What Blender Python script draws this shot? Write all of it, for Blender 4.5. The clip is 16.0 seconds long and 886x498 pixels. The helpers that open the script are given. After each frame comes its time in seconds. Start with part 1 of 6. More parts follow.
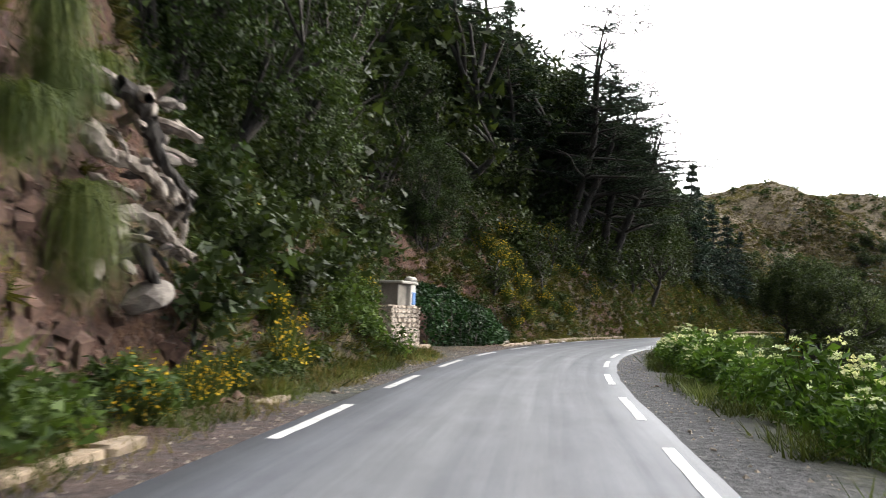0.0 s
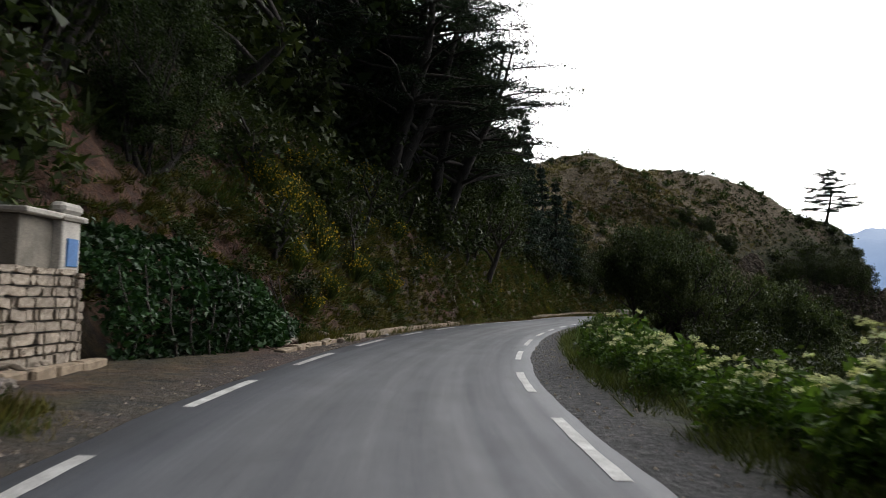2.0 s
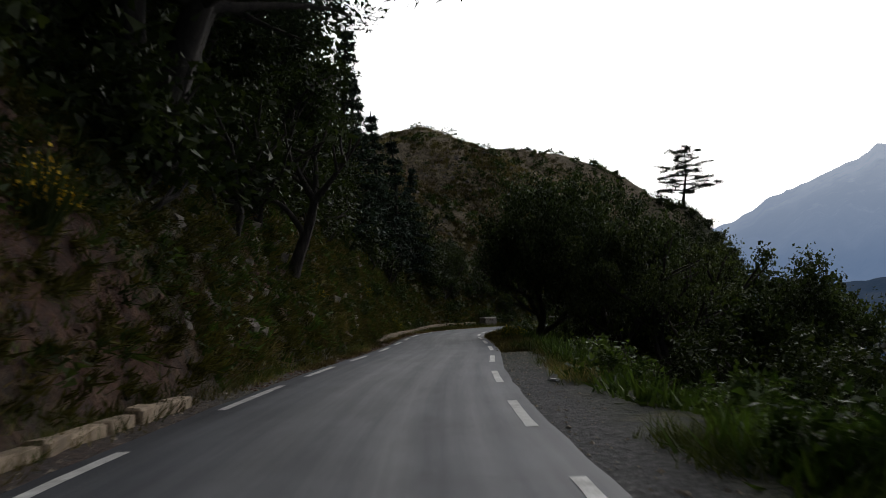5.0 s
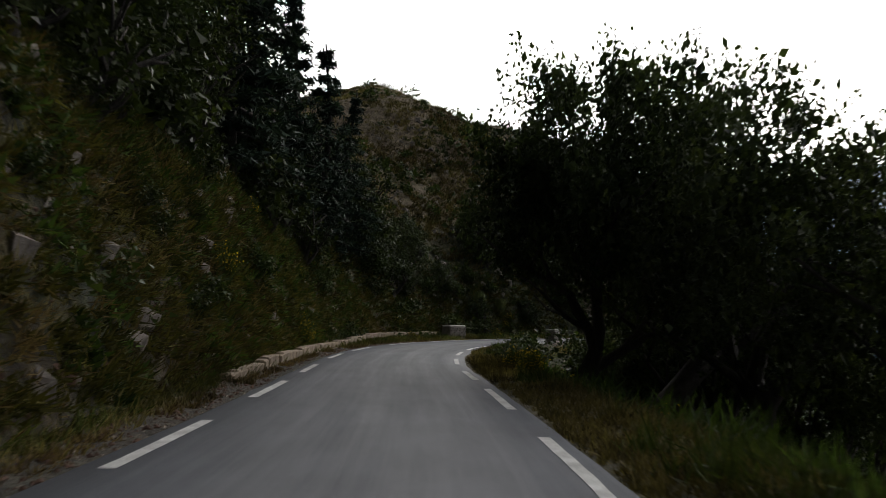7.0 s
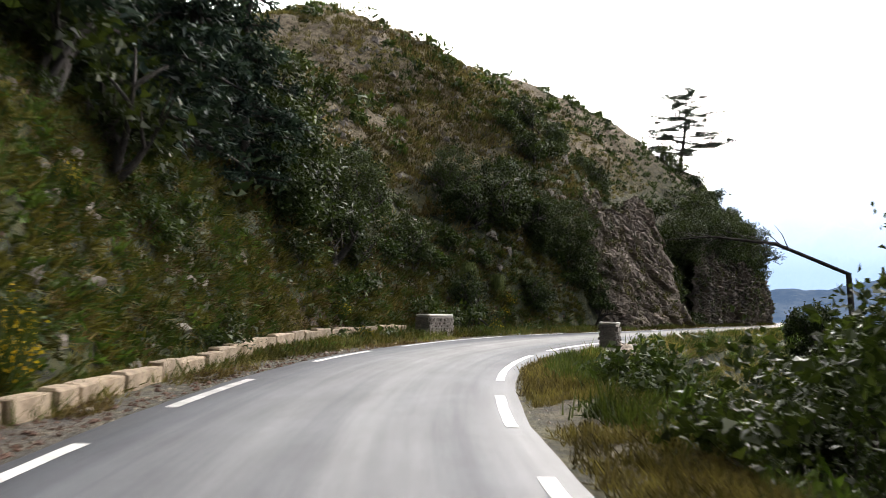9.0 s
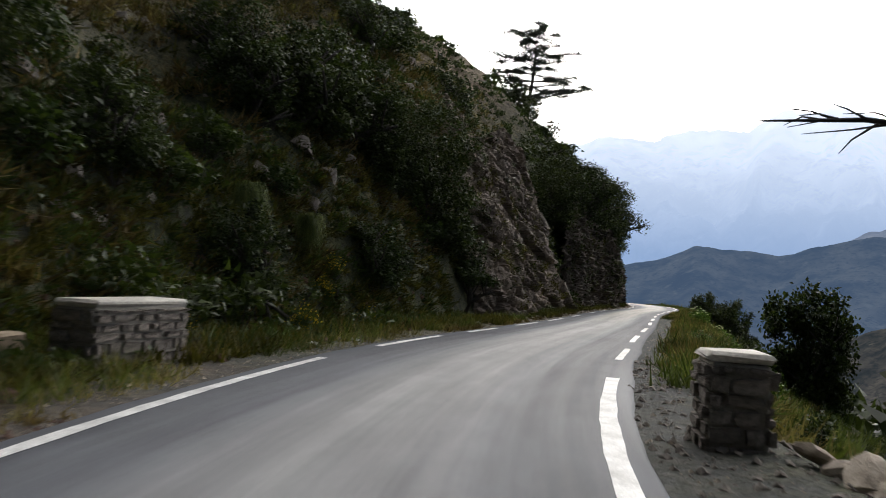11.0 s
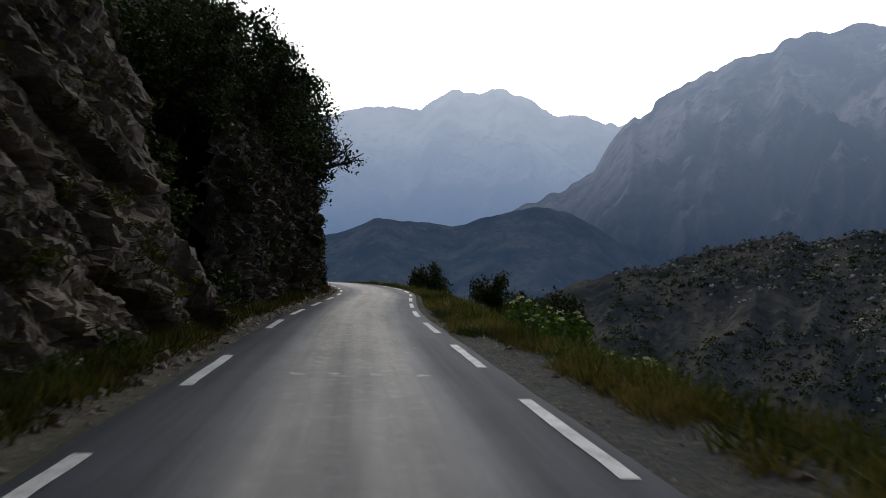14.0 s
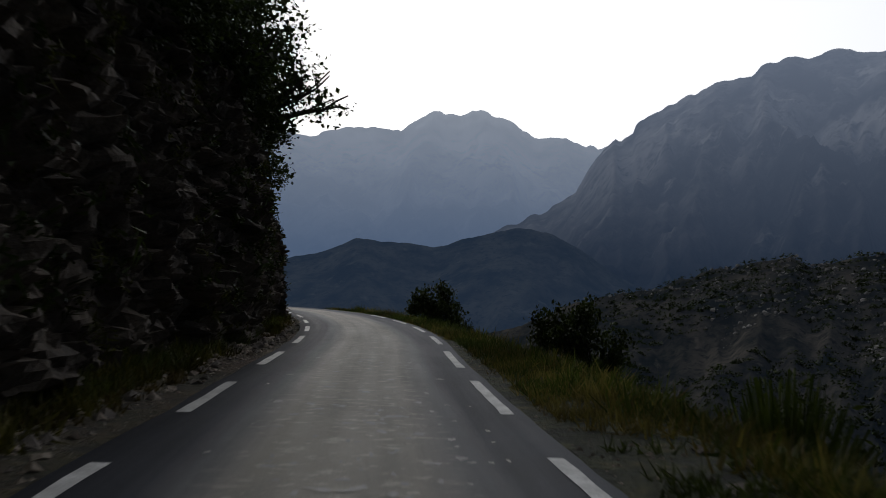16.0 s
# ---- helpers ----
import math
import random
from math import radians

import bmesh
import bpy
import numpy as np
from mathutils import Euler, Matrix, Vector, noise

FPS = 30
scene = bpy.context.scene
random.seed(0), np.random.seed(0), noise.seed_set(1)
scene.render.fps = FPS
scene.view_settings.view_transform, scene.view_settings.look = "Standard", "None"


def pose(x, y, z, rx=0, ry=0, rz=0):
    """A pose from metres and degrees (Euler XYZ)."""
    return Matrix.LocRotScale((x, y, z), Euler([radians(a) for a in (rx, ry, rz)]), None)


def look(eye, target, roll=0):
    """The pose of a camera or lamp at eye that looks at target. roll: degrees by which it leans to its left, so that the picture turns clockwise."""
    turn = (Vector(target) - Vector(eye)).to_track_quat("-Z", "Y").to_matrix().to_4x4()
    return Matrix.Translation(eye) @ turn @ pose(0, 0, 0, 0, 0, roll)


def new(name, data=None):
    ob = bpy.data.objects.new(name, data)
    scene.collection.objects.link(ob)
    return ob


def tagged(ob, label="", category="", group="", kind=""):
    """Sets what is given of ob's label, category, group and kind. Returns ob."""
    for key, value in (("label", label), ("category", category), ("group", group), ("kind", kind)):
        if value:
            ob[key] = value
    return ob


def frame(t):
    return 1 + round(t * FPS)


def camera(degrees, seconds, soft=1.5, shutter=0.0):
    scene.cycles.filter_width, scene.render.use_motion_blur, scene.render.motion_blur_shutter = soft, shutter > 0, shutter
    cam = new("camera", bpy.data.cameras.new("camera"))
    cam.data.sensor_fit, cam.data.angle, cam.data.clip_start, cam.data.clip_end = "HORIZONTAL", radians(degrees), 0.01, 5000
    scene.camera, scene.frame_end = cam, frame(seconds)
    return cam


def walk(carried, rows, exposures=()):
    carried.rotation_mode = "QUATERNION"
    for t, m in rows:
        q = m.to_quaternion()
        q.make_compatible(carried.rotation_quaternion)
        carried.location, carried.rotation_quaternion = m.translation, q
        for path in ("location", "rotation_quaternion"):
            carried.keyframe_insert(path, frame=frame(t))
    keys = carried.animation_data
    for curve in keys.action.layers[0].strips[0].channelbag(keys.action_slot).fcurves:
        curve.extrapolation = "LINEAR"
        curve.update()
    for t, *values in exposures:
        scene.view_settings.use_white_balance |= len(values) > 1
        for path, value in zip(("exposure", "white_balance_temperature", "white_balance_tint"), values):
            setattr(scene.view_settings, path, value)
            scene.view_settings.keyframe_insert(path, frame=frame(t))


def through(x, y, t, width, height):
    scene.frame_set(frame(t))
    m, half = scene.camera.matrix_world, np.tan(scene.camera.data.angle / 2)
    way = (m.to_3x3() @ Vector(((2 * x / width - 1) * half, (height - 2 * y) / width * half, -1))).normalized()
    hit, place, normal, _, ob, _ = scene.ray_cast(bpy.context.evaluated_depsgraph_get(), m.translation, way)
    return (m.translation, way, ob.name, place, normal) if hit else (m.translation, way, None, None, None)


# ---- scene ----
cam = camera(55.1, 16.0, 0.5, 0.25)
PATH = [
    (0, (0.101, 3.258, 1.225), (0.169, 5.251, 1.375), 2.1),
    (0.5, (0.395, 7.25, 1.217), (0.658, 9.228, 1.35), 2.6),
    (1, (0.868, 11.213, 1.187), (1.235, 13.175, 1.324), 0.7),
    (1.5, (1.525, 15.358, 1.188), (1.986, 17.299, 1.332), 1.5),
    (2, (2.252, 19.444, 1.206), (2.779, 21.37, 1.323), 2.2),
    (2.5, (3.154, 23.893, 1.175), (3.78, 25.787, 1.329), 1.7),
    (3, (4.249, 27.638, 1.208), (4.938, 29.509, 1.367), 0.8),
    (3.5, (5.721, 32.106, 1.184), (6.485, 33.945, 1.369), 0.5),
    (4, (7.421, 36.766, 1.187), (8.244, 38.577, 1.396), -0.9),
    (4.5, (9.295, 41.383, 1.218), (10.188, 43.164, 1.393), -0.8),
    (4.7, (10.136, 43.275, 1.254), (11.045, 45.049, 1.412), -1.2),
    (6.8, (20.503, 63.468, 1.189), (21.56, 65.158, 1.348), 1.8),
    (7, (21.424, 65.216, 1.226), (22.454, 66.923, 1.385), 1.9),
    (7.5, (23.655, 69.389, 1.19), (24.687, 71.096, 1.344), 1.1),
    (8, (25.752, 73.446, 1.23), (26.807, 75.14, 1.353), 0.6),
    (8.2, (26.644, 75.097, 1.178), (27.706, 76.786, 1.311), 0.7),
    (10.3, (38.654, 92.727, 1.196), (39.962, 94.238, 1.269), 3.7),
    (10.5, (39.761, 94.105, 1.192), (41.11, 95.58, 1.264), 3.8),
    (11, (42.573, 97.379, 1.196), (44.044, 98.731, 1.27), 3.6),
    (11.5, (45.984, 100.41, 1.191), (47.569, 101.624, 1.3), 2.4),
    (12, (49.853, 103.361, 1.17), (51.539, 104.433, 1.269), 1.2),
    (12.5, (53.734, 105.815, 1.195), (55.505, 106.736, 1.305), 0.2),
    (13, (57.865, 108.1, 1.207), (59.687, 108.918, 1.314), 0.2),
    (13.5, (61.992, 110.219, 1.234), (63.841, 110.981, 1.288), 1.5),
    (14, (66.365, 112.448, 1.226), (68.228, 113.175, 1.274), 1.6),
    (14.5, (70.782, 114.718, 1.229), (72.648, 115.432, 1.305), 1.9),
    (15, (74.855, 116.777, 1.223), (76.714, 117.511, 1.313), 0.7),
    (15.5, (78.79, 118.837, 1.236), (80.645, 119.582, 1.306), 1.2),
    (16, (82.603, 120.713, 1.189), (84.48, 121.396, 1.289), 1.9),
]
EXPO = [(0.0, 0.75, 6400, 11), (0.6, -0.25, 6350, 11), (1.0, -0.6, 6350, 11), (1.5, -0.6, 6350, 11), (3.0, -0.78, 6350, 11), (4.5, -1.5, 6300, 11), (6.5, -1.6, 6400, 11), (7.0, -1.22, 6450, 11), (7.5, -0.38, 6550, 12), (8.2, 1.0, 6650, 12), (9.5, 0.55, 6550, 12), (10.5, 0.15, 6450, 11), (11.1, -0.4, 6400, 11), (11.6, -0.95, 6350, 11), (12.1, -1.5, 6300, 11), (13.0, -1.3, 6200, 11), (14.0, -1.45, 6100, 11), (14.5, -1.85, 6050, 11), (15.0, -1.9, 5950, 11), (15.5, -1.9, 6000, 11), (16.0, -2.3, 6100, 11)]
walk(cam, [(t, look(eye, target, roll)) for t, eye, target, roll in PATH], EXPO)

# ---- light: a hazy evening sky, the sun low behind the ridge ahead ----
SUN_AZ, SUN_EL = radians(60.0), radians(14.0)
world = bpy.data.worlds.new("sky")
world.use_nodes = True
scene.world = world
wn, wl = world.node_tree.nodes, world.node_tree.links
sky = wn.new("ShaderNodeTexSky")
sky.sky_type, sky.sun_disc = "NISHITA", False
sky.sun_elevation, sky.sun_rotation = SUN_EL, SUN_AZ
sky.air_density, sky.dust_density, sky.ozone_density, sky.altitude = 1.0, 4.0, 1.0, 1200
# thin cloud, brightest round the hidden sun and dull on the far side of the sky
SUNWARD = (math.sin(SUN_AZ) * math.cos(SUN_EL), math.cos(SUN_AZ) * math.cos(SUN_EL), math.sin(SUN_EL))
way = wn.new("ShaderNodeTexCoord")
dot = wn.new("ShaderNodeVectorMath")
dot.operation, dot.inputs[1].default_value = "DOT_PRODUCT", SUNWARD
wl.new(way.outputs["Generated"], dot.inputs[0])
glow = wn.new("ShaderNodeMapRange")
glow.interpolation_type = "SMOOTHSTEP"
glow.inputs[1].default_value, glow.inputs[2].default_value = 0.08, 1.0
wl.new(dot.outputs["Value"], glow.inputs[0])
cloud = wn.new("ShaderNodeMix")
cloud.data_type = "RGBA"
cloud.inputs[6].default_value, cloud.inputs[7].default_value = (1.0, 1.08, 1.25, 1), (54.0, 53.0, 51.5, 1)
wl.new(glow.outputs[0], cloud.inputs[0])
veil = wn.new("ShaderNodeMix")
veil.data_type = "RGBA"
veil.inputs[0].default_value = 0.82
wl.new(sky.outputs[0], veil.inputs[6])
wl.new(cloud.outputs[2], veil.inputs[7])
wl.new(veil.outputs[2], wn["Background"].inputs["Color"])
wn["Background"].inputs["Strength"].default_value = 0.12
sun = new("sun", bpy.data.lights.new("sun", "SUN"))
sun.data.energy, sun.data.angle, sun.data.color = 0.5, radians(15), (1.0, 0.9, 0.76)
sun.matrix_world = look((0, 0, 0), (-math.sin(SUN_AZ) * math.cos(SUN_EL), -math.cos(SUN_AZ) * math.cos(SUN_EL), -math.sin(SUN_EL)))

# ---- helpers ----
TAB = np.random.default_rng(3).random((256, 256))


def vnoise(x, y, size, seed=0):
    """Smooth value noise between 0 and 1."""
    x, y = np.asarray(x, float) / size + seed * 17.3, np.asarray(y, float) / size + seed * 9.7
    i, j = np.floor(x).astype(int), np.floor(y).astype(int)
    a, b = x - i, y - j
    a, b = a * a * (3 - 2 * a), b * b * (3 - 2 * b)
    t = lambda p, q: TAB[p % 256, q % 256]
    return (t(i, j) * (1 - a) + t(i + 1, j) * a) * (1 - b) + (t(i, j + 1) * (1 - a) + t(i + 1, j + 1) * a) * b


def fractal(x, y, size, octaves=4, seed=0):
    total, amp, norm = 0, 1.0, 0.0
    for k in range(octaves):
        total, norm = total + amp * vnoise(x, y, size / 2**k, seed + k), norm + amp
        amp *= 0.5
    return total / norm


def mesh_of(name, verts, faces, mats=(), index=None, smooth=False):
    me = bpy.data.meshes.new(name)
    faces = np.asarray(faces)
    n, k = faces.shape
    me.vertices.add(len(verts))
    me.vertices.foreach_set("co", np.asarray(verts, np.float32).ravel())
    me.loops.add(n * k)
    me.loops.foreach_set("vertex_index", faces.astype(np.int32).ravel())
    me.polygons.add(n)
    me.polygons.foreach_set("loop_start", np.arange(0, n * k, k, dtype=np.int32))
    me.polygons.foreach_set("loop_total", np.full(n, k, dtype=np.int32))
    for m in mats:
        me.materials.append(m)
    if index is not None:
        me.polygons.foreach_set("material_index", np.asarray(index, np.int32))
    me.polygons.foreach_set("use_smooth", np.full(n, smooth, dtype=bool))
    me.update(calc_edges=True)
    me.validate()
    return me


def thing(name, label, category, group="", kind="", at=None):
    ob = new(name)
    if at is not None:
        ob.matrix_world = at
    return tagged(ob, label, category, group, kind)


def part(name, data, parent, label=""):
    """Links a mesh, or a bmesh with its material, under a thing or a part."""
    ob = new(name, data)
    ob.parent = parent
    return tagged(ob, label)


def from_bm(name, bm, mat, smooth=False):
    me = bpy.data.meshes.new(name)
    bm.normal_update()
    bm.to_mesh(me)
    bm.free()
    me.materials.append(mat)
    if smooth:
        me.polygons.foreach_set("use_smooth", np.ones(len(me.polygons), dtype=bool))
    return me


def box_bm(size, bevel=0.02, rough=0.0, seed=0, cuts=0, at=(0, 0, 0)):
    """A box with its base at z = 0, worn edges and uneven faces."""
    bm = bmesh.new()
    bmesh.ops.create_cube(bm, size=1.0)
    for v in bm.verts:
        v.co = Vector((v.co.x * size[0], v.co.y * size[1], (v.co.z + 0.5) * size[2]))
    if cuts:
        bmesh.ops.subdivide_edges(bm, edges=bm.edges[:], cuts=cuts, use_grid_fill=True)
    if bevel and not cuts:
        bmesh.ops.bevel(bm, geom=bm.edges[:], offset=bevel, segments=1, profile=0.6, affect="EDGES")
    r = random.Random(seed)
    for v in bm.verts:
        v.co += Vector([r.uniform(-rough, rough) for _ in range(3)]) + Vector(at)
    return bm


def tube(points, radii, sides=6):
    """Vertices and quads of a tapered tube along points."""
    p, r = np.asarray(points, float), np.asarray(radii, float)
    t = np.gradient(p, axis=0)
    t /= np.linalg.norm(t, axis=1)[:, None] + 1e-9
    ref = np.where(np.abs(t[:, 2:]) > 0.9, [[1.0, 0, 0]], [[0, 0, 1.0]])
    u = np.cross(t, ref)
    u /= np.linalg.norm(u, axis=1)[:, None] + 1e-9
    w = np.cross(t, u)
    a = np.linspace(0, 2 * np.pi, sides, endpoint=False)
    v = p[:, None] + r[:, None, None] * (np.cos(a)[None, :, None] * u[:, None] + np.sin(a)[None, :, None] * w[:, None])
    n = len(p)
    i, j = np.meshgrid(np.arange(n - 1), np.arange(sides), indexing="ij")
    k = (j + 1) % sides
    f = np.stack([i * sides + j, i * sides + k, (i + 1) * sides + k, (i + 1) * sides + j], -1).reshape(-1, 4)
    return v.reshape(-1, 3), f


def joined(pieces):
    vs, fs, n = [], [], 0
    for v, f in pieces:
        vs.append(v), fs.append(np.asarray(f) + n)
        n += len(v)
    return np.concatenate(vs), np.concatenate(fs)


def leaves(points, size, rng, aspect=0.55, up=0.3, droop=0.0, spread=0.35, tri=False):
    """A bent kite-shaped leaf at each point, turned at random; up: how far leaves tend to lie level."""
    n = len(points)
    d = rng.normal(size=(n, 3))
    d[:, 2] = d[:, 2] * (1 - up) - droop
    d /= np.linalg.norm(d, axis=1)[:, None] + 1e-9
    ref = rng.normal(size=(n, 3)) * (1 - up) + np.array([0, 0, up * 2.0])
    side = np.cross(d, ref)
    side /= np.linalg.norm(side, axis=1)[:, None] + 1e-9
    nor = np.cross(side, d)
    length = size * (1 + spread * rng.uniform(-1, 1, n))[:, None]
    wide = length * aspect * 0.5
    if tri:
        v = np.stack([points - side * wide, points + side * wide, points + d * length], 1)
        return v.reshape(-1, 3), np.arange(3 * n).reshape(-1, 3)
    mid = points + d * length * 0.45
    v = np.stack([points, mid + side * wide + nor * wide * 0.35, points + d * length, mid - side * wide + nor * wide * 0.35], 1)
    return v.reshape(-1, 3), np.arange(4 * n).reshape(-1, 4)


# ---- materials ----
def material(name, rough=0.8):
    m = bpy.data.materials.new(name)
    m.use_nodes = True
    nt = m.node_tree
    b = nt.nodes["Principled BSDF"]
    b.inputs["Roughness"].default_value = rough
    return m, nt, b


def node(nt, kind, **inputs):
    nd = nt.nodes.new(kind)
    for k, v in inputs.items():
        nd.inputs[k].default_value = v
    return nd


def tex_noise(nt, scale, detail=4.0, rough=0.55, vector=None, stretch=None):
    nd = node(nt, "ShaderNodeTexNoise", Scale=scale, Detail=detail, Roughness=rough)
    if vector is None:
        vector = nt.nodes.new("ShaderNodeTexCoord").outputs["Object"]
    if stretch:
        mp = nt.nodes.new("ShaderNodeMapping")
        mp.inputs["Scale"].default_value = stretch
        nt.links.new(vector, mp.inputs["Vector"])
        vector = mp.outputs["Vector"]
    nt.links.new(vector, nd.inputs["Vector"])
    return nd.outputs["Fac"]


def ramp(nt, fac, stops):
    nd = nt.nodes.new("ShaderNodeValToRGB")
    while len(nd.color_ramp.elements) < len(stops):
        nd.color_ramp.elements.new(0.5)
    for e, (p, c) in zip(nd.color_ramp.elements, stops):
        e.position, e.color = p, (*c, 1) if len(c) == 3 else c
    nt.links.new(fac, nd.inputs["Fac"])
    return nd.outputs["Color"]


def grey(v):
    return (v, v, v)


def mixed(nt, fac, a, b, mode="MIX"):
    nd = nt.nodes.new("ShaderNodeMix")
    nd.data_type, nd.blend_type = "RGBA", mode
    for sock, val in ((nd.inputs[0], fac), (nd.inputs[6], a), (nd.inputs[7], b)):
        if isinstance(val, (int, float)):
            sock.default_value = val
        elif isinstance(val, tuple):
            sock.default_value = (*val, 1)
        else:
            nt.links.new(val, sock)
    return nd.outputs[2]


def bump(nt, b, height, strength=0.4, distance=0.02):
    nd = node(nt, "ShaderNodeBump", Strength=strength, Distance=distance)
    nt.links.new(height, nd.inputs["Height"])
    nt.links.new(nd.outputs["Normal"], b.inputs["Normal"])


def leaf_material(name, dark, light, gloss=0.5, through=0.25, size=0.7):
    """Leaves: a random tone per leaf, broader patches of tone through the crown, and some light let through."""
    m, nt, b = material(name, gloss)
    isl = nt.nodes.new("ShaderNodeNewGeometry").outputs["Random Per Island"]
    col = ramp(nt, isl, [(0.0, dark), (0.55, tuple((p + q) / 2 for p, q in zip(dark, light))), (1.0, light)])
    patch = ramp(nt, tex_noise(nt, size, 3.0), [(0.34, grey(0.42)), (0.66, grey(1.35))])
    col = mixed(nt, 1.0, col, patch, "MULTIPLY")
    obr = nt.nodes.new("ShaderNodeObjectInfo").outputs["Random"]
    col = mixed(nt, 1.0, col, ramp(nt, obr, [(0.0, (0.85, 0.9, 0.85)), (1.0, (1.15, 1.08, 1.0))]), "MULTIPLY")
    nt.links.new(col, b.inputs["Base Color"])
    b.inputs["Specular IOR Level"].default_value = 0.12
    tr = nt.nodes.new("ShaderNodeBsdfTranslucent")
    nt.links.new(mixed(nt, 1.0, col, (1.3, 1.4, 0.6), "MULTIPLY"), tr.inputs["Color"])
    mx = nt.nodes.new("ShaderNodeMixShader")
    mx.inputs[0].default_value = through
    out = nt.nodes["Material Output"]
    nt.links.new(b.outputs[0], mx.inputs[1])
    nt.links.new(tr.outputs[0], mx.inputs[2])
    nt.links.new(mx.outputs[0], out.inputs["Surface"])
    return m


def plain_material(name, dark, light, scale=3.0, fine=40.0, rough=0.85, relief=0.5, distance=0.02, stretch=None):
    """Stone, earth, bark and the like: two scales of tone and a fine relief."""
    m, nt, b = material(name, rough)
    coarse = tex_noise(nt, scale, 5.0, 0.6, stretch=stretch)
    small = tex_noise(nt, fine, 4.0, 0.6, stretch=stretch)
    col = ramp(nt, coarse, [(0.32, dark), (0.68, light)])
    col = mixed(nt, 1.0, col, ramp(nt, small, [(0.3, grey(0.72)), (0.7, grey(1.22))]), "MULTIPLY")
    obr = nt.nodes.new("ShaderNodeObjectInfo").outputs["Random"]
    col = mixed(nt, 1.0, col, ramp(nt, obr, [(0.0, grey(0.82)), (1.0, grey(1.14))]), "MULTIPLY")
    nt.links.new(col, b.inputs["Base Color"])
    bump(nt, b, small, relief, distance)
    return m


M_OAK = leaf_material("oak leaves", (0.022, 0.033, 0.012), (0.055, 0.073, 0.026), 0.45, 0.22)
# lighter grey-green copy of the oak leaves: skylight on the crowns put into the colour
M_OAK_LIT = leaf_material("oak leaves, skylight in colour", (0.03, 0.042, 0.019), (0.09, 0.112, 0.052), 0.4, 0.25)
M_BROAD = leaf_material("light broad leaves", (0.016, 0.029, 0.009), (0.07, 0.098, 0.034), 0.45, 0.2)
M_CEDAR = leaf_material("cedar needles", (0.018, 0.029, 0.021), (0.058, 0.082, 0.056), 0.6, 0.1)
M_FIR = leaf_material("blue-green needles", (0.02, 0.036, 0.03), (0.062, 0.09, 0.072), 0.6, 0.1)
M_SHRUB = leaf_material("shrub leaves", (0.026, 0.042, 0.013), (0.066, 0.092, 0.03), 0.5, 0.25)
M_IVY = leaf_material("ivy leaves", (0.01, 0.03, 0.011), (0.035, 0.082, 0.028), 0.35, 0.15)
M_FRESH = leaf_material("fresh shrub leaves", (0.03, 0.055, 0.014), (0.11, 0.16, 0.045), 0.5, 0.28)
M_UMBEL = leaf_material("fresh green leaves", (0.032, 0.072, 0.014), (0.125, 0.21, 0.042), 0.5, 0.3)
M_WHITE = leaf_material("cream flowers", (0.5, 0.52, 0.38), (0.78, 0.78, 0.66), 0.7, 0.3)
M_YELLOW = leaf_material("yellow flowers", (0.55, 0.33, 0.02), (0.8, 0.56, 0.05), 0.6, 0.25)
M_BROOM = leaf_material("broom stems", (0.035, 0.055, 0.015), (0.11, 0.14, 0.045), 0.6, 0.2)
M_GRASS = leaf_material("green grass", (0.036, 0.053, 0.015), (0.12, 0.142, 0.045), 0.6, 0.25, 0.25)
M_MOSS = leaf_material("mossy growth", (0.036, 0.038, 0.01), (0.125, 0.115, 0.034), 0.7, 0.2, 0.6)
M_STRAW = leaf_material("brown stalks", (0.05, 0.035, 0.018), (0.2, 0.15, 0.075), 0.8, 0.2, 0.25)
M_DRY = leaf_material("dry grass", (0.11, 0.09, 0.042), (0.26, 0.21, 0.1), 0.7, 0.25, 0.25)
M_BARK = plain_material("grey-brown bark", (0.02, 0.016, 0.013), (0.07, 0.058, 0.048), 2.0, 22.0, 0.9, 0.9, 0.03, (3, 3, 0.7))
M_ROOT = plain_material("pale bare roots", (0.1, 0.075, 0.055), (0.4, 0.34, 0.28), 5.0, 30.0, 0.8, 0.7, 0.02)
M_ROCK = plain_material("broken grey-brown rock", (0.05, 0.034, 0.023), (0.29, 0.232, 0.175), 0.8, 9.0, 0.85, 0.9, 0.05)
# darker copy of the rock: the shade on the bend's wall put into the colour
M_ROCK_SHADED = plain_material("broken rock, shade in colour", (0.026, 0.018, 0.013), (0.17, 0.135, 0.1), 0.9, 8.0, 0.9, 0.9, 0.05)
M_STONE = plain_material("pale limestone", (0.2, 0.16, 0.12), (0.5, 0.42, 0.33), 2.5, 28.0, 0.85, 0.7, 0.02)
M_OUTCROP = plain_material("grey weathered outcrop", (0.1, 0.096, 0.09), (0.46, 0.44, 0.41), 0.4, 4.0, 0.9, 0.6, 0.05)
M_KERB = plain_material("beige kerb stone", (0.17, 0.12, 0.075), (0.42, 0.33, 0.23), 1.8, 20.0, 0.85, 0.7, 0.02)
M_RUBBLE = plain_material("brown rubble stone", (0.09, 0.075, 0.062), (0.3, 0.26, 0.22), 2.5, 24.0, 0.9, 0.8, 0.02)
M_CLOD = plain_material("red-brown clods", (0.035, 0.016, 0.01), (0.17, 0.1, 0.07), 4.0, 30.0, 0.95, 0.6, 0.02)
M_MORTAR = plain_material("grey mortar", (0.2, 0.18, 0.15), (0.36, 0.33, 0.28), 4.0, 50.0, 0.9, 0.6, 0.01)
M_CONC = plain_material("weathered cement render", (0.13, 0.115, 0.09), (0.32, 0.285, 0.23), 1.6, 35.0, 0.85, 0.5, 0.01)
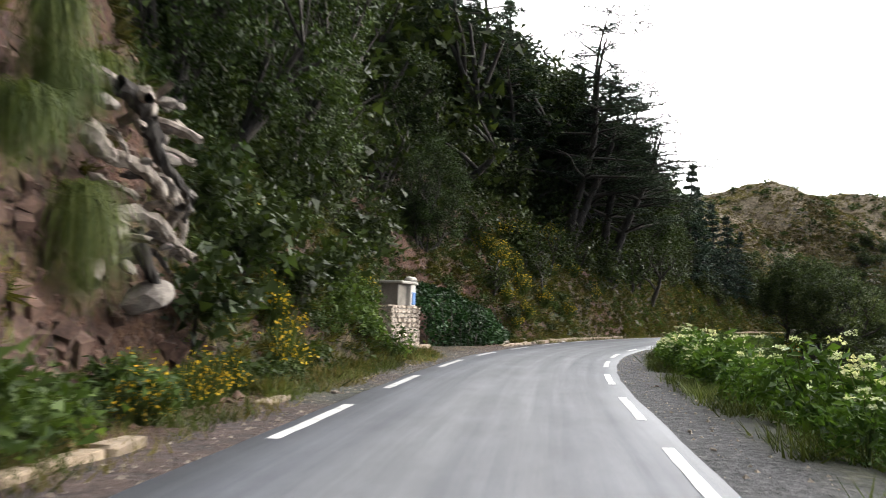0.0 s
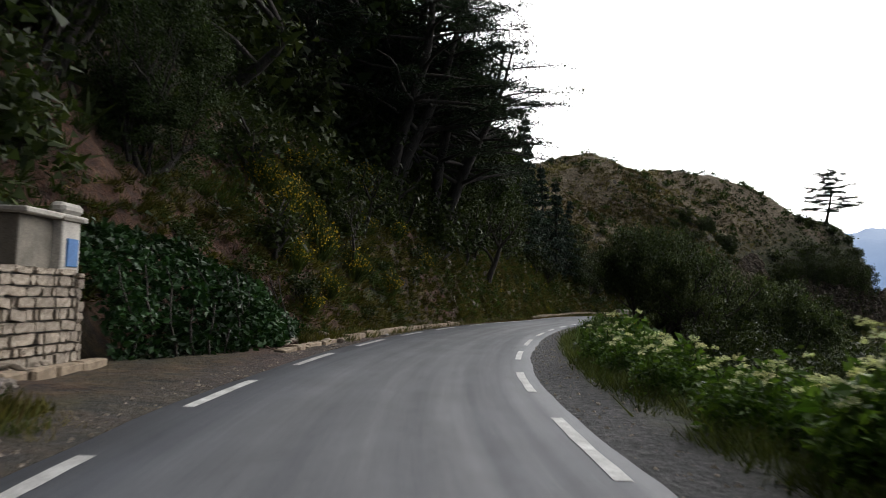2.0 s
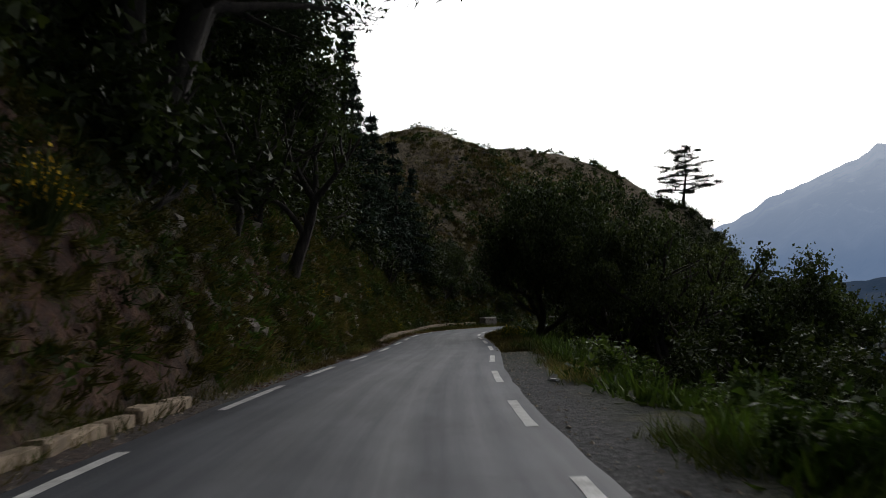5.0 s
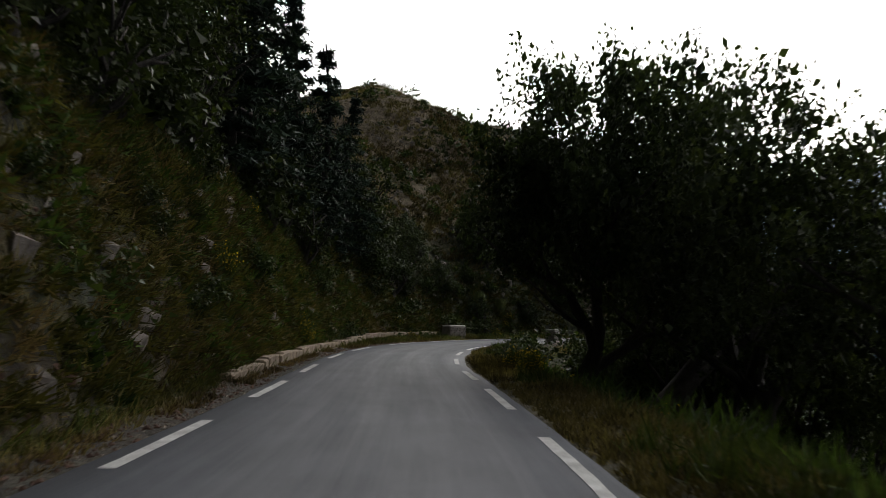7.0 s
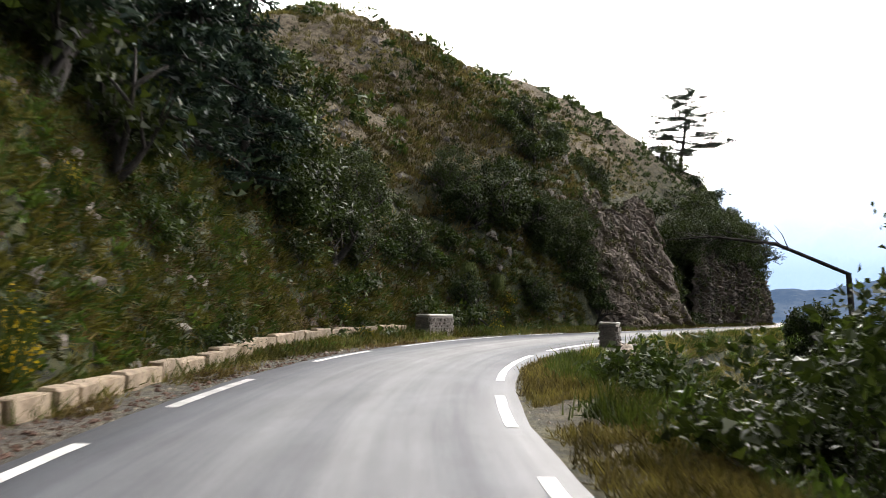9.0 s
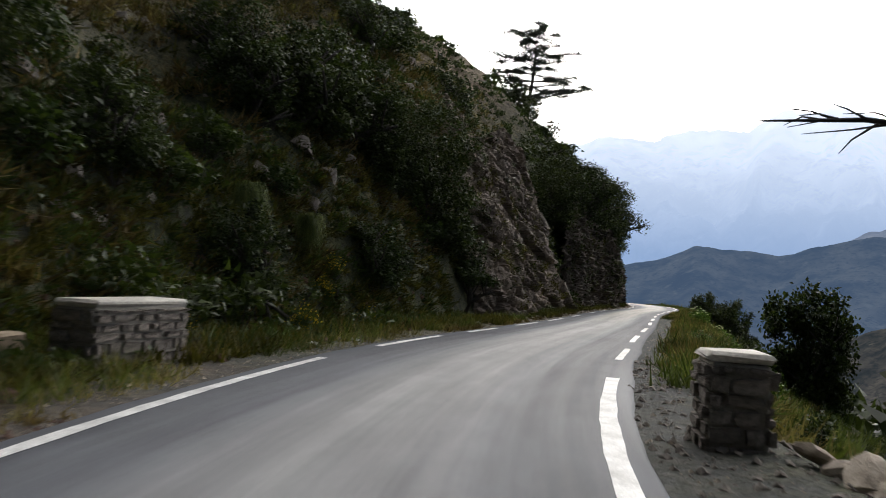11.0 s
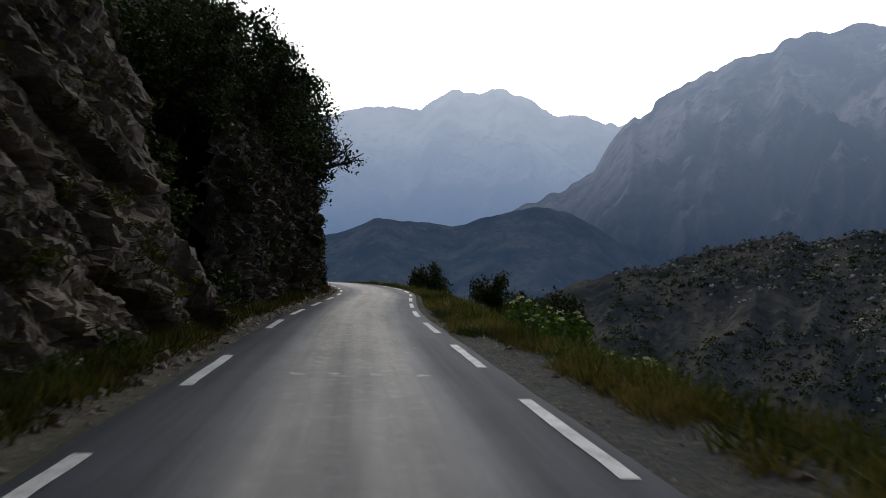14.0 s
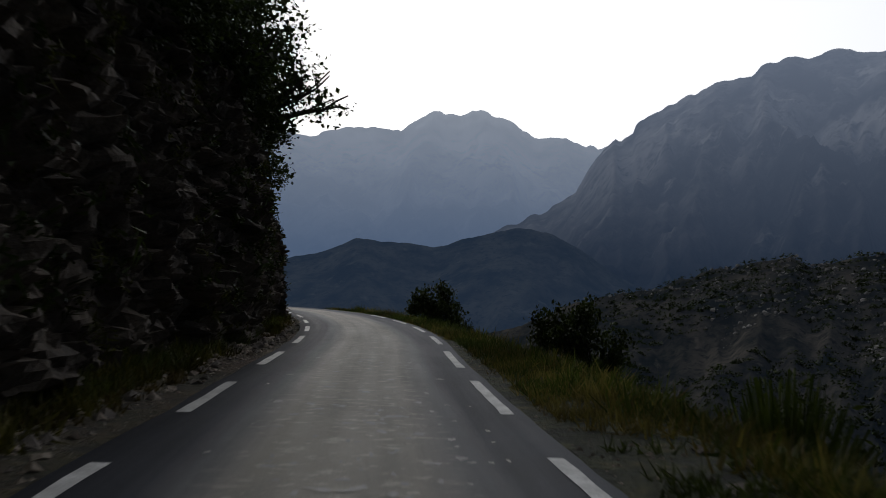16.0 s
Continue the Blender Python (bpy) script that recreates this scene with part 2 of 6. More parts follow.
M_CAP = plain_material("pale cement cap", (0.42, 0.39, 0.34), (0.6, 0.57, 0.5), 2.0, 30.0, 0.8, 0.4, 0.01)
M_BLUE = plain_material("blue painted metal", (0.04, 0.16, 0.42), (0.08, 0.25, 0.55), 3.0, 40.0, 0.5, 0.2, 0.005)
M_SCUFF = plain_material("scuffed pale aggregate", (0.1, 0.098, 0.092), (0.2, 0.19, 0.175), 3.0, 45.0, 0.5, 0.5, 0.004)
M_PAINT = plain_material("white road paint", (0.36, 0.355, 0.34), (0.68, 0.68, 0.66), 3.0, 45.0, 0.6, 0.5, 0.004)
M_LITTER = plain_material("white plastic litter", (0.65, 0.65, 0.63), (0.8, 0.8, 0.8), 4.0, 30.0, 0.5, 0.2, 0.005)


def ground_material():
    """Earth, grass and stones; the mesh's own mask tells bare earth from grass."""
    m, nt, b = material("hillside ground", 0.95)
    co = nt.nodes.new("ShaderNodeTexCoord").outputs["Object"]
    big, mid, fine = tex_noise(nt, 0.11, 5.0, 0.6, co), tex_noise(nt, 1.9, 8.0, 0.72, co), tex_noise(nt, 11.0, 5.0, 0.65, co)
    earth = ramp(nt, mid, [(0.34, (0.014, 0.006, 0.004)), (0.5, (0.066, 0.026, 0.013)), (0.6, (0.1, 0.048, 0.025)), (0.7, (0.13, 0.085, 0.055))])
    grass = ramp(nt, mid, [(0.34, (0.006, 0.008, 0.003)), (0.46, (0.022, 0.028, 0.008)), (0.56, (0.05, 0.054, 0.014)), (0.68, (0.11, 0.095, 0.034))])
    gravel = ramp(nt, fine, [(0.3, (0.03, 0.03, 0.032)), (0.6, (0.072, 0.07, 0.072)), (0.8, (0.16, 0.15, 0.145))])
    mask = nt.nodes.new("ShaderNodeAttribute")
    mask.attribute_name = "cover"
    sep = nt.nodes.new("ShaderNodeSeparateColor")
    nt.links.new(mask.outputs["Color"], sep.inputs[0])
    add = node(nt, "ShaderNodeMath")
    add.operation = "ADD"
    nt.links.new(sep.outputs[0], add.inputs[0])
    off = node(nt, "ShaderNodeMath")
    off.operation, off.inputs[1].default_value = "SUBTRACT", 0.5
    nt.links.new(big, off.inputs[0])
    nt.links.new(off.outputs[0], add.inputs[1])
    f = ramp(nt, add.outputs[0], [(0.4, grey(0)), (0.6, grey(1))])
    col = mixed(nt, f, earth, grass)
    dry = ramp(nt, mid, [(0.34, (0.05, 0.036, 0.02)), (0.5, (0.15, 0.115, 0.066)), (0.66, (0.27, 0.22, 0.145))])
    col = mixed(nt, sep.outputs[2], col, dry)
    col = mixed(nt, sep.outputs[1], col, gravel)
    col = mixed(nt, 1.0, col, ramp(nt, fine, [(0.34, grey(0.5)), (0.66, grey(1.35))]), "MULTIPLY")
    nt.links.new(col, b.inputs["Base Color"])
    both = mixed(nt, 0.4, mid, fine)
    bump(nt, b, both, 1.0, 0.22)
    return m


def asphalt_material():
    """Grey asphalt with aggregate, long wheel-worn streaks and dusty pale patches; u runs across, v along the road."""
    m, nt, b = material("worn grey asphalt", 0.62)
    uv = nt.nodes.new("ShaderNodeUVMap").outputs["UV"]
    streak = tex_noise(nt, 1.0, 5.0, 0.6, uv, (2.6, 0.06, 1))
    patch = tex_noise(nt, 1.0, 5.0, 0.65, uv, (1.1, 0.45, 1))
    grain = tex_noise(nt, 1.0, 3.0, 0.7, uv, (90, 90, 1))
    col = ramp(nt, streak, [(0.3, (0.08, 0.085, 0.096)), (0.7, (0.125, 0.129, 0.138))])
    col = mixed(nt, 1.0, col, ramp(nt, patch, [(0.35, grey(0.82)), (0.7, grey(1.22))]), "MULTIPLY")
    col = mixed(nt, 1.0, col, ramp(nt, grain, [(0.25, grey(0.72)), (0.75, grey(1.28))]), "MULTIPLY")
    # chipped pale patches between the wheel tracks on the last stretch
    cut = nt.nodes.new("ShaderNodeSeparateXYZ")
    nt.links.new(uv, cut.inputs[0])
    off = node(nt, "ShaderNodeMath")
    off.operation = "ABSOLUTE"
    nt.links.new(cut.outputs[0], off.inputs[0])
    mid = ramp(nt, off.outputs[0], [(0.55, grey(1)), (0.95, grey(0))])
    far = node(nt, "ShaderNodeMapRange")
    far.inputs[1].default_value, far.inputs[2].default_value = 136.0, 152.0
    nt.links.new(cut.outputs[1], far.inputs[0])
    where = mixed(nt, 1.0, mid, far.outputs[0], "MULTIPLY")
    col = mixed(nt, where, col, mixed(nt, 1.0, col, (1.5, 1.38, 1.14), "MULTIPLY"))
    chip = ramp(nt, tex_noise(nt, 1.0, 6.0, 0.75, uv, (4.0, 7.0, 1)), [(0.55, grey(0)), (0.6, grey(0.5))])
    col = mixed(nt, mixed(nt, 1.0, where, chip, "MULTIPLY"), col, (0.4, 0.38, 0.34))
    side = node(nt, "ShaderNodeMath")
    side.operation = "MULTIPLY"
    side.inputs[1].default_value = 0.5
    nt.links.new(off.outputs[0], side.inputs[0])
    # the crown of the road is polished pale, the strips along the lines keep their dark binder, most of all past the bend
    worn = ramp(nt, side.outputs[0], [(0.26, (1.17, 1.1, 0.97)), (0.44, (0.8, 0.8, 0.8)), (0.56, (0.4, 0.42, 0.48))])
    plain = ramp(nt, side.outputs[0], [(0.3, (1.04, 1.04, 1.03)), (0.75, (0.74, 0.76, 0.8))])
    past = node(nt, "ShaderNodeMapRange")
    past.inputs[1].default_value, past.inputs[2].default_value = 96.0, 126.0
    nt.links.new(cut.outputs[1], past.inputs[0])
    col = mixed(nt, 1.0, col, mixed(nt, past.outputs[0], plain, worn), "MULTIPLY")
    # dark patches and hairline cracks
    web = node(nt, "ShaderNodeTexVoronoi", Scale=0.33)
    web.feature = "DISTANCE_TO_EDGE"
    bent = mixed(nt, 0.22, uv, nt.nodes.new("ShaderNodeTexNoise").outputs["Color"])
    nt.links.new(bent, web.inputs["Vector"])
    crack = ramp(nt, web.outputs["Distance"], [(0.0, grey(1)), (0.006, grey(0))])
    some = ramp(nt, tex_noise(nt, 1.0, 2.0, 0.5, uv, (0.3, 0.16, 1)), [(0.55, grey(0)), (0.62, grey(0.35))])
    col = mixed(nt, mixed(nt, 1.0, crack, some, "MULTIPLY"), col, (0.05, 0.05, 0.052))
    nt.links.new(col, b.inputs["Base Color"])
    rg = ramp(nt, streak, [(0.3, grey(0.72)), (0.7, grey(0.56))])
    nt.links.new(rg, b.inputs["Roughness"])
    dull = ramp(nt, side.outputs[0], [(0.26, grey(0.5)), (0.56, grey(0.1))])
    nt.links.new(mixed(nt, past.outputs[0], grey(0.35), dull), b.inputs["Specular IOR Level"])
    bump(nt, b, grain, 0.5, 0.006)
    return m


M_GROUND, M_ASPHALT = ground_material(), asphalt_material()


def far_material(name, dark, light, haze_glow, amount, scale, top=None, z0=0.0, z1=1.0):
    """A distant slope; the haze before it is a coloured glow mixed into its surface."""
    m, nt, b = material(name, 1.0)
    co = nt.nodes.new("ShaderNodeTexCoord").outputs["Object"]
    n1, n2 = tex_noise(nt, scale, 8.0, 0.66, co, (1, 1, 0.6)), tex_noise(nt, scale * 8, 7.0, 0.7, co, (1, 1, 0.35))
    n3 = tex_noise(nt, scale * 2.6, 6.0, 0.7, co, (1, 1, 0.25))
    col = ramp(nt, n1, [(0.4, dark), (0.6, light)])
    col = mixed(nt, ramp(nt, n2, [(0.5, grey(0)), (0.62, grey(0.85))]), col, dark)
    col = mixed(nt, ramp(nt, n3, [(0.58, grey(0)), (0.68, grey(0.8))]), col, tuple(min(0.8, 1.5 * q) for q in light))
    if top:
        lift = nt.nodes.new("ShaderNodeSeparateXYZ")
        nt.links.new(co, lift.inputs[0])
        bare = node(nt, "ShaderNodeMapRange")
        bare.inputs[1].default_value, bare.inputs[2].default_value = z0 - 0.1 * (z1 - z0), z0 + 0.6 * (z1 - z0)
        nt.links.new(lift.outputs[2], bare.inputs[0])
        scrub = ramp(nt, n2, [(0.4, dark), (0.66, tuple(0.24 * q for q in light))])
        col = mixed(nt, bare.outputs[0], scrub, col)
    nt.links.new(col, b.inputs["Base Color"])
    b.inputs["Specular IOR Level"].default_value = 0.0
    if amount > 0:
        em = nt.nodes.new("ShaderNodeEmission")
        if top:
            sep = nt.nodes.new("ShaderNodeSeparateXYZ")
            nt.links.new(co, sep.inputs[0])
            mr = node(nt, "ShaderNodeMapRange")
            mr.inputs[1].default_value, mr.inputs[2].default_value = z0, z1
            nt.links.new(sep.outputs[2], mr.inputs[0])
            nt.links.new(mixed(nt, mr.outputs[0], haze_glow, top), em.inputs["Color"])
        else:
            em.inputs["Color"].default_value = (*haze_glow, 1)
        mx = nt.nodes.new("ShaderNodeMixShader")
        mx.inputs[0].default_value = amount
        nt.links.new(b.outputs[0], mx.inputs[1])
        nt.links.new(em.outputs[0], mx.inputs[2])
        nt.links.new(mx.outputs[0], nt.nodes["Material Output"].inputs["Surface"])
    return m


# ---- the road's line ----
LINE = [(-0.7, -59.99), (-1.6, -25.0), (-1.3, -8.02), (-0.45, 2.97), (1.05, 13.35), (2.59, 22.16), (3.53, 26.49), (5.09, 32.02), (9.31, 43.22), (14.23, 53.64), (19.27, 62.86), (24.37, 71.33), (28.55, 78.86), (32.49, 86.01), (35.87, 91.16), (39.63, 95.8), (44.68, 100.43), (52.39, 105.59), (60.2, 109.57), (69.02, 113.83), (77.23, 118.03), (85.09, 122.02), 
        (94.76, 126.4), (101.5, 129.4), (107, 132.2), (112, 135.1), (116.6, 138.1), (120.8, 141.5), (124.2, 145.6), (126.2, 150.5), (126.8, 157), (126.8, 185)]


def spline(knots, step):
    p = np.array(knots, float)
    t = np.r_[0, np.cumsum(np.linalg.norm(np.diff(p, axis=0), axis=1))]
    m = np.gradient(p, t, axis=0)
    q = np.arange(0, t[-1], step)
    k = np.clip(np.searchsorted(t, q, "right") - 1, 0, len(t) - 2)
    h = (t[k + 1] - t[k])[:, None]
    a = (q - t[k])[:, None] / h
    return (1 + 2 * a) * (1 - a) ** 2 * p[k] + a * (1 - a) ** 2 * h * m[k] + a * a * (3 - 2 * a) * p[k + 1] + a * a * (a - 1) * h * m[k + 1]


CURVE = spline(LINE, 0.5)
for _ in range(12):
    CURVE[1:-1] = (CURVE[:-2] + 2 * CURVE[1:-1] + CURVE[2:]) / 4
ARC = np.r_[0, np.cumsum(np.linalg.norm(np.diff(CURVE, axis=0), axis=1))]
START = ARC[np.argmin(np.linalg.norm(CURVE - (-0.75, 3), axis=1))]
ARC = ARC - START  # s = 0 where the walk begins
TAN = np.gradient(CURVE, ARC, axis=0)
TAN /= np.linalg.norm(TAN, axis=1)[:, None]


def on_road(s, d):
    """World x, y for s metres along the road and d metres to the right of its middle."""
    s, d = np.broadcast_arrays(np.asarray(s, float), np.asarray(d, float))
    x, y = np.interp(s, ARC, CURVE[:, 0]), np.interp(s, ARC, CURVE[:, 1])
    tx, ty = np.interp(s, ARC, TAN[:, 0]), np.interp(s, ARC, TAN[:, 1])
    return x + d * ty, y - d * tx


def road_sd(x, y):
    """s and d of the road's nearest point, for arrays x, y."""
    x, y = np.ravel(x), np.ravel(y)
    s, d = np.empty(len(x)), np.empty(len(x))
    for k in range(0, len(x), 4000):
        dx, dy = x[k : k + 4000, None] - CURVE[:, 0], y[k : k + 4000, None] - CURVE[:, 1]
        i = np.argmin(dx * dx + dy * dy, 1)
        r = np.arange(len(i))
        s[k : k + 4000] = ARC[i] + dx[r, i] * TAN[i, 0] + dy[r, i] * TAN[i, 1]
        side = dx[r, i] * TAN[i, 1] - dy[r, i] * TAN[i, 0]
        d[k : k + 4000] = np.sign(side) * np.hypot(dx[r, i], dy[r, i])
    return s, d


# Along the road: s, the uphill verge's edge, height and steepness of its bank, steepness above, height of the crest, steepness downhill, downhill edge
SHAPE = np.array([
    (-60, 3.4, 2.5, 1.1, 0.75, 60, 0.7, 3.2),
    (4, 3.3, 2.6, 1.2, 0.75, 60, 0.7, 3.2),
    (7.5, 3.8, 3.6, 1.8, 0.75, 60, 0.7, 3.2),
    (10.5, 4.6, 4.2, 3.0, 0.75, 60, 0.7, 3.2),
    (13.5, 3.8, 2.0, 1.1, 0.75, 58, 0.7, 3.2),
    (20, 3.5, 1.8, 1.0, 0.7, 55, 0.7, 3.2),
    (25.5, 4.6, 1.8, 0.9, 0.65, 50, 0.7, 3.3),
    (32, 5.5, 1.8, 0.9, 0.65, 50, 0.7, 3.3),
    (37, 4.4, 1.8, 0.9, 0.7, 48, 0.7, 3.4),
    (42, 3.4, 1.8, 1.0, 0.75, 46, 0.75, 3.6),
    (58, 2.95, 2.2, 1.3, 0.8, 42, 0.75, 3.6),
    (90, 2.95, 2.6, 1.6, 0.8, 36, 0.75, 2.9),
    (108, 4.2, 2.0, 1.1, 0.78, 30, 0.75, 2.9),
    (118, 5.2, 1.6, 0.9, 0.68, 20, 0.8, 3.0),
    (131, 4.2, 2.2, 1.2, 0.72, 20, 0.6, 3.0),
    (137, 4.3, 5.0, 1.9, 0.8, 22, 0.6, 3.0),
    (145, 4.3, 5.5, 2.0, 0.85, 25, 0.6, 3.0),
    (153, 4.0, 3.0, 1.4, 0.8, 21, 0.65, 2.7),
    (162, 3.9, 4.0, 1.8, 0.95, 25, 0.65, 2.6),
    (175, 3.9, 6.5, 2.4, 1.1, 23, 0.65, 2.4),
    (186, 3.4, 6.0, 2.6, 0.9, 17, 0.6, 2.6),
    (200, 3.4, 6.0, 2.6, 0.6, 12, 0.6, 2.6),
    (240, 3.0, 6.0, 2.6, 0.5, 12, 0.6, 3.0),
])


def shape(s, k):
    return np.interp(s, SHAPE[:, 0], SHAPE[:, k])


def height(x, y):
    """The ground's height at x, y."""
    s, d = road_sd(x, y)
    x, y = np.ravel(x), np.ravel(y)
    u = np.maximum(-d - shape(s, 1) + 0.5 * (vnoise(s, s * 0, 6.0, 5) - 0.5), 0)
    hb, ks, kl, crest = shape(s, 2), shape(s, 3), shape(s, 4), shape(s, 5)
    z = np.where(u * ks < hb, u * ks, hb + (u - hb / ks) * kl)
    z = crest * (1 - np.exp(-z / crest * 1.25)) / (1 - math.exp(-1.25))
    z = np.minimum(z, crest + 0.02 * z)
    z = z + np.minimum(u / 3, 1) * ((fractal(x, y, 7.0, 4, 2) - 0.5) * 1.5 + (fractal(x, y, 30.0, 3, 8) - 0.5) * np.minimum(u / 8, 4))
    z = z + np.clip((u - 0.2) / 0.8, 0, 1) * ((fractal(x, y, 1.7, 3, 14) - 0.5) * 0.9 + (fractal(x, y, 0.55, 2, 15) - 0.5) * 0.4)
    z = z + 4.5 * np.exp(-((x - 111.7) ** 2 + (y - 147.3) ** 2) / 60.0) * np.minimum(u / 7, 1)
    v = np.maximum(d - shape(s, 7) + 0.6 * (vnoise(s, s * 0, 4.0, 9) - 0.5), 0)
    k = shape(s, 6)
    drop = np.where(v < 60, v * k, 60 * k + (v - 60) * 0.42)
    drop = np.minimum(v, 1.2) ** 2 / 2.4 * k + np.maximum(drop - 0.6 * k, 0) * (v > 1.2)
    z = z - drop + np.minimum(v / 4, 1) * ((fractal(x, y, 8.0, 4, 3) - 0.5) * 1.6 + (fractal(x, y, 40.0, 3, 4) - 0.5) * np.minimum(v / 8, 6))
    edge = np.minimum(np.maximum(np.abs(d) - 2.1, 0), 1)
    return z - 0.06 + edge * (0.05 + 0.06 * (fractal(x, y, 1.1, 3, 6) - 0.5) * 2)


def ground_z(x, y):
    return float(height(np.array([x]), np.array([y]))[0])


def slope_normal(x, y):
    """Unit normals of the ground, over a stride of a step."""
    e = 0.4
    n = np.stack([height(x - e, y) - height(x + e, y), height(x, y - e) - height(x, y + e), np.full(len(x), 2 * e)], 1)
    return n / np.linalg.norm(n, axis=1)[:, None]


def put(s, d, sink=0.0):
    """A place on the ground, s along and d to the right of the road."""
    x, y = on_road(s, d)
    return Vector((float(x), float(y), ground_z(x, y) - sink))


# ---- ground: one sheet, laid out along the road ----
def make_ground():
    ss = np.r_[np.arange(-60, -8, 2.0), np.arange(-8, 134, 0.32), np.arange(134, 190, 0.5)]
    left = -np.r_[np.arange(2.0, 8.0, 0.22), np.arange(8.0, 9, 0.35), np.arange(9, 24, 0.75), np.arange(24, 70, 2.0), np.arange(70, 200, 10.0)]
    right = np.r_[np.arange(-1.5, 2.0, 1.0), np.arange(2.0, 9, 0.35), np.arange(9, 30, 1.0), np.arange(30, 90, 4.0), np.arange(90, 700, 40.0)]
    dd = np.r_[left[::-1], right]
    # the guide line leaves out the last bend
    guide = [k for k in LINE if k[0] < 108] + [(112, 134.9), (118, 138), (132, 144.5), (150, 152)]
    g = spline(guide, 0.5)
    for _ in range(40):
        g[1:-1] = (g[:-2] + 2 * g[1:-1] + g[2:]) / 4
    ga = np.r_[0, np.cumsum(np.linalg.norm(np.diff(g, axis=0), axis=1))]
    ga = ga - ga[np.argmin(np.linalg.norm(g - (-0.75, 3), axis=1))]
    gt = np.gradient(g, ga, axis=0)
    gt /= np.linalg.norm(gt, axis=1)[:, None]
    wide = gt.copy()
    for _ in range(1500):  # far from the road the rows fan out evenly
        wide[1:-1] = (wide[:-2] + 2 * wide[1:-1] + wide[2:]) / 4
    S, D = np.meshgrid(ss, dd, indexing="ij")
    mixf = np.clip((np.abs(D) - 6) / 30, 0, 1)
    px, py = np.interp(S, ga, g[:, 0]), np.interp(S, ga, g[:, 1])
    tx = np.interp(S, ga, gt[:, 0]) * (1 - mixf) + np.interp(S, ga, wide[:, 0]) * mixf
    ty = np.interp(S, ga, gt[:, 1]) * (1 - mixf) + np.interp(S, ga, wide[:, 1]) * mixf
    squeeze = np.where(D > 60, 60 + (D - 60) * 1.0, D)
    X, Y = px + squeeze * ty, py - squeeze * tx
    Z = height(X, Y).reshape(X.shape)
    i, j = np.meshgrid(np.arange(len(ss) - 1), np.arange(len(dd) - 1), indexing="ij")
    n = len(dd)
    f = np.stack([i * n + j, i * n + j + 1, (i + 1) * n + j + 1, (i + 1) * n + j], -1).reshape(-1, 4)[:, ::-1]
    v = np.stack([X.ravel(), Y.ravel(), Z.ravel()], 1)
    me = mesh_of("ground", v, f, [M_GROUND], smooth=True)
    s, d = road_sd(X, Y)
    grass = np.interp(s, [-20, 4, 9, 13, 34, 40, 60, 66, 100, 112, 128, 170], [0.5, 0.35, 0.05, 0.55, 0.4, 0.36, 0.55, 0.65, 0.75, 0.72, 0.75, 0.6])
    grass = np.where(d > 0, 0.72, grass)
    grass = np.where((d > -5) & (d < 0), grass * 0.4 + 0.3, grass)
    grav = np.clip(1.4 - np.abs(np.where(d > 0, (d - 2.4) / 0.9, (d + 2.3) / 0.75)), 0, 1)
    grav = grav * np.where(d > 0, np.interp(s, [60, 74, 104, 110, 126, 148, 154], [1, 0.1, 0.1, 0.6, 0.7, 0.5, 0.1]), np.interp(s, [110, 126], [0.45, 0.15]))
    col = np.ones((len(v), 4), np.float32)
    dry = np.clip((-d - 9.0) / 5.0, 0, 1) * np.interp(s, [100, 116, 180, 200], [0, 1, 1, 0.4])
    dry = np.maximum(dry, 0.65 * np.clip(1.6 - np.abs(d - 2.9) / 0.8, 0, 1) * np.interp(s, [70, 76, 104, 110], [0, 1, 1, 0]))
    dry = np.maximum(dry, 0.45 * np.clip(1.5 - np.abs(d + 2.4) / 0.35, 0, 1) * np.interp(s, [56, 62, 112, 116], [0, 1, 1, 0]))
    dry = np.maximum(dry, 0.4 * np.clip(1.5 - np.abs(d + 2.6) / 0.6, 0, 1) * np.interp(s, [118, 126], [0, 1]))
    col[:, 0], col[:, 1], col[:, 2] = grass, grav, dry
    me.color_attributes.new("cover", "FLOAT_COLOR", "POINT").data.foreach_set("color", col.ravel())
    return tagged(new("ground", me), "steep earth and grass hillside with scrub and loose stones", "ground", kind="structure")


make_ground()


def half_width(s):
    """Half the distance between the two painted edge lines."""
    return np.interp(s, [-60, 8, 20, 25, 31, 36, 42, 52, 80, 87, 108, 118, 124, 128, 135, 143, 152, 160, 168, 182, 240], [1.84, 1.84, 1.86, 1.9, 1.88, 1.92, 2.0, 2.0, 1.79, 1.72, 1.8, 2.02, 1.97, 1.84, 1.72, 1.64, 1.62, 1.53, 1.53, 1.75, 2.0])


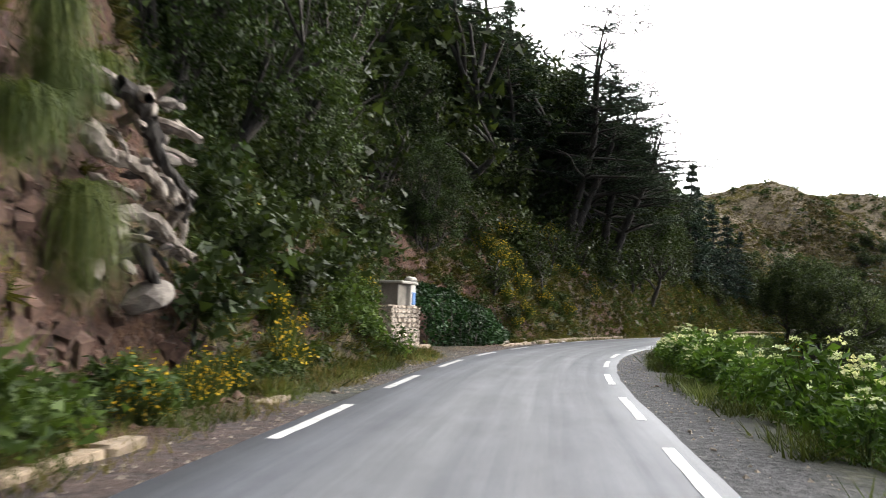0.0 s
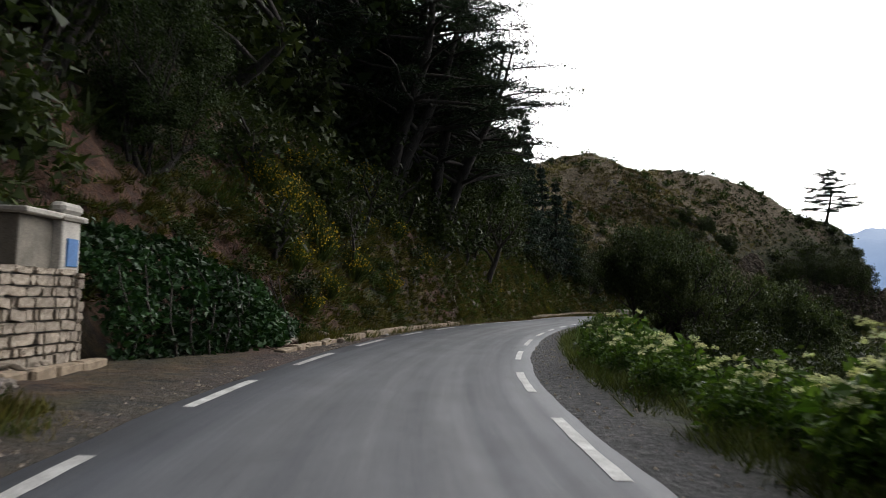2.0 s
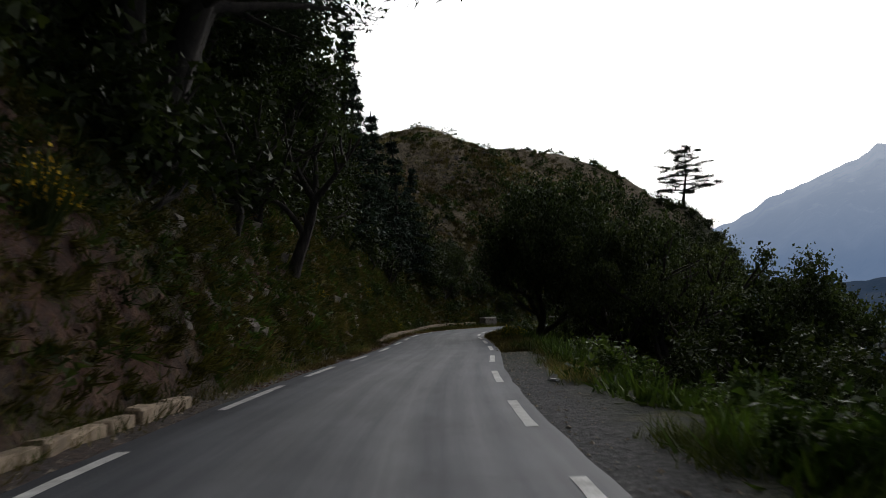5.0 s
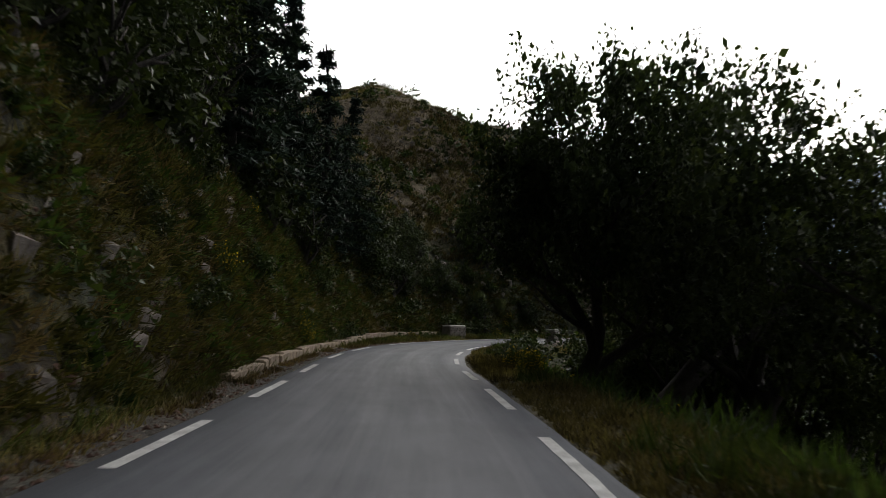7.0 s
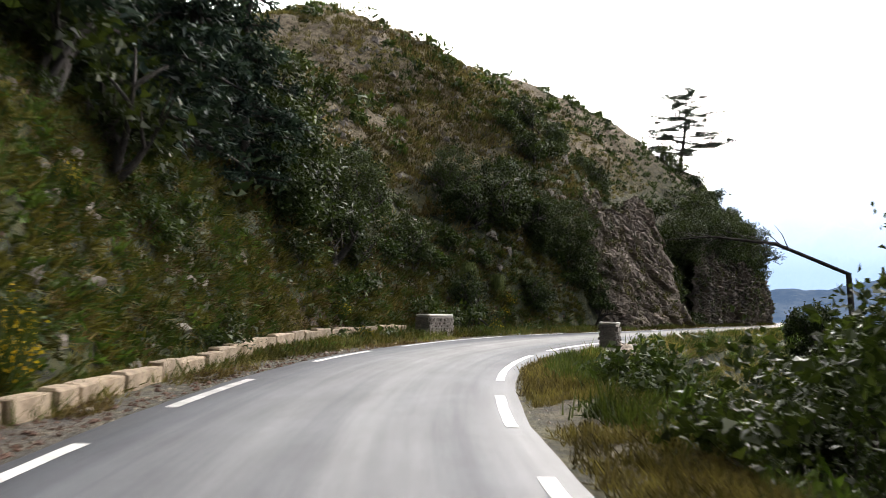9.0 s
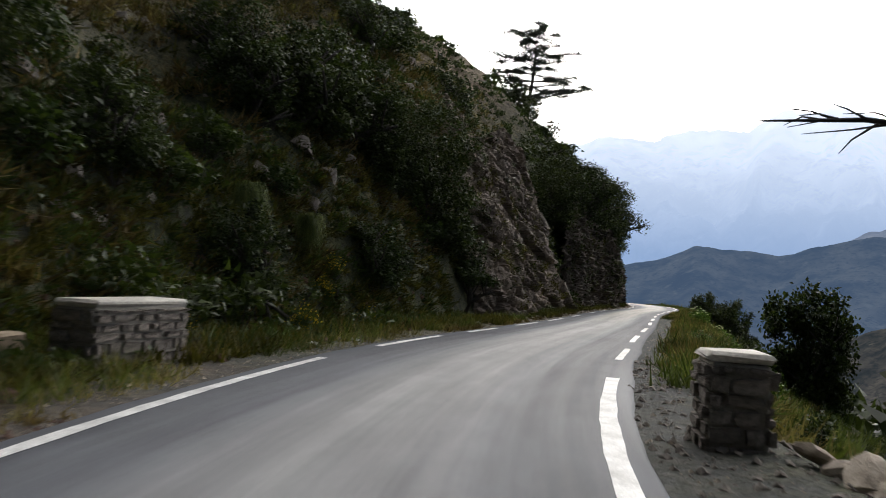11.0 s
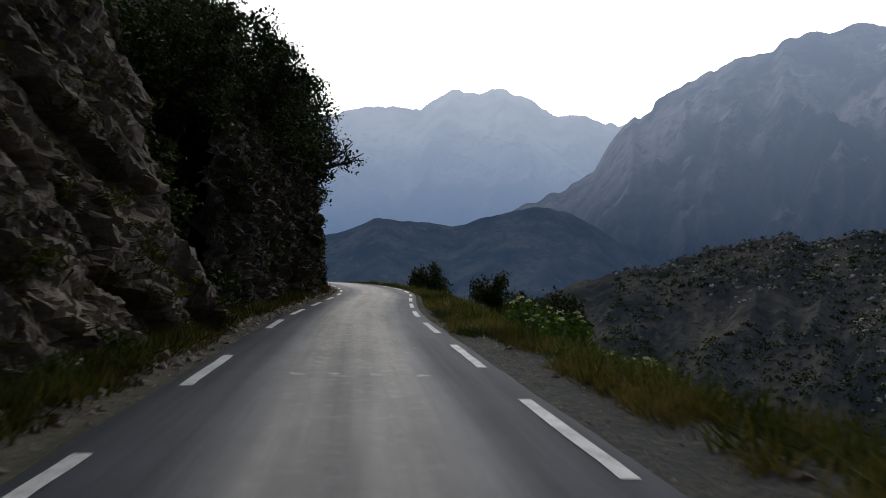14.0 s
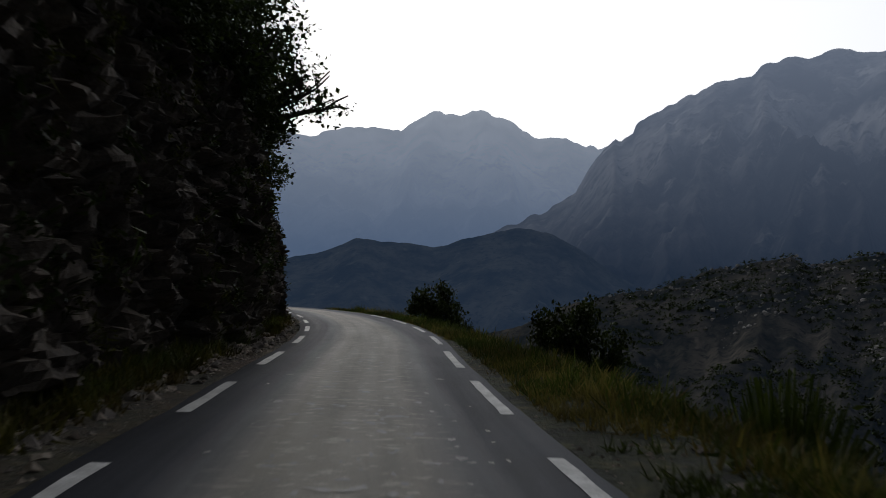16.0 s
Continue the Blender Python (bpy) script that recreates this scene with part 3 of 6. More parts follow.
def make_road():
    ss = np.arange(-60, 228, 0.5)
    cols = np.array([-1.16, -1.12, -0.8, -0.4, 0, 0.4, 0.8, 1.12, 1.16])
    S, C = np.meshgrid(ss, cols, indexing="ij")
    ragged = 1 + 0.04 * (fractal(S, C * 3, 1.2, 3, 11) - 0.5) * (np.abs(C) > 1)
    D = C * half_width(S) * ragged
    X, Y = on_road(S, D)
    Z = 0.012 * (1 - C * C) - np.where(np.abs(C) > 1.13, 0.09, 0.0)
    n = len(cols)
    i, j = np.meshgrid(np.arange(len(ss) - 1), np.arange(n - 1), indexing="ij")
    f = np.stack([i * n + j, i * n + j + 1, (i + 1) * n + j + 1, (i + 1) * n + j], -1).reshape(-1, 4)[:, ::-1]
    me = mesh_of("road", np.stack([X.ravel(), Y.ravel(), Z.ravel()], 1), f, [M_ASPHALT], smooth=True)
    uv = np.stack([D.ravel(), S.ravel()], 1)[f.ravel()]
    me.uv_layers.new(name="UVMap").data.foreach_set("uv", uv.astype(np.float32).ravel())
    return tagged(new("road", me), "narrow grey asphalt mountain road with worn pale streaks", "road", kind="structure")


ROAD = make_road()


def make_line(s0, s1, side, wide=0.13):
    """One painted line along the road's edge."""
    ss = np.linspace(s0, s1, max(3, int((s1 - s0) / 0.4) + 1))
    r = np.random.default_rng(int(abs(s0) * 10) + (5 if side > 0 else 0))
    c = side * half_width(ss)
    a, b = c - wide / 2 + r.uniform(-0.008, 0.008, len(ss)), c + wide / 2 + r.uniform(-0.008, 0.008, len(ss))
    xa, ya = on_road(ss, a)
    xb, yb = on_road(ss, b)
    v = np.concatenate([np.stack([xa, ya, ss * 0 + 0.006], 1), np.stack([xb, yb, ss * 0 + 0.006], 1)])
    k, n = np.arange(len(ss) - 1), len(ss)
    f = np.stack([k, k + n, k + n + 1, k + 1], 1)
    part("line_dash", mesh_of("line_dash", v, f, [M_PAINT]), ROAD, "white painted edge line")


LEFT = [(-17, -14), (-11, -7.6), (2.3, 5.3), (8.13, 11.26), (13.77, 16.74), (19.43, 22.89), (25.51, 28.32), (31, 34.2), (36.91, 40.51), (43.37, 46.87), (49.58, 53.34), (56.75, 60.5), (62.6, 65.6),
        (67.8, 70.6), (73.3, 76.3), (78.97, 82.03), (84.36, 87.11), (90, 92.8), (95.0, 98.2), (101.8, 105.6), (108.05, 117.4), (120.0, 123.81), (126, 128.71), (131.08, 134.12),
        (136.4, 139.7), (142.8, 145.73), (150.7, 153.4), (155.4, 158.1), (160.38, 162.95), (165.36, 168.01), (170.5, 173.2), (175.6, 178.5), (180.9, 183.7), (186.1, 189), (191.5, 194.5)]
RIGHT = [(-13, -10), (-7, -4), (5.7, 8.92), (11.15, 14.18), (16.75, 19.77), (22.57, 25.74), (28.3, 31.5), (34.7, 37.77), (40.7, 44.68), (48.04, 51.65), (54.47, 57.2), (60.3, 63.2), (66.4, 69.5),
         (72.6, 75.7), (78.33, 81.53), (83.59, 86.35), (89, 92), (94.4, 97.3), (99.5, 106.8), (109.38, 117.95), (121.3, 124.5), (127.02, 130.42), (132.87, 136.05),
         (139.1, 142.17), (144.75, 147.9), (150.35, 153.4), (155.79, 158.52), (160.7, 163.78), (165.71, 169.25), (171.4, 174.7), (176.7, 180.1), (182.3, 185.7), (187.9, 191.3)]
for s0, s1 in LEFT:
    make_line(s0, s1, -1)
for s0, s1 in RIGHT:
    make_line(s0, s1, 1, 0.17 if 109 < s0 < 112 else 0.13)


def worn_patches():
    """Chipped pale scuffs in the middle of the last stretch, thin flakes on the asphalt."""
    r = np.random.default_rng(71)
    spots = [(143.8 + r.normal(0, 0.05), d, 0.1, 0.14) for d in (-0.62, -0.2, 0.3, 0.8)]
    for s0, s1, n in ((145, 149, 16), (151, 155, 34), (155, 159.5, 80), (159.5, 162.5, 50), (162.5, 167, 34)):
        spots += [(r.uniform(s0, s1), float(np.clip(r.normal(0.1, 0.55), -1.2, 1.2)), 0.02 + 0.065 * r.random() ** 2, 0.03 + 0.09 * r.random() ** 2) for _ in range(n)]
    v, f = [], []
    for s, d, wide, long in spots:
        k = np.arange(9)
        q = r.uniform(0.35, 1.2, 9)
        x, y = on_road(s + long * q * np.cos(k * 0.698), d + wide * q * np.sin(k * 0.698))
        f.append(list(range(len(v) + 8, len(v) - 1, -1)))
        v += [(a, b, 0.016 - 0.012 * (d / 1.7) ** 2) for a, b in zip(x, y)]
    me = bpy.data.meshes.new("worn_patches")
    me.from_pydata(v, [], f)
    me.materials.append(M_SCUFF)
    ob = part("worn_patches", me, ROAD, "pale chipped scuffs on the asphalt")
    return ob


worn_patches()

# ---- far hills: slopes that climb away to the fitted skyline ----
VIEW = (82.7, 120.7, 1.2)


def make_range(name, label, sky_line, near, far, foot, mat, rough, seed, steps=46, top_out=0.6, crag=0.0):
    """A mountain side: bearing (degrees east of north) and height angle of its skyline, near and far distance, height of its foot."""
    az = np.linspace(sky_line[0][0], sky_line[-1][0], 640)
    el = np.interp(az, [p[0] for p in sky_line], [p[1] for p in sky_line])
    r = np.random.default_rng(seed)
    t = np.r_[np.linspace(0, 1, steps), 1.12, 1.3]
    A, T = np.meshgrid(az, t, indexing="ij")
    E = el[:, None] + 0 * T
    dist = near + (far - near) * T
    crest = VIEW[2] + far * np.tan(np.radians(E)) + far * rough * 0.085 * (fractal(A * 1.0, A * 0, 0.9, 6, seed)[:, :] - 0.5)
    prof = np.where(T <= 1, T ** 1.25, 1 - (T - 1) * top_out)
    Z = foot + (crest - foot) * prof
    X, Y = VIEW[0] + dist * np.sin(np.radians(A)), VIEW[1] + dist * np.cos(np.radians(A))
    inner = np.clip(np.sin(np.clip(T, 0, 1) * np.pi), 0, 1)
    ridge = 1 - np.abs(fractal(A * far / 57, dist * 0.35, far * 0.09, 6, seed + 3) - 0.5) * 4
    gully = 1 - np.abs(fractal(A * far / 57, dist * 0.3, far * 0.03, 5, seed + 9) - 0.5) * 4
    Z = Z + inner * ((ridge - 0.35) + 0.13 * (gully - 0.35)) * (crest - foot) * rough
    Z = Z + crag * np.clip(T * 4, 0, 1) * np.interp(T, [0, 0.8, 0.97, 1.3], [1, 1, 0.12, 0.12]) * (fractal(A * far / 57, dist * 0.6, far * 0.014, 5, seed + 12) - 0.5) * (crest - foot)
    n = len(t)
    i, j = np.meshgrid(np.arange(len(az) - 1), np.arange(n - 1), indexing="ij")
    f = np.stack([i * n + j, (i + 1) * n + j, (i + 1) * n + j + 1, i * n + j + 1], -1).reshape(-1, 4)[:, ::-1]
    me = mesh_of(name, np.stack([X.ravel(), Y.ravel(), Z.ravel()], 1), f, [mat], smooth=True)
    tagged(new(name, me), label, "mountain", kind="structure")
    return X, Y, Z


# haze put in as surface glow: weakest on the near slope, stronger farther off
M_FAR_D = far_material("far mountain with haze glow", (0.02, 0.025, 0.03), (0.6, 0.6, 0.6), (0.5, 0.72, 1.12), 0.7, 0.0019, (1.5, 1.66, 1.9), 120.0, 820.0)
M_FAR_C = far_material("grey cliffs with haze glow", (0.012, 0.016, 0.018), (0.52, 0.5, 0.47), (0.105, 0.17, 0.295), 0.62, 0.0042, (0.86, 1.02, 1.32), 40.0, 600.0)
M_FAR_B = far_material("wooded ridge with blue haze glow", (0.01, 0.017, 0.014), (0.11, 0.112, 0.09), (0.125, 0.2, 0.345), 0.52, 0.018)
M_NEAR_A = far_material("scrub and limestone slope with haze glow", (0.012, 0.015, 0.012), (0.1, 0.086, 0.066), (0.09, 0.12, 0.165), 0.22, 0.05)
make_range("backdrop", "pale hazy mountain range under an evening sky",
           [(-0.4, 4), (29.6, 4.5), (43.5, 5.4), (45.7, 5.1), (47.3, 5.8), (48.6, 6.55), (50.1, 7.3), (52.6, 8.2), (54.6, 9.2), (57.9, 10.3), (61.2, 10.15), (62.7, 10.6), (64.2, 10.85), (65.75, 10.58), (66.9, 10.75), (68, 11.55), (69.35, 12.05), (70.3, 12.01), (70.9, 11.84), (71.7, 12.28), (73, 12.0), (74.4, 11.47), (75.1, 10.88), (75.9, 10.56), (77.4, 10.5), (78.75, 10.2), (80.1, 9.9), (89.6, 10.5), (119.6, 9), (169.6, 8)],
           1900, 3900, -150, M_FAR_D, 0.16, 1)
# beyond bearing 98 out of view; raised there to cut sky light on the rocks
make_range("backdrop", "grey limestone cliffs, haze added as a glow",
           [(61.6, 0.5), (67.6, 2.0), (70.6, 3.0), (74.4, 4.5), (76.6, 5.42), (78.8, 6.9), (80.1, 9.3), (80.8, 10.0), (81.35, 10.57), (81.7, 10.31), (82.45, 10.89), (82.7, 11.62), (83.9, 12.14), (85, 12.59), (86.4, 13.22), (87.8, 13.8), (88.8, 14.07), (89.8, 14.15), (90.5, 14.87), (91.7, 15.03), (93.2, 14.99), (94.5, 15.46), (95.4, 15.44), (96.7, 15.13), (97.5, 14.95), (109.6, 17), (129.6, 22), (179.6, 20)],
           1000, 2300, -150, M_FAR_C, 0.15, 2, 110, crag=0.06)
make_range("backdrop", "dark wooded ridge with blue haze glow across the valley",
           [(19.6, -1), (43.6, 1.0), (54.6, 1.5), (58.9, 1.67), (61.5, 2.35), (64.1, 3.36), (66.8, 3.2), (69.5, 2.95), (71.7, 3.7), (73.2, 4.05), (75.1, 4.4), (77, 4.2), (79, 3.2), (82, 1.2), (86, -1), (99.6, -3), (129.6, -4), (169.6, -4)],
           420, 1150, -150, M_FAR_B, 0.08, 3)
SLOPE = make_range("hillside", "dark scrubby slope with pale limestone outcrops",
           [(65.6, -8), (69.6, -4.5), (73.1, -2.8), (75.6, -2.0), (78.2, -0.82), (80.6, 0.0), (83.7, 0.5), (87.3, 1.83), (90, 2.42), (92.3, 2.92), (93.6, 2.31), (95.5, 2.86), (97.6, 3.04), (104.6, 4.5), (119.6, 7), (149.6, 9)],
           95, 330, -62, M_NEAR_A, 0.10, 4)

# ---- plants ----
CUBE = np.array([(x, y, z) for x in (-1, 0, 1) for y in (-1, 0, 1) for z in (-1, 0, 1) if (x, y, z) != (0, 0, 0)], float)
CUBE_AT = {tuple(int(q) for q in v): k for k, v in enumerate(CUBE)}
CUBE_F = []
for axis in range(3):
    for side in (-1, 1):
        for a in (-1, 0):
            for c in (-1, 0):
                quad = []
                for da, dc in ((0, 0), (1, 0), (1, 1), (0, 1)):
                    v = [0, 0, 0]
                    v[axis], v[(axis + 1) % 3], v[(axis + 2) % 3] = side, a + da, c + dc
                    quad.append(CUBE_AT[tuple(v)])
                CUBE_F.append(quad if side > 0 else quad[::-1])
CUBE_F = np.array(CUBE_F)
CUBE /= np.linalg.norm(CUBE, axis=1)[:, None]


def clumps(centres, radii, r, squash=0.75):
    """Uneven lumps of stone."""
    n = len(centres)
    k = r.uniform(0.6, 1.15, (n, 26, 1)) * np.asarray(radii)[:, None, None]
    v = centres[:, None] + CUBE[None] * k * np.array([1, 1, squash])
    f = CUBE_F[None] + 26 * np.arange(n)[:, None, None]
    return v.reshape(-1, 3), f.reshape(-1, 4)


def sprays(centres, radii, n, leaf, r, squash=0.75, sprig=6, up=0.3, lo=0.45, hi=1.2, loose=0.9, tri=False):
    """Leaves in small sprigs round the ends of the twigs."""
    m = n // sprig
    c = r.integers(0, len(centres), m)
    d = r.normal(size=(m, 3)) + np.array([0, 0, 0.25])
    d /= np.linalg.norm(d, axis=1)[:, None]
    p = centres[c] + d * (np.asarray(radii)[c] * r.uniform(lo, hi, m))[:, None] * np.array([1, 1, squash])
    p = np.repeat(p, sprig, 0) + r.normal(0, leaf * loose, (m * sprig, 3))
    return leaves(p, leaf, r, 0.7, up, tri=tri)


def foliage(centres, radii, n, leaf, r, squash=0.75, tri=False):
    """Small leaves outside, larger dense tufts within."""
    return joined([sprays(centres, radii, int(n * 0.4), leaf * 1.7, r, squash, 4, 0.2, 0.0, 0.7, 0.9, tri), sprays(centres, radii, n, leaf, r, squash, tri=tri)])


def oak_mesh(seed, high, wide, n_leaves, leaf, mat, low=0.15, trunks=1, mid=0.52, knots=95, depth=3, gnarl=0.13, bare=0.5):
    """Limbs and crown of a broad-leaved tree: tapered trunk, forking limbs, clumps of leaves at their ends."""
    r = np.random.default_rng(seed)
    wood, ends = [], []

    def grow(p, d, length, rad, level):
        n = 5 if level < 2 else 3
        pts = [p]
        for k in range(n - 1):
            d = d + r.normal(0, gnarl, 3) + np.array([0, 0, 0.05 if gnarl < 0.2 else 0.16])
            if gnarl > 0.2:
                d[2] = max(d[2], 0.25)
            d = d / np.linalg.norm(d)
            pts.append(pts[-1] + d * length / (n - 1))
        wood.append(tube(pts, np.linspace(rad, rad * 0.55, n), (7, 5, 4, 3)[level]))
        if level == depth:
            ends.append(pts[-1]), ends.append(pts[0])
            return
        for k in range(3 if gnarl > 0.2 else r.integers(3, 5) if level else r.integers(4, 6)):
            a = r.uniform(0, 2 * np.pi)
            out = np.array([np.cos(a), np.sin(a), r.uniform(-0.05, 0.75) + (0.35 if gnarl > 0.2 else 0)])
            nd = d * (0.55 if level else 0.5) + out * 0.8
            at = pts[-1] if k < 2 else pts[r.integers(1 if level else 2, n)]
            grow(at, nd / np.linalg.norm(nd), length * r.uniform(0.62, 0.82), rad * 0.5, level + 1)

    for k in range(trunks):
        lean = np.array([r.normal(0, 0.12 + 0.15 * (trunks > 1)), r.normal(0, 0.12 + 0.15 * (trunks > 1)), 1.0])
        grow(np.array([r.normal(0, 0.15) * (trunks > 1), r.normal(0, 0.15) * (trunks > 1), -0.3 if gnarl < 0.2 else -0.05]), lean, 0.3, 0.035, 0)
    ends = np.array(ends)
    wv, wf = joined(wood)
    lo, hi = ends.min(0), ends.max(0)
    sc = np.array([wide / (hi[0] - lo[0]), wide / (hi[1] - lo[1]), high / (hi[2] + 0.05)]) * 0.88
    ends, wv = ends * sc, wv * sc
    r.shuffle(ends)
    ends = ends[: int(knots * 0.35)]
    m = int(knots * 0.65)
    q = r.normal(size=(m, 3))
    q /= np.linalg.norm(q, axis=1)[:, None]
    q *= r.uniform(0.25, 1.0, (m, 1)) ** 0.5 * np.array([wide * 0.46, wide * 0.46, high * 0.42])
    q[:, 2] = q[:, 2] * (1 - mid) / 0.48 + high * mid
    ends = np.concatenate([ends, q])
    if low:
        q = r.normal(size=(int(60 * low), 3))
        q /= np.linalg.norm(q, axis=1)[:, None]
        q = q * np.array([wide * 0.36, wide * 0.36, 0]) + np.array([0, 0, 1]) * (high * r.uniform(0.06, 0.3, (len(q), 1)))
        ends = np.concatenate([ends, q])
    ends[:, 2] = np.maximum(ends[:, 2], 0.3)
    if not low:
        ends = ends[ends[:, 2] > high * bare]
    size = 0.5 * ((wide + high) / knots**0.5) ** 0.9 * (0.55 + 0.75 * r.random(len(ends)))
    lv, lf = foliage(ends, size, n_leaves, leaf, r, tri=depth == 2)
    return mesh_of("trunk", wv, wf, [M_BARK], smooth=True), mesh_of("crown", lv, lf, [mat])


def cedar_mesh(seed, high, wide, whorls, per, mat, flat=True, pads=5, bare=0.25, stems=1, needle=0.26, dense=1.0, lean_to=None):
    """An old cedar: tapered trunk, long level boughs in tiers, each with flat pads of needles."""
    r = np.random.default_rng(seed)
    wood, pts_l = [], []
    for stem in range(stems):
        a = seed + stem * 2.4 if lean_to is None else lean_to + (stem - 1) * 0.9
        lean = np.array([math.cos(a), math.sin(a)]) * (0.38 if stems > 1 else 0.05) * r.uniform(0.7, 1.2)
        tall = high * (1 if stem == 0 else r.uniform(0.72, 0.92))
        hs = np.linspace(-0.5, tall * (0.95 if flat else 1.0), 14)
        bend = np.clip(hs / tall, 0, 1) ** 0.75 * tall
        trunk = np.stack([lean[0] * bend + 0.16 * np.sin(hs * 0.7 + seed), lean[1] * bend + 0.16 * np.cos(hs * 0.6 + stem), hs], 1)
        wood.append(tube(trunk, np.linspace(high * 0.026, 0.035, 14), 8))
        for w in range(whorls):
            f = bare + (0.94 - bare) * (w + (0.5 * r.random() if w < whorls - 1 else 0)) / (whorls - 1)
            h = f * tall
            c = np.array([np.interp(h, hs, trunk[:, 0]), np.interp(h, hs, trunk[:, 1]), h])
            reach = wide / 2 * ((1.0 - 0.6 * max(0, (f - bare) / (1 - bare)) ** 1.6) if flat else (1.08 - f)) * (0.75 if stems > 1 else 1)
            a0 = r.uniform(0, 6.28)
            for k in range(per):
                a = a0 + k * 2 * np.pi / per + r.normal(0, 0.45)
                ln = reach * r.uniform(0.45, 0.98)
                d = np.array([np.cos(a), np.sin(a), 0])
                sd = np.array([-np.sin(a), np.cos(a), 0])
                q = np.linspace(0, 1, 7)[:, None]
                rise = r.uniform(0.05, 0.5 if stems > 1 else 0.35) if flat else -r.uniform(0.1, 0.35)
                b = c + d * ln * q + np.array([0, 0, 1]) * ln * (rise * q - (0.22 if flat else 0.05) * q**2 * r.uniform(0, 1.3)) + sd * ln * 0.16 * np.sin(q * 3.5 + r.uniform(0, 6)) * q
                wood.append(tube(b, np.linspace(0.011 * high * (1.15 - f), 0.012, 7), 5))
                for pad in range(max(3, int(pads * ln / (wide / 2) * 1.5 + 1))):
                    g = r.uniform(0.3 if f < 0.75 else 0.0, 1.03) if flat else r.uniform(0.3, 1.0)
                    base = np.array([np.interp(g, q[:, 0], b[:, i]) for i in range(3)])
                    rad = (0.3 + 0.22 * ln / (wide / 2)) * r.uniform(0.6, 1.25) * wide / 9
                    base = base + sd * r.uniform(-1, 1) * ln * 0.28 * (1.2 - g)
                    m = int((34 * (rad / 0.4) ** 1.3 + 8) * dense)
                    u, t = r.uniform(0, 6.28, m), np.sqrt(r.random(m)) * rad
                    pts_l.append(base + np.stack([np.cos(u) * t, np.sin(u) * t, 0.1 + r.normal(0, 0.1, m) - (0.15 if flat else 0.5) * t * t], 1))
    p = np.concatenate(pts_l)
    lv, lf = leaves(p, needle, r, 0.36, 0.6 if flat else 0.35, 0.0 if flat else 0.25, tri=True)
    wv, wf = joined(wood)
    return mesh_of("trunk", wv, wf, [M_BARK], smooth=True), mesh_of("crown", lv, lf, [mat])


def shrub_mesh(seed, high, wide, n_leaves, leaf, mat):
    r = np.random.default_rng(seed)
    k = 8
    a, rad = r.uniform(0, 6.28, k), wide * 0.34 * np.sqrt(r.random(k))
    c = np.stack([np.cos(a) * rad, np.sin(a) * rad, high * r.uniform(0.3, 0.72, k)], 1)
    wood = [tube([(0, 0, -0.2), tuple(q * (0.5, 0.5, 0.55)), tuple(q * (1, 1, 1.15))], [0.03, 0.02, 0.008], 3) for q in c[:6]]
    size = wide * 0.2 * r.uniform(0.75, 1.3, k)
    lv, lf = foliage(c, size, n_leaves, leaf, r, 0.95, True)
    lv[:, 2] = np.maximum(lv[:, 2], -0.05)
    out = [mesh_of("branchwork", *joined(wood), [M_BARK]), mesh_of("foliage", lv, lf, [mat])]
    return out


def broom_mesh(seed, high, wide, n=360, flowers=300):
    """Upright thin green stems with small yellow flowers towards their tips."""
    r = np.random.default_rng(seed)
    a, rad = r.uniform(0, 6.28, n), wide * 0.5 * np.sqrt(r.random(n))
    tip = np.stack([np.cos(a) * rad, np.sin(a) * rad, high * (1 - 0.4 * (rad / wide * 2) ** 2) * r.uniform(0.55, 1.05, n)], 1)
    root = tip * np.array([0.25, 0.25, 0]) + r.normal(0, 0.04, (n, 3)) * np.array([1, 1, 0])
    w = r.normal(size=(n, 3)) * 0.012
    v = np.stack([root - w, root + w, tip + w * 0.4, tip - w * 0.4], 1).reshape(-1, 3)
    wv, wf = v, np.arange(4 * n).reshape(-1, 4)
    lp = root + (tip - root) * r.uniform(0.3, 1, (n, 1)) + r.normal(0, 0.05, (n, 3))
    lv, lf = leaves(lp, 0.09, r, 0.35, 0.0)
    fp = (root + (tip - root) * r.uniform(0.6, 1.05, (n, 1)))[:flowers] + r.normal(0, 0.04, (flowers, 3))
    fv, ff = leaves(fp, 0.065, r, 0.9, 0.1)
    return [mesh_of("branchwork", *joined([(wv, wf), (lv, lf)]), [M_BROOM]), mesh_of("blossom", fv, ff, [M_YELLOW])]


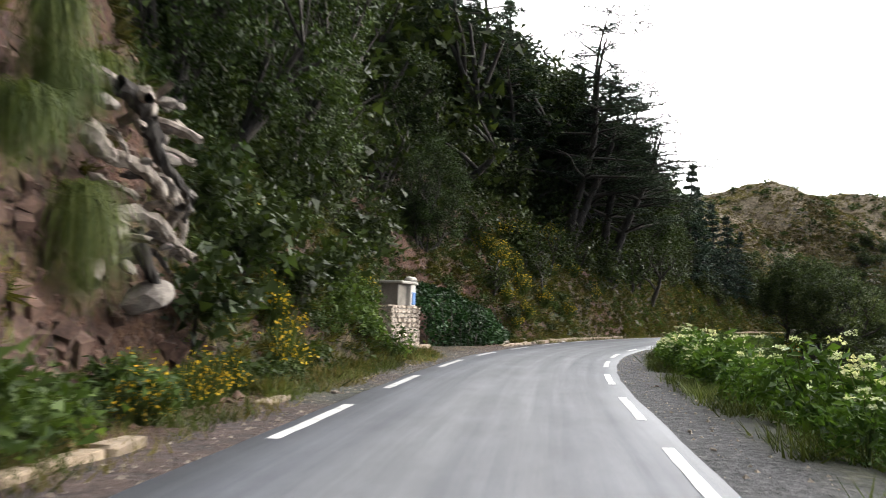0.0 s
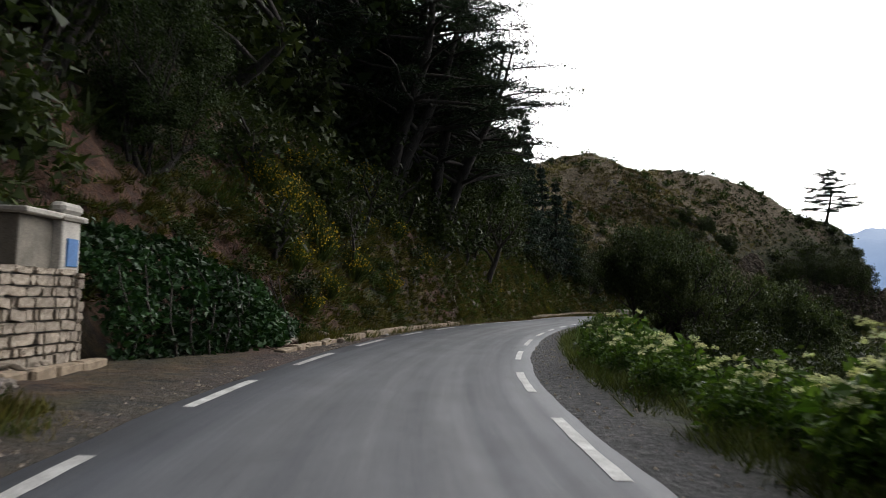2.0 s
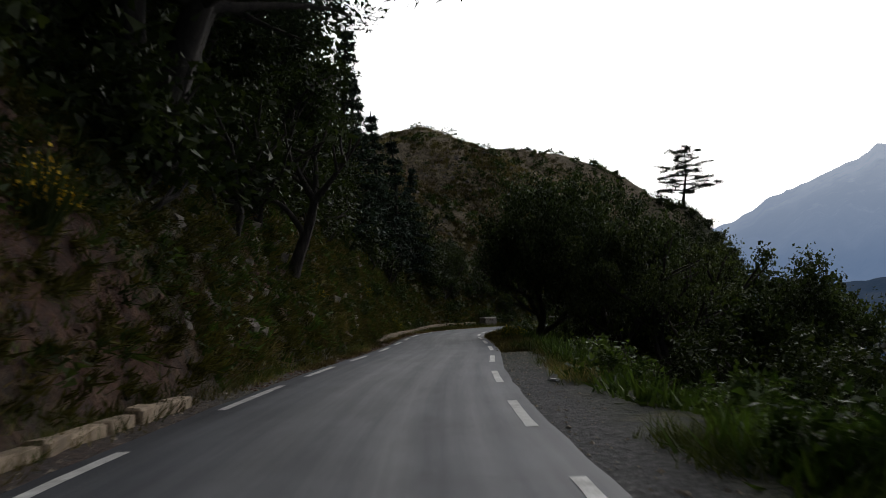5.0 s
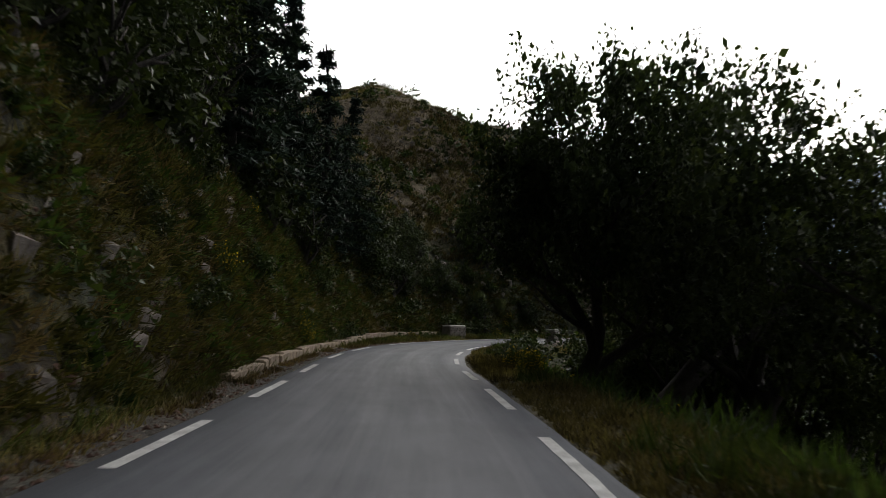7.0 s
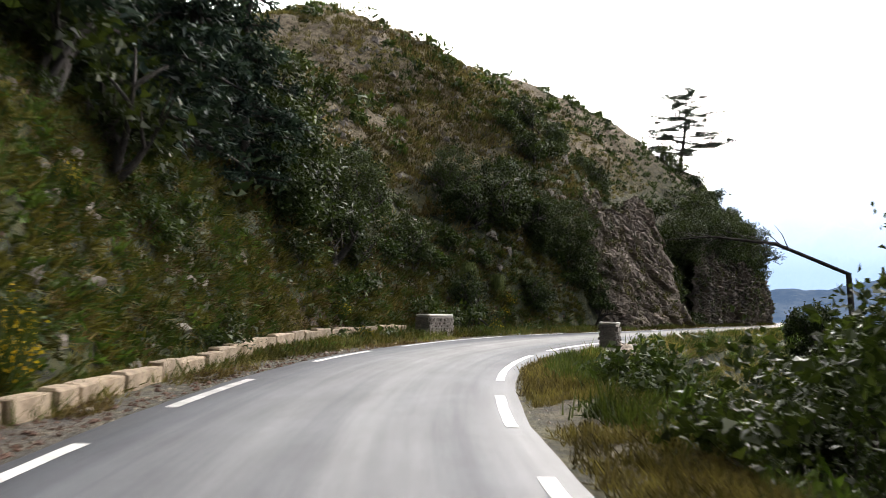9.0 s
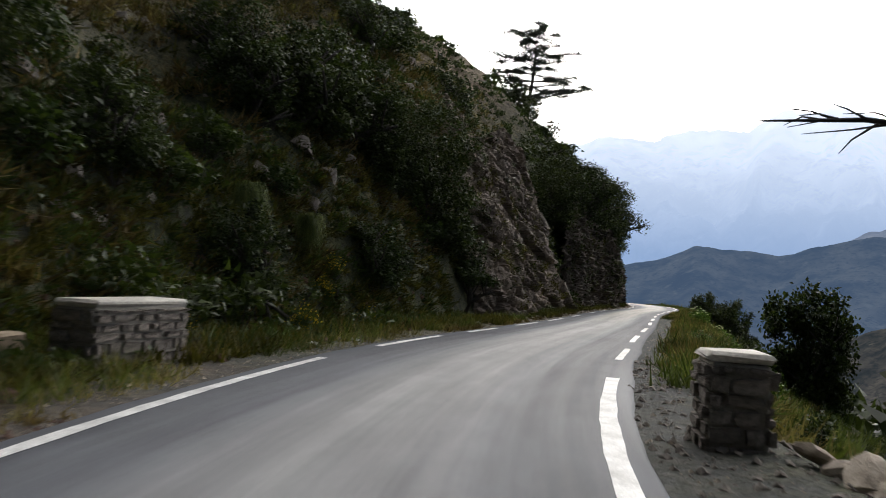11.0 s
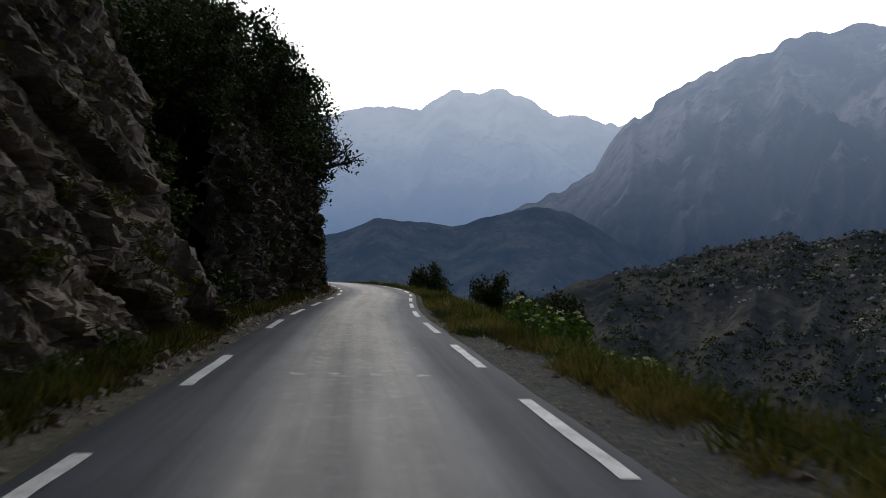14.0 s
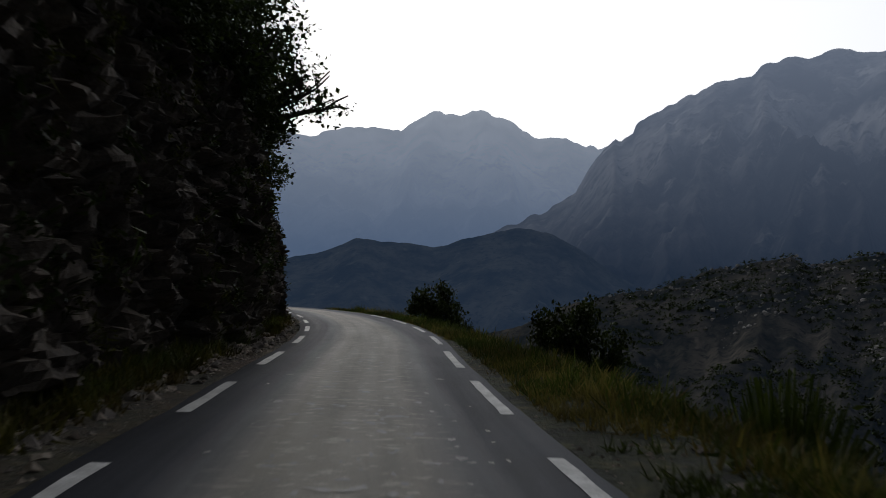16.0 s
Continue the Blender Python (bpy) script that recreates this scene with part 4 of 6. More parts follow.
def umbel_plant(seed, high, heads):
    """A tall leafy plant with flat cream flower heads on forked stalks."""
    r = np.random.default_rng(seed)
    stalk, lp, discs = [], [], []
    for k in range(heads):
        a, rad = r.uniform(0, 6.28), r.uniform(0.1, 0.5)
        top = np.array([np.cos(a) * rad, np.sin(a) * rad, high * r.uniform(0.7, 0.98)])
        stalk.append(tube([(0, 0, -0.1), tuple(top * (0.5, 0.5, 0.55)), tuple(top)], [0.016, 0.011, 0.006], 5))
        m = 34
        b, q = r.uniform(0, 6.28, m), 0.085 * np.sqrt(r.random(m)) * r.uniform(0.6, 1.25)
        dp = top + np.stack([np.cos(b) * q, np.sin(b) * q, 0.03 - 3.0 * q * q + r.normal(0, 0.012, m)], 1)
        discs.append(mesh_of("flower_head", *leaves(dp, 0.04, r, 0.9, 0.5), [M_WHITE]))
    n = 640
    a, rad, h = r.uniform(0, 6.28, n), 0.62 * np.sqrt(r.random(n)), high * 0.98 * r.random(n) ** 0.65
    p = np.stack([np.cos(a) * rad, np.sin(a) * rad, h * (1 - 0.35 * rad / 0.62)], 1)
    lv, lf = leaves(p, 0.15, r, 0.55, 0.35)
    return mesh_of("stalks", *joined(stalk), [M_BROOM]), mesh_of("foliage", lv, lf, [M_UMBEL]), discs


KINDS = {}


def plant(kind, name, label, category, group, loc, turn=0.0, size=1.0, tall=1.0, tilt=(0, 0), lean=(0, 0)):
    """A plant of a kind that has been built: a thing with its parts, on shared meshes."""
    ob = thing(name, label, category, group)
    for pname, me in KINDS[kind]:
        p = part(pname, me, ob)
        if pname in ("blossom", "branchwork"):
            tagged(p, kind="stuff")
    ob.matrix_world = Matrix.Translation(loc) @ Euler((lean[0], lean[1], 0)).to_matrix().to_4x4() @ Matrix.LocRotScale(None, Euler((tilt[0], tilt[1], turn)), (size, size, size * tall))
    return ob


def add_kind(kind, names, meshes):
    KINDS[kind] = list(zip(names, meshes))


for k in range(3):
    add_kind(f"oak{k}", ("trunk", "crown"), oak_mesh(20 + k, 8.0, 6.5, 9000, 0.15, M_OAK, 0.35, knots=80))
    add_kind(f"talloak{k}", ("trunk", "crown"), oak_mesh(25 + k, 8.0, 7.0, 16000, 0.115, M_OAK_LIT, 0.0, 1 + k % 2, mid=0.76, knots=95))
    add_kind(f"oakfar{k}", ("trunk", "crown"), oak_mesh(40 + k, 7.0, 6.2, 1400, 0.36, M_OAK, 0.35, knots=70, depth=2))
    add_kind(f"bushoak{k}", ("trunk", "crown"), oak_mesh(45 + k, 6.5, 7.0, 1350, 0.36, M_OAK, 1.0, 2, 0.45, 70, 2))
    add_kind(f"cedar{k}", ("trunk", "crown"), cedar_mesh(60 + k, 12.0, 10.0, 10, 4, M_CEDAR, True, 8, 0.22, 1, 0.26, 0.8))
    add_kind(f"shrub{k}", ("branchwork", "foliage"), shrub_mesh(70 + k, 1.3, 1.8, 480, 0.11, M_SHRUB))
    add_kind(f"fresh{k}", ("branchwork", "foliage"), shrub_mesh(75 + k, 1.2, 1.8, 480, 0.1, M_FRESH))
    add_kind(f"darkshrub{k}", ("branchwork", "foliage"), shrub_mesh(80 + k, 1.4, 1.9, 440, 0.12, M_OAK))
    add_kind(f"broom{k}", ("branchwork", "blossom"), broom_mesh(90 + k, 1.2, 1.3, 320, 230))
for k in range(2):
    add_kind(f"denseoak{k}", ("trunk", "crown"), oak_mesh(33 + k, 7.0, 6.4, 9000, 0.13, M_OAK, 0.45, 1, 0.55, knots=80))
for k in range(3):
    add_kind(f"bankbush{k}", ("trunk", "crown"), oak_mesh(140 + k, 6.5, 7.0, 8000, 0.2, M_OAK, 1.0, 2, 0.45, 90, 2))
for k in range(3):
    add_kind(f"gnarloak{k}", ("trunk", "crown"), oak_mesh(150 + k, 7.4, 7.2, 11000, 0.115, M_OAK_LIT, 0.0, 1, mid=0.72, knots=75, gnarl=0.3, bare=0.46))
for k in range(2):
    add_kind(f"canopy{k}", ("trunk", "crown"), oak_mesh(130 + k, 9.0, 8.0, 9500, 0.17, M_OAK, 0.0, 1, mid=0.7, knots=110))
add_kind("roundoak", ("trunk", "crown"), oak_mesh(37, 7.0, 6.4, 15000, 0.2, M_OAK, 0.9, 1, 0.5, knots=90))
add_kind("lonecedar", ("trunk", "crown"), cedar_mesh(68, 9.0, 8.6, 11, 5, M_CEDAR, True, 9, 0.24, 1, 0.2, 1.5))
for k in range(2):
    add_kind(f"broad{k}", ("trunk", "crown"), oak_mesh(30 + k, 9.5, 6.5, 24000, 0.09, M_BROAD, 0.9, 2, knots=130))
    add_kind(f"fir{k}", ("trunk", "crown"), cedar_mesh(50 + k, 10.0, 5.5, 15, 5, M_FIR, False, 6, 0.05, 1, 0.25, 1.15))
    add_kind(f"darkcedar{k}", ("trunk", "crown"), cedar_mesh(55 + k, 13.0, 7.5, 12, 5, M_CEDAR, False, 6, 0.1, 1, 0.28, 0.9))
    add_kind(f"forkcedar{k}", ("trunk", "crown"), cedar_mesh(65 + k, 14.0, 15.0, 7, 4, M_CEDAR, True, 7, 0.27, 3, 0.19, 0.95, -0.6))
for k in range(3):
    st, fo, di = umbel_plant(100 + k, 1.25, 7)
    add_kind(f"umbel{k}", ["stalk", "foliage"] + ["flower_head"] * len(di), [st, fo, *di])

T = random.Random(11)
OAK = "dark green holm oak on the steep hillside"
LIGHT = "bushy light green tree leaning over the bank"
CEDAR = "old dark cedar with level tiers of boughs"
FIR = "blue-green conifer with drooping boughs"


def tree(kind, s, d, size=1.0, label=OAK, tall=1.0, sink=0.3, tilt=(0, 0), group="trees on the hillside", name="tree", up=None):
    at = put(s, d, sink)
    if up is not None:
        at.z = up
    return plant(kind, name, label, "tree", group, at, T.uniform(0, 6.28), size, tall, tilt)


# uphill trees along the road
for kind, s, d, size in [("oak0", -8, -8, 1.0), ("oakfar1", -2, -10, 1.1), ("oak2", 4, -11, 1.2), ("broad0", 15.0, -6.4, 0.92), ("broad1", 19.5, -6.8, 1.02), ("broad0", 24, -8, 0.9), ("broad1", 14, -11, 1.15), ("oak2", 21, -12, 1.2), ("oak0", 28.5, -10.5, 1.0),
                         ("broad1", 37.5, -7.6, 0.62), ("oak1", 42, -11, 0.8), ("oakfar2", 33, -12, 1.1), ("oakfar0", 46.5, -10, 0.8), ("oakfar1", 51, -8.6, 0.65), ("oakfar2", 55, -7.6, 0.6), ("oakfar0", 60, -6.8, 0.55), ("oakfar1", 65, -7.6, 0.75),
                         ("denseoak0", 72, -7.2, 1.0), ("denseoak1", 77.5, -7.2, 1.25), ("broad1", 81, -7.2, 0.8), ("denseoak1", 76.0, -7.0, 0.85), ("denseoak0", 80, -6.6, 0.85), ("denseoak1", 83.5, -6.0, 0.8), ("denseoak0", 84, -7.6, 1.2), ("broad1", 91, -8.0, 0.95), ("oakfar1", 97, -10, 0.6), ("oakfar2", 68, -13, 1.1), ("oakfar0", 78, -14, 1.05), ("oakfar1", 58, -13, 0.9), ("oakfar2", 49, -14, 1.0),
                         ("oak0", 88, -6.2, 0.7), ("oak1", 92.5, -11, 1.0), ("oakfar2", 99, -13, 1.0), ("oakfar0", 106, -12, 0.8), ("oakfar1", 104, -18, 0.8), ("denseoak1", 131.5, -6.4, 0.5), ("bankbush0", 133.5, -5.2, 0.42), ("denseoak0", 133.2, -5.6, 0.62), ("bankbush2", 127.5, -5.0, 0.3), ("bankbush1", 121.5, -5.6, 0.32), ("bankbush0", 135.2, -4.8, 0.3), ("denseoak0", 126.5, -9.2, 0.45), ("denseoak0", 116.5, -7.8, 0.5)]:
    tree(kind, s, d, size, LIGHT if "broad" in kind else OAK)
r = np.random.default_rng(19)
for k in range(42):
    s, d = r.uniform(-6, 106), -r.uniform(11, 34)
    tree(f"oakfar{k % 3}", s, d, r.uniform(0.85, 1.35))
for k in range(56):
    s = 40 + 66 * (k + r.random()) / 56
    d = -(5.2 + 9 * r.random() ** 1.3 + (1.6 if s > 104 else 0.0))
    tree(f"bushoak{k % 3}", s, d, r.uniform(0.26, 0.5), "low bushy evergreen oak in the undergrowth", group="undergrowth on the bank")
for k in range(30):
    tree(f"bushoak{k % 3}", r.uniform(2, 42), -r.uniform(7.5, 15), r.uniform(0.35, 0.62), "low bushy evergreen oak in the undergrowth", group="undergrowth on the bank")
for k, (s, d, size) in enumerate([(52, -5.6, 0.42), (55.5, -5.4, 0.45), (59.5, -4.9, 0.5), (61.5, -5.2, 0.55), (65.5, -5.0, 0.5), (68, -5.4, 0.5), (47, -6.6, 0.5), (73, -5.6, 0.4), (80, -5.8, 0.4), (95, -5.4, 0.42), (101, -5.6, 0.4)]):
    tree(f"bushoak{k % 3}", s, d, size, "dark bushy oak below the forked cedars", group="undergrowth on the bank")
for kind, s, d, size in [("darkcedar0", 26, -17, 1.15), ("darkcedar1", 33, -19, 1.2), ("darkcedar0", 39.5, -16, 1.05), ("darkcedar1", 20, -20, 1.3), ("darkcedar0", 12, -17, 1.2), ("cedar0", 46, -15, 1.15), ("cedar1", 43, -21, 1.25), ("cedar2", 51, -12.5, 1.1),
                         ("darkcedar1", 70, -17, 0.95), ("darkcedar0", 90, -17, 0.95), ("cedar2", 37, -25, 1.3), ("cedar0", 54, -20, 1.3), ("cedar1", 63, -16, 1.15), ("cedar2", 58, -16, 1.2), ("cedar0", 52, -8.5, 0.95)]:
    tree(kind, s, d, size, CEDAR, group="cedars on the slope", name="cedar_tree")
for kind, s, d, size, turn in [("forkcedar0", 62.0, -5.5, 1.1, 0.0), ("forkcedar1", 57.5, -6.6, 1.12, 0.1), ("forkcedar1", 61.5, -8.5, 1.15, 0.2), ("forkcedar0", 70.5, -8.0, 0.95, 0.5)]:
    plant(kind, "cedar_tree", "old forked cedar leaning out over the road", "tree", "cedars on the slope", put(s, d, 0.3), turn, size, 0.86)
for kind, s, d, size in [("fir0", 98, -6.3, 1.15), ("fir1", 102.2, -6.4, 1.1), ("fir0", 105, -6.4, 1.0), ("fir1", 108.2, -7.0, 0.85), ("fir0", 106.5, -7.6, 0.6), ("fir1", 95, -6.4, 1.3), ("fir0", 83, -11.5, 0.9), ("fir1", 89.5, -10, 1.15), ("fir0", 94, -9.0, 0.75), ("fir1", 99, -8.8, 0.55), ("fir0", 75, -13, 1.0), ("fir1", 66, -12, 0.8), ("fir0", 103, -13, 0.6), ("fir1", 86, -16, 1.0)]:
    tree(kind, s, d, size, FIR, group="conifers above the bend", name="fir_tree")
plant("lonecedar", "cedar_tree", "lone old cedar with flat layered boughs on the spur", "tree", "trees on the hillside", Vector((109.4, 148.6, ground_z(109.4, 148.6) - 0.3)), 1.0, 1.4, 0.82)
for k, (s, d, size) in enumerate([(58, -9.5, 1.1), (64, -8.6, 1.0), (68.5, -8.2, 1.05), (74, -8.8, 1.05)]):
    tree(f"canopy{k % 2}", s, d, size, "tall dark oak shading the bank", group="oaks above the bank")
for k, (s, d, size) in enumerate([(110, -6.6, 0.5), (112.5, -8.2, 0.6), (114, -10.5, 0.7), (108.5, -9, 0.7), (118.5, -9.5, 0.45), (128.5, -7.6, 0.5), (131, -8.8, 0.5)]):
    tree(f"bankbush{k % 3}", s, d, size, "dense dark evergreen bush on the bank of the bend", group="undergrowth on the bank")
# trees on the rock of the last spur
for kind, s, d, size, up in [("denseoak0", 178, -4.6, 0.9, 4.2), ("denseoak1", 184.5, -4.6, 0.75, 4.4), ("denseoak1", 172.5, -5.4, 1.0, 4.4), ("denseoak0", 166.5, -6.2, 0.95, 4.2), ("denseoak1", 160.5, -6.8, 0.85, 3.8), ("denseoak0", 157.5, -5.2, 0.7, 4.6), ("denseoak1", 162.5, -4.6, 0.75, 5.0), ("denseoak0", 167.5, -4.4, 0.75, 5.2), ("denseoak1", 172, -4.2, 0.7, 5.3), ("denseoak0", 176, -4.3, 0.75, 5.2), ("oakfar1", 188, -8, 0.7, 6.5), ("oak2", 155, -7.6, 0.55, 4.0), ("oak2", 176, -8.5, 0.85, 7.0), ("oak1", 169.5, -8.8, 0.85, 6.5), ("oak0", 181.5, -7.5, 0.75, 6.5)]:
    tree(kind, s, d, size, "dark evergreen tree on top of the rock face", up=up)

# downhill trees
DOWN = "broad dark holm oak growing below the road"
for kind, s, d, size in [("oak2", 75, 11, 1.05), ("oak0", 70, 13, 1.05),
                         ("oak1", 44, 15, 0.75), ("oak2", 52, 13, 0.7), ("oak0", 58, 15, 1.1), ("oak1", 63, 12, 0.8), ("oakfar2", 66, 18, 1.2), ("oakfar1", 73, 19, 1.3), ("oakfar2", 36, 20, 1.0), ("oakfar0", 28, 24, 1.1), ("oakfar1", 50, 22, 1.2), ("oakfar2", 60, 26, 1.2),
                         ("oakfar0", 70, 28, 1.3), ("oakfar0", 42, 32, 1.2), ("oakfar1", 106, 20, 1.1), ("oakfar2", 116, 20, 0.8), ("oakfar0", 20, 26, 1.1), ("oakfar1", 100, 24, 1.3), ("talloak2", 111.5, 10.5, 0.8), ("denseoak1", 98.5, 8.0, 1.0)]:
    tree(kind, s, d, size, DOWN, group="oaks below the road")
for kind, s, d, size, tall in [("talloak2", 92.5, 13.5, 1.15, 1.4), ("talloak0", 98, 10.4, 1.05, 1.3), ("talloak1", 86.5, 16, 1.25, 1.35), ("talloak0", 82.5, 15.5, 1.2, 1.35)]:
    tree(kind, s, d, size, DOWN, tall, group="oaks below the road")
tree("roundoak", 135.7, 6.7, 0.49, "round dark evergreen tree at the valley edge", 1.3)
for kind, s, d, size, tall, turn in [("gnarloak0", 87.1, 4.3, 0.7, 1.45, 38.0), ("gnarloak1", 87.2, 5.2, 0.95, 1.45, 34.9), ("gnarloak2", 85.6, 6.8, 1.0, 1.5, 34.2), ("gnarloak0", 91, 8.2, 0.95, 1.5, 39.2), ("gnarloak2", 95, 9.6, 0.85, 1.3, 37.8), ("gnarloak1", 83.2, 7.6, 0.85, 1.45, 33.4)]:
    plant(kind, "tree", "broad dark holm oak leaning over the road", "tree", "oaks below the road", put(s, d, 0.3), turn, size, tall, lean=(0.0, -0.03))
for kind, s, d, size in [("oak0", 90, 21, 1.0), ("oak2", 98, 21, 1.0), ("oak1", 105, 20, 1.1), ("oak0", 113, 15, 1.15), ("oak2", 120, 16, 1.1), ("oakfar1", 128, 15, 0.95), ("oakfar2", 137, 15, 0.9), ("oakfar0", 147, 15, 0.9)]:
    tree(kind, s, d, size, DOWN, group="oaks below the road")
for k in range(13):
    s = 104 + 32 * r.random() if k < 5 else 137 + 24 * r.random()
    d = -r.uniform(5.6, 8.4) if k < 5 else -r.uniform(8.5, 14)
    tree(f"bankbush{k % 3}", s, d, r.uniform(0.24, 0.4), "dark bushy evergreen on the open hillside", group="undergrowth on the bank")
VERGE = "small dark evergreen on the outer verge"
for kind, s, d, size, tall in [("roundoak", 183.7, 4.1, 0.17, 1.2), ("roundoak", 180.5, 4.6, 0.16, 0.9), ("roundoak", 176.2, 6.0, 0.42, 1.3), ("roundoak", 156.5, 5.2, 0.33, 1.2), ("roundoak", 172, 6.8, 0.27, 1.0), ("bushoak0", 124.5, 8.5, 0.4, 1.0)]:
    tree(kind, s, d, size, VERGE, tall, 0.15, group="small trees on the verge")
sd = road_sd(np.array([127.0]), np.array([137.2]))
tree("roundoak", float(sd[0][0]), float(sd[1][0]), 0.5, VERGE, 1.4, 0.15, group="small trees on the verge")
add_kind("greenbroom", ("branchwork",), broom_mesh(95, 1.3, 1.5, 700, 10)[:1])
plant("greenbroom", "broom_bush", "upright spindly green broom bush", "bush", "flowering broom", put(161.8, 4.9, 0.1), 0.4, 1.3, 1.1)


# ---- scrub ----
def scatter(n, s0, s1, d0, d1, kinds, size0, size1, name, label, group, seed, tall=1.0):
    r = np.random.default_rng(seed)
    s, d = r.uniform(s0, s1, n), r.uniform(d0, d1, n)
    x, y = on_road(s, d)
    z = height(x, y)
    for k in range(n):
        plant(kinds[r.integers(len(kinds))], name, label, "bush", group, Vector((x[k], y[k], z[k] - 0.1)), r.uniform(0, 6.28), r.uniform(size0, size1), tall * r.uniform(0.85, 1.15))


GREENS, DARKS = ["shrub0", "shrub1", "shrub2"], ["darkshrub0", "darkshrub1", "darkshrub2"]
FRESH = ["fresh0", "fresh1", "fresh2"]
BROOMS = ["broom0", "broom1", "broom2"]
SCRUB = "dense green shrub on the road bank"
scatter(10, -2, 7, -7, -4.6, GREENS, 0.5, 0.95, "bush", SCRUB, "shrubs on the bank", 1)
scatter(7, 2.2, 6.6, -4.6, -3.5, GREENS, 0.5, 0.8, "bush", SCRUB, "shrubs on the bank", 24)
scatter(8, 11.8, 17, -4.2, -3.3, GREENS, 0.35, 0.6, "bush", SCRUB, "shrubs on the bank", 25)
scatter(26, 11.5, 22, -6.6, -4.0, GREENS + DARKS, 0.7, 1.4, "bush", SCRUB, "shrubs on the bank", 2)
scatter(16, 34, 60, -6, -3.6, GREENS + DARKS, 0.4, 0.8, "bush", SCRUB, "shrubs on the bank", 3)
scatter(26, 60, 104, -6, -3.4, GREENS + DARKS, 0.35, 0.75, "bush", SCRUB, "shrubs on the bank", 4)
scatter(12, 36, 104, -12, -6, GREENS + DARKS + DARKS, 0.7, 1.3, "bush", SCRUB, "shrubs on the bank", 5)
scatter(34, 108, 136, -10, -4.6, GREENS + GREENS + DARKS, 0.5, 1.1, "bush", SCRUB, "shrubs on the bank", 6)
scatter(12, 141, 158, -3.5, -2.9, GREENS, 0.25, 0.45, "bush", "small green bush at the foot of the rock", "shrubs on the bank", 30)
scatter(24, 152.5, 161, -6.4, -3.7, DARKS, 0.6, 1.1, "bush", SCRUB, "shrubs on the bank", 26)
scatter(20, 156, 190, -7.0, -5.0, DARKS, 0.9, 1.7, "bush", "dark shrub hanging over the rock face", "shrubs above the rock", 27)
scatter(14, 146, 164, -8, -4.4, DARKS + GREENS, 0.6, 1.2, "bush", SCRUB, "shrubs on the bank", 7)
scatter(10, 132, 150, -13, -8, DARKS + GREENS, 0.8, 1.4, "bush", SCRUB, "shrubs on the bank", 8)
scatter(14, 148, 192, -14, -7, DARKS, 0.9, 1.8, "bush", "dark shrub above the rock face", "shrubs above the rock", 9)
scatter(4, 16, 34, -16, -8, DARKS, 1.0, 1.6, "bush", "dark undergrowth beneath the trees", "undergrowth", 10)
BLOOM = "broom bush with small yellow flowers"
scatter(30, 40, 57, -7.0, -3.9, BROOMS, 0.8, 1.25, "broom_bush", BLOOM, "flowering broom", 11)
scatter(6, 12, 24, -5, -3.6, BROOMS, 0.6, 0.9, "broom_bush", BLOOM, "flowering broom", 12)
scatter(8, 62, 100, -5.5, -3.3, BROOMS, 0.4, 0.7, "broom_bush", BLOOM, "flowering broom", 13)
scatter(8, 76, 92, 3.6, 6, BROOMS, 0.7, 1.1, "broom_bush", BLOOM, "flowering broom", 14)
scatter(6, 40, 62, 4.6, 6.5, BROOMS, 0.8, 1.1, "broom_bush", BLOOM, "flowering broom", 15)
scatter(10, 110, 128, -5.6, -3.9, BROOMS, 0.3, 0.6, "broom_bush", BLOOM, "flowering broom", 16)
scatter(9, 93, 100, 3.5, 5.0, ["fresh0", "shrub1", "darkshrub2"], 0.65, 0.95, "bush", "dense green bush on the inside of the bend", "bushes on the downhill verge", 28)
scatter(4, 86.5, 91.5, 3.2, 3.9, BROOMS, 0.45, 0.6, "broom_bush", BLOOM, "flowering broom", 29)
HEDGE = "low green bush on the downhill verge"
scatter(60, 33, 66, 3.9, 7.0, FRESH, 0.45, 0.85, "verge_bush", HEDGE, "bushes on the downhill verge", 17)
scatter(20, 64, 78, 4.0, 8, FRESH + GREENS, 0.45, 0.9, "verge_bush", HEDGE, "bushes on the downhill verge", 18)
scatter(14, 92, 103, 3.4, 5.4, FRESH + GREENS, 0.4, 0.7, "verge_bush", HEDGE, "bushes on the downhill verge", 19)
scatter(18, 104, 150, 5, 14, GREENS + DARKS, 0.5, 1.1, "slope_bush", "scrubby bush on the falling slope", "bushes on the downhill verge", 20)
scatter(14, 119, 132, 3.4, 5.0, FRESH, 0.25, 0.5, "verge_bush", HEDGE, "bushes on the downhill verge", 21)
scatter(12, 150, 192, 4.6, 9, DARKS + GREENS, 0.4, 0.9, "slope_bush", "scrubby bush on the falling slope", "bushes on the downhill verge", 22)
scatter(8, 5, 60, 7, 18, DARKS + GREENS, 0.8, 1.6, "slope_bush", "scrubby bush on the falling slope", "bushes on the downhill verge", 23)

scatter(16, 5.5, 10.5, -4.3, -3.2, FRESH + GREENS, 0.4, 0.75, "bush", SCRUB, "shrubs on the bank", 37)
scatter(9, 17.5, 21.8, -4.5, -3.5, FRESH, 0.5, 0.85, "bush", SCRUB, "shrubs on the bank", 39)
scatter(5, 7.5, 12, -4.0, -3.3, BROOMS, 0.45, 0.7, "broom_bush", BLOOM, "flowering broom", 38)

# flowering plants in a thick row
r = np.random.default_rng(31)
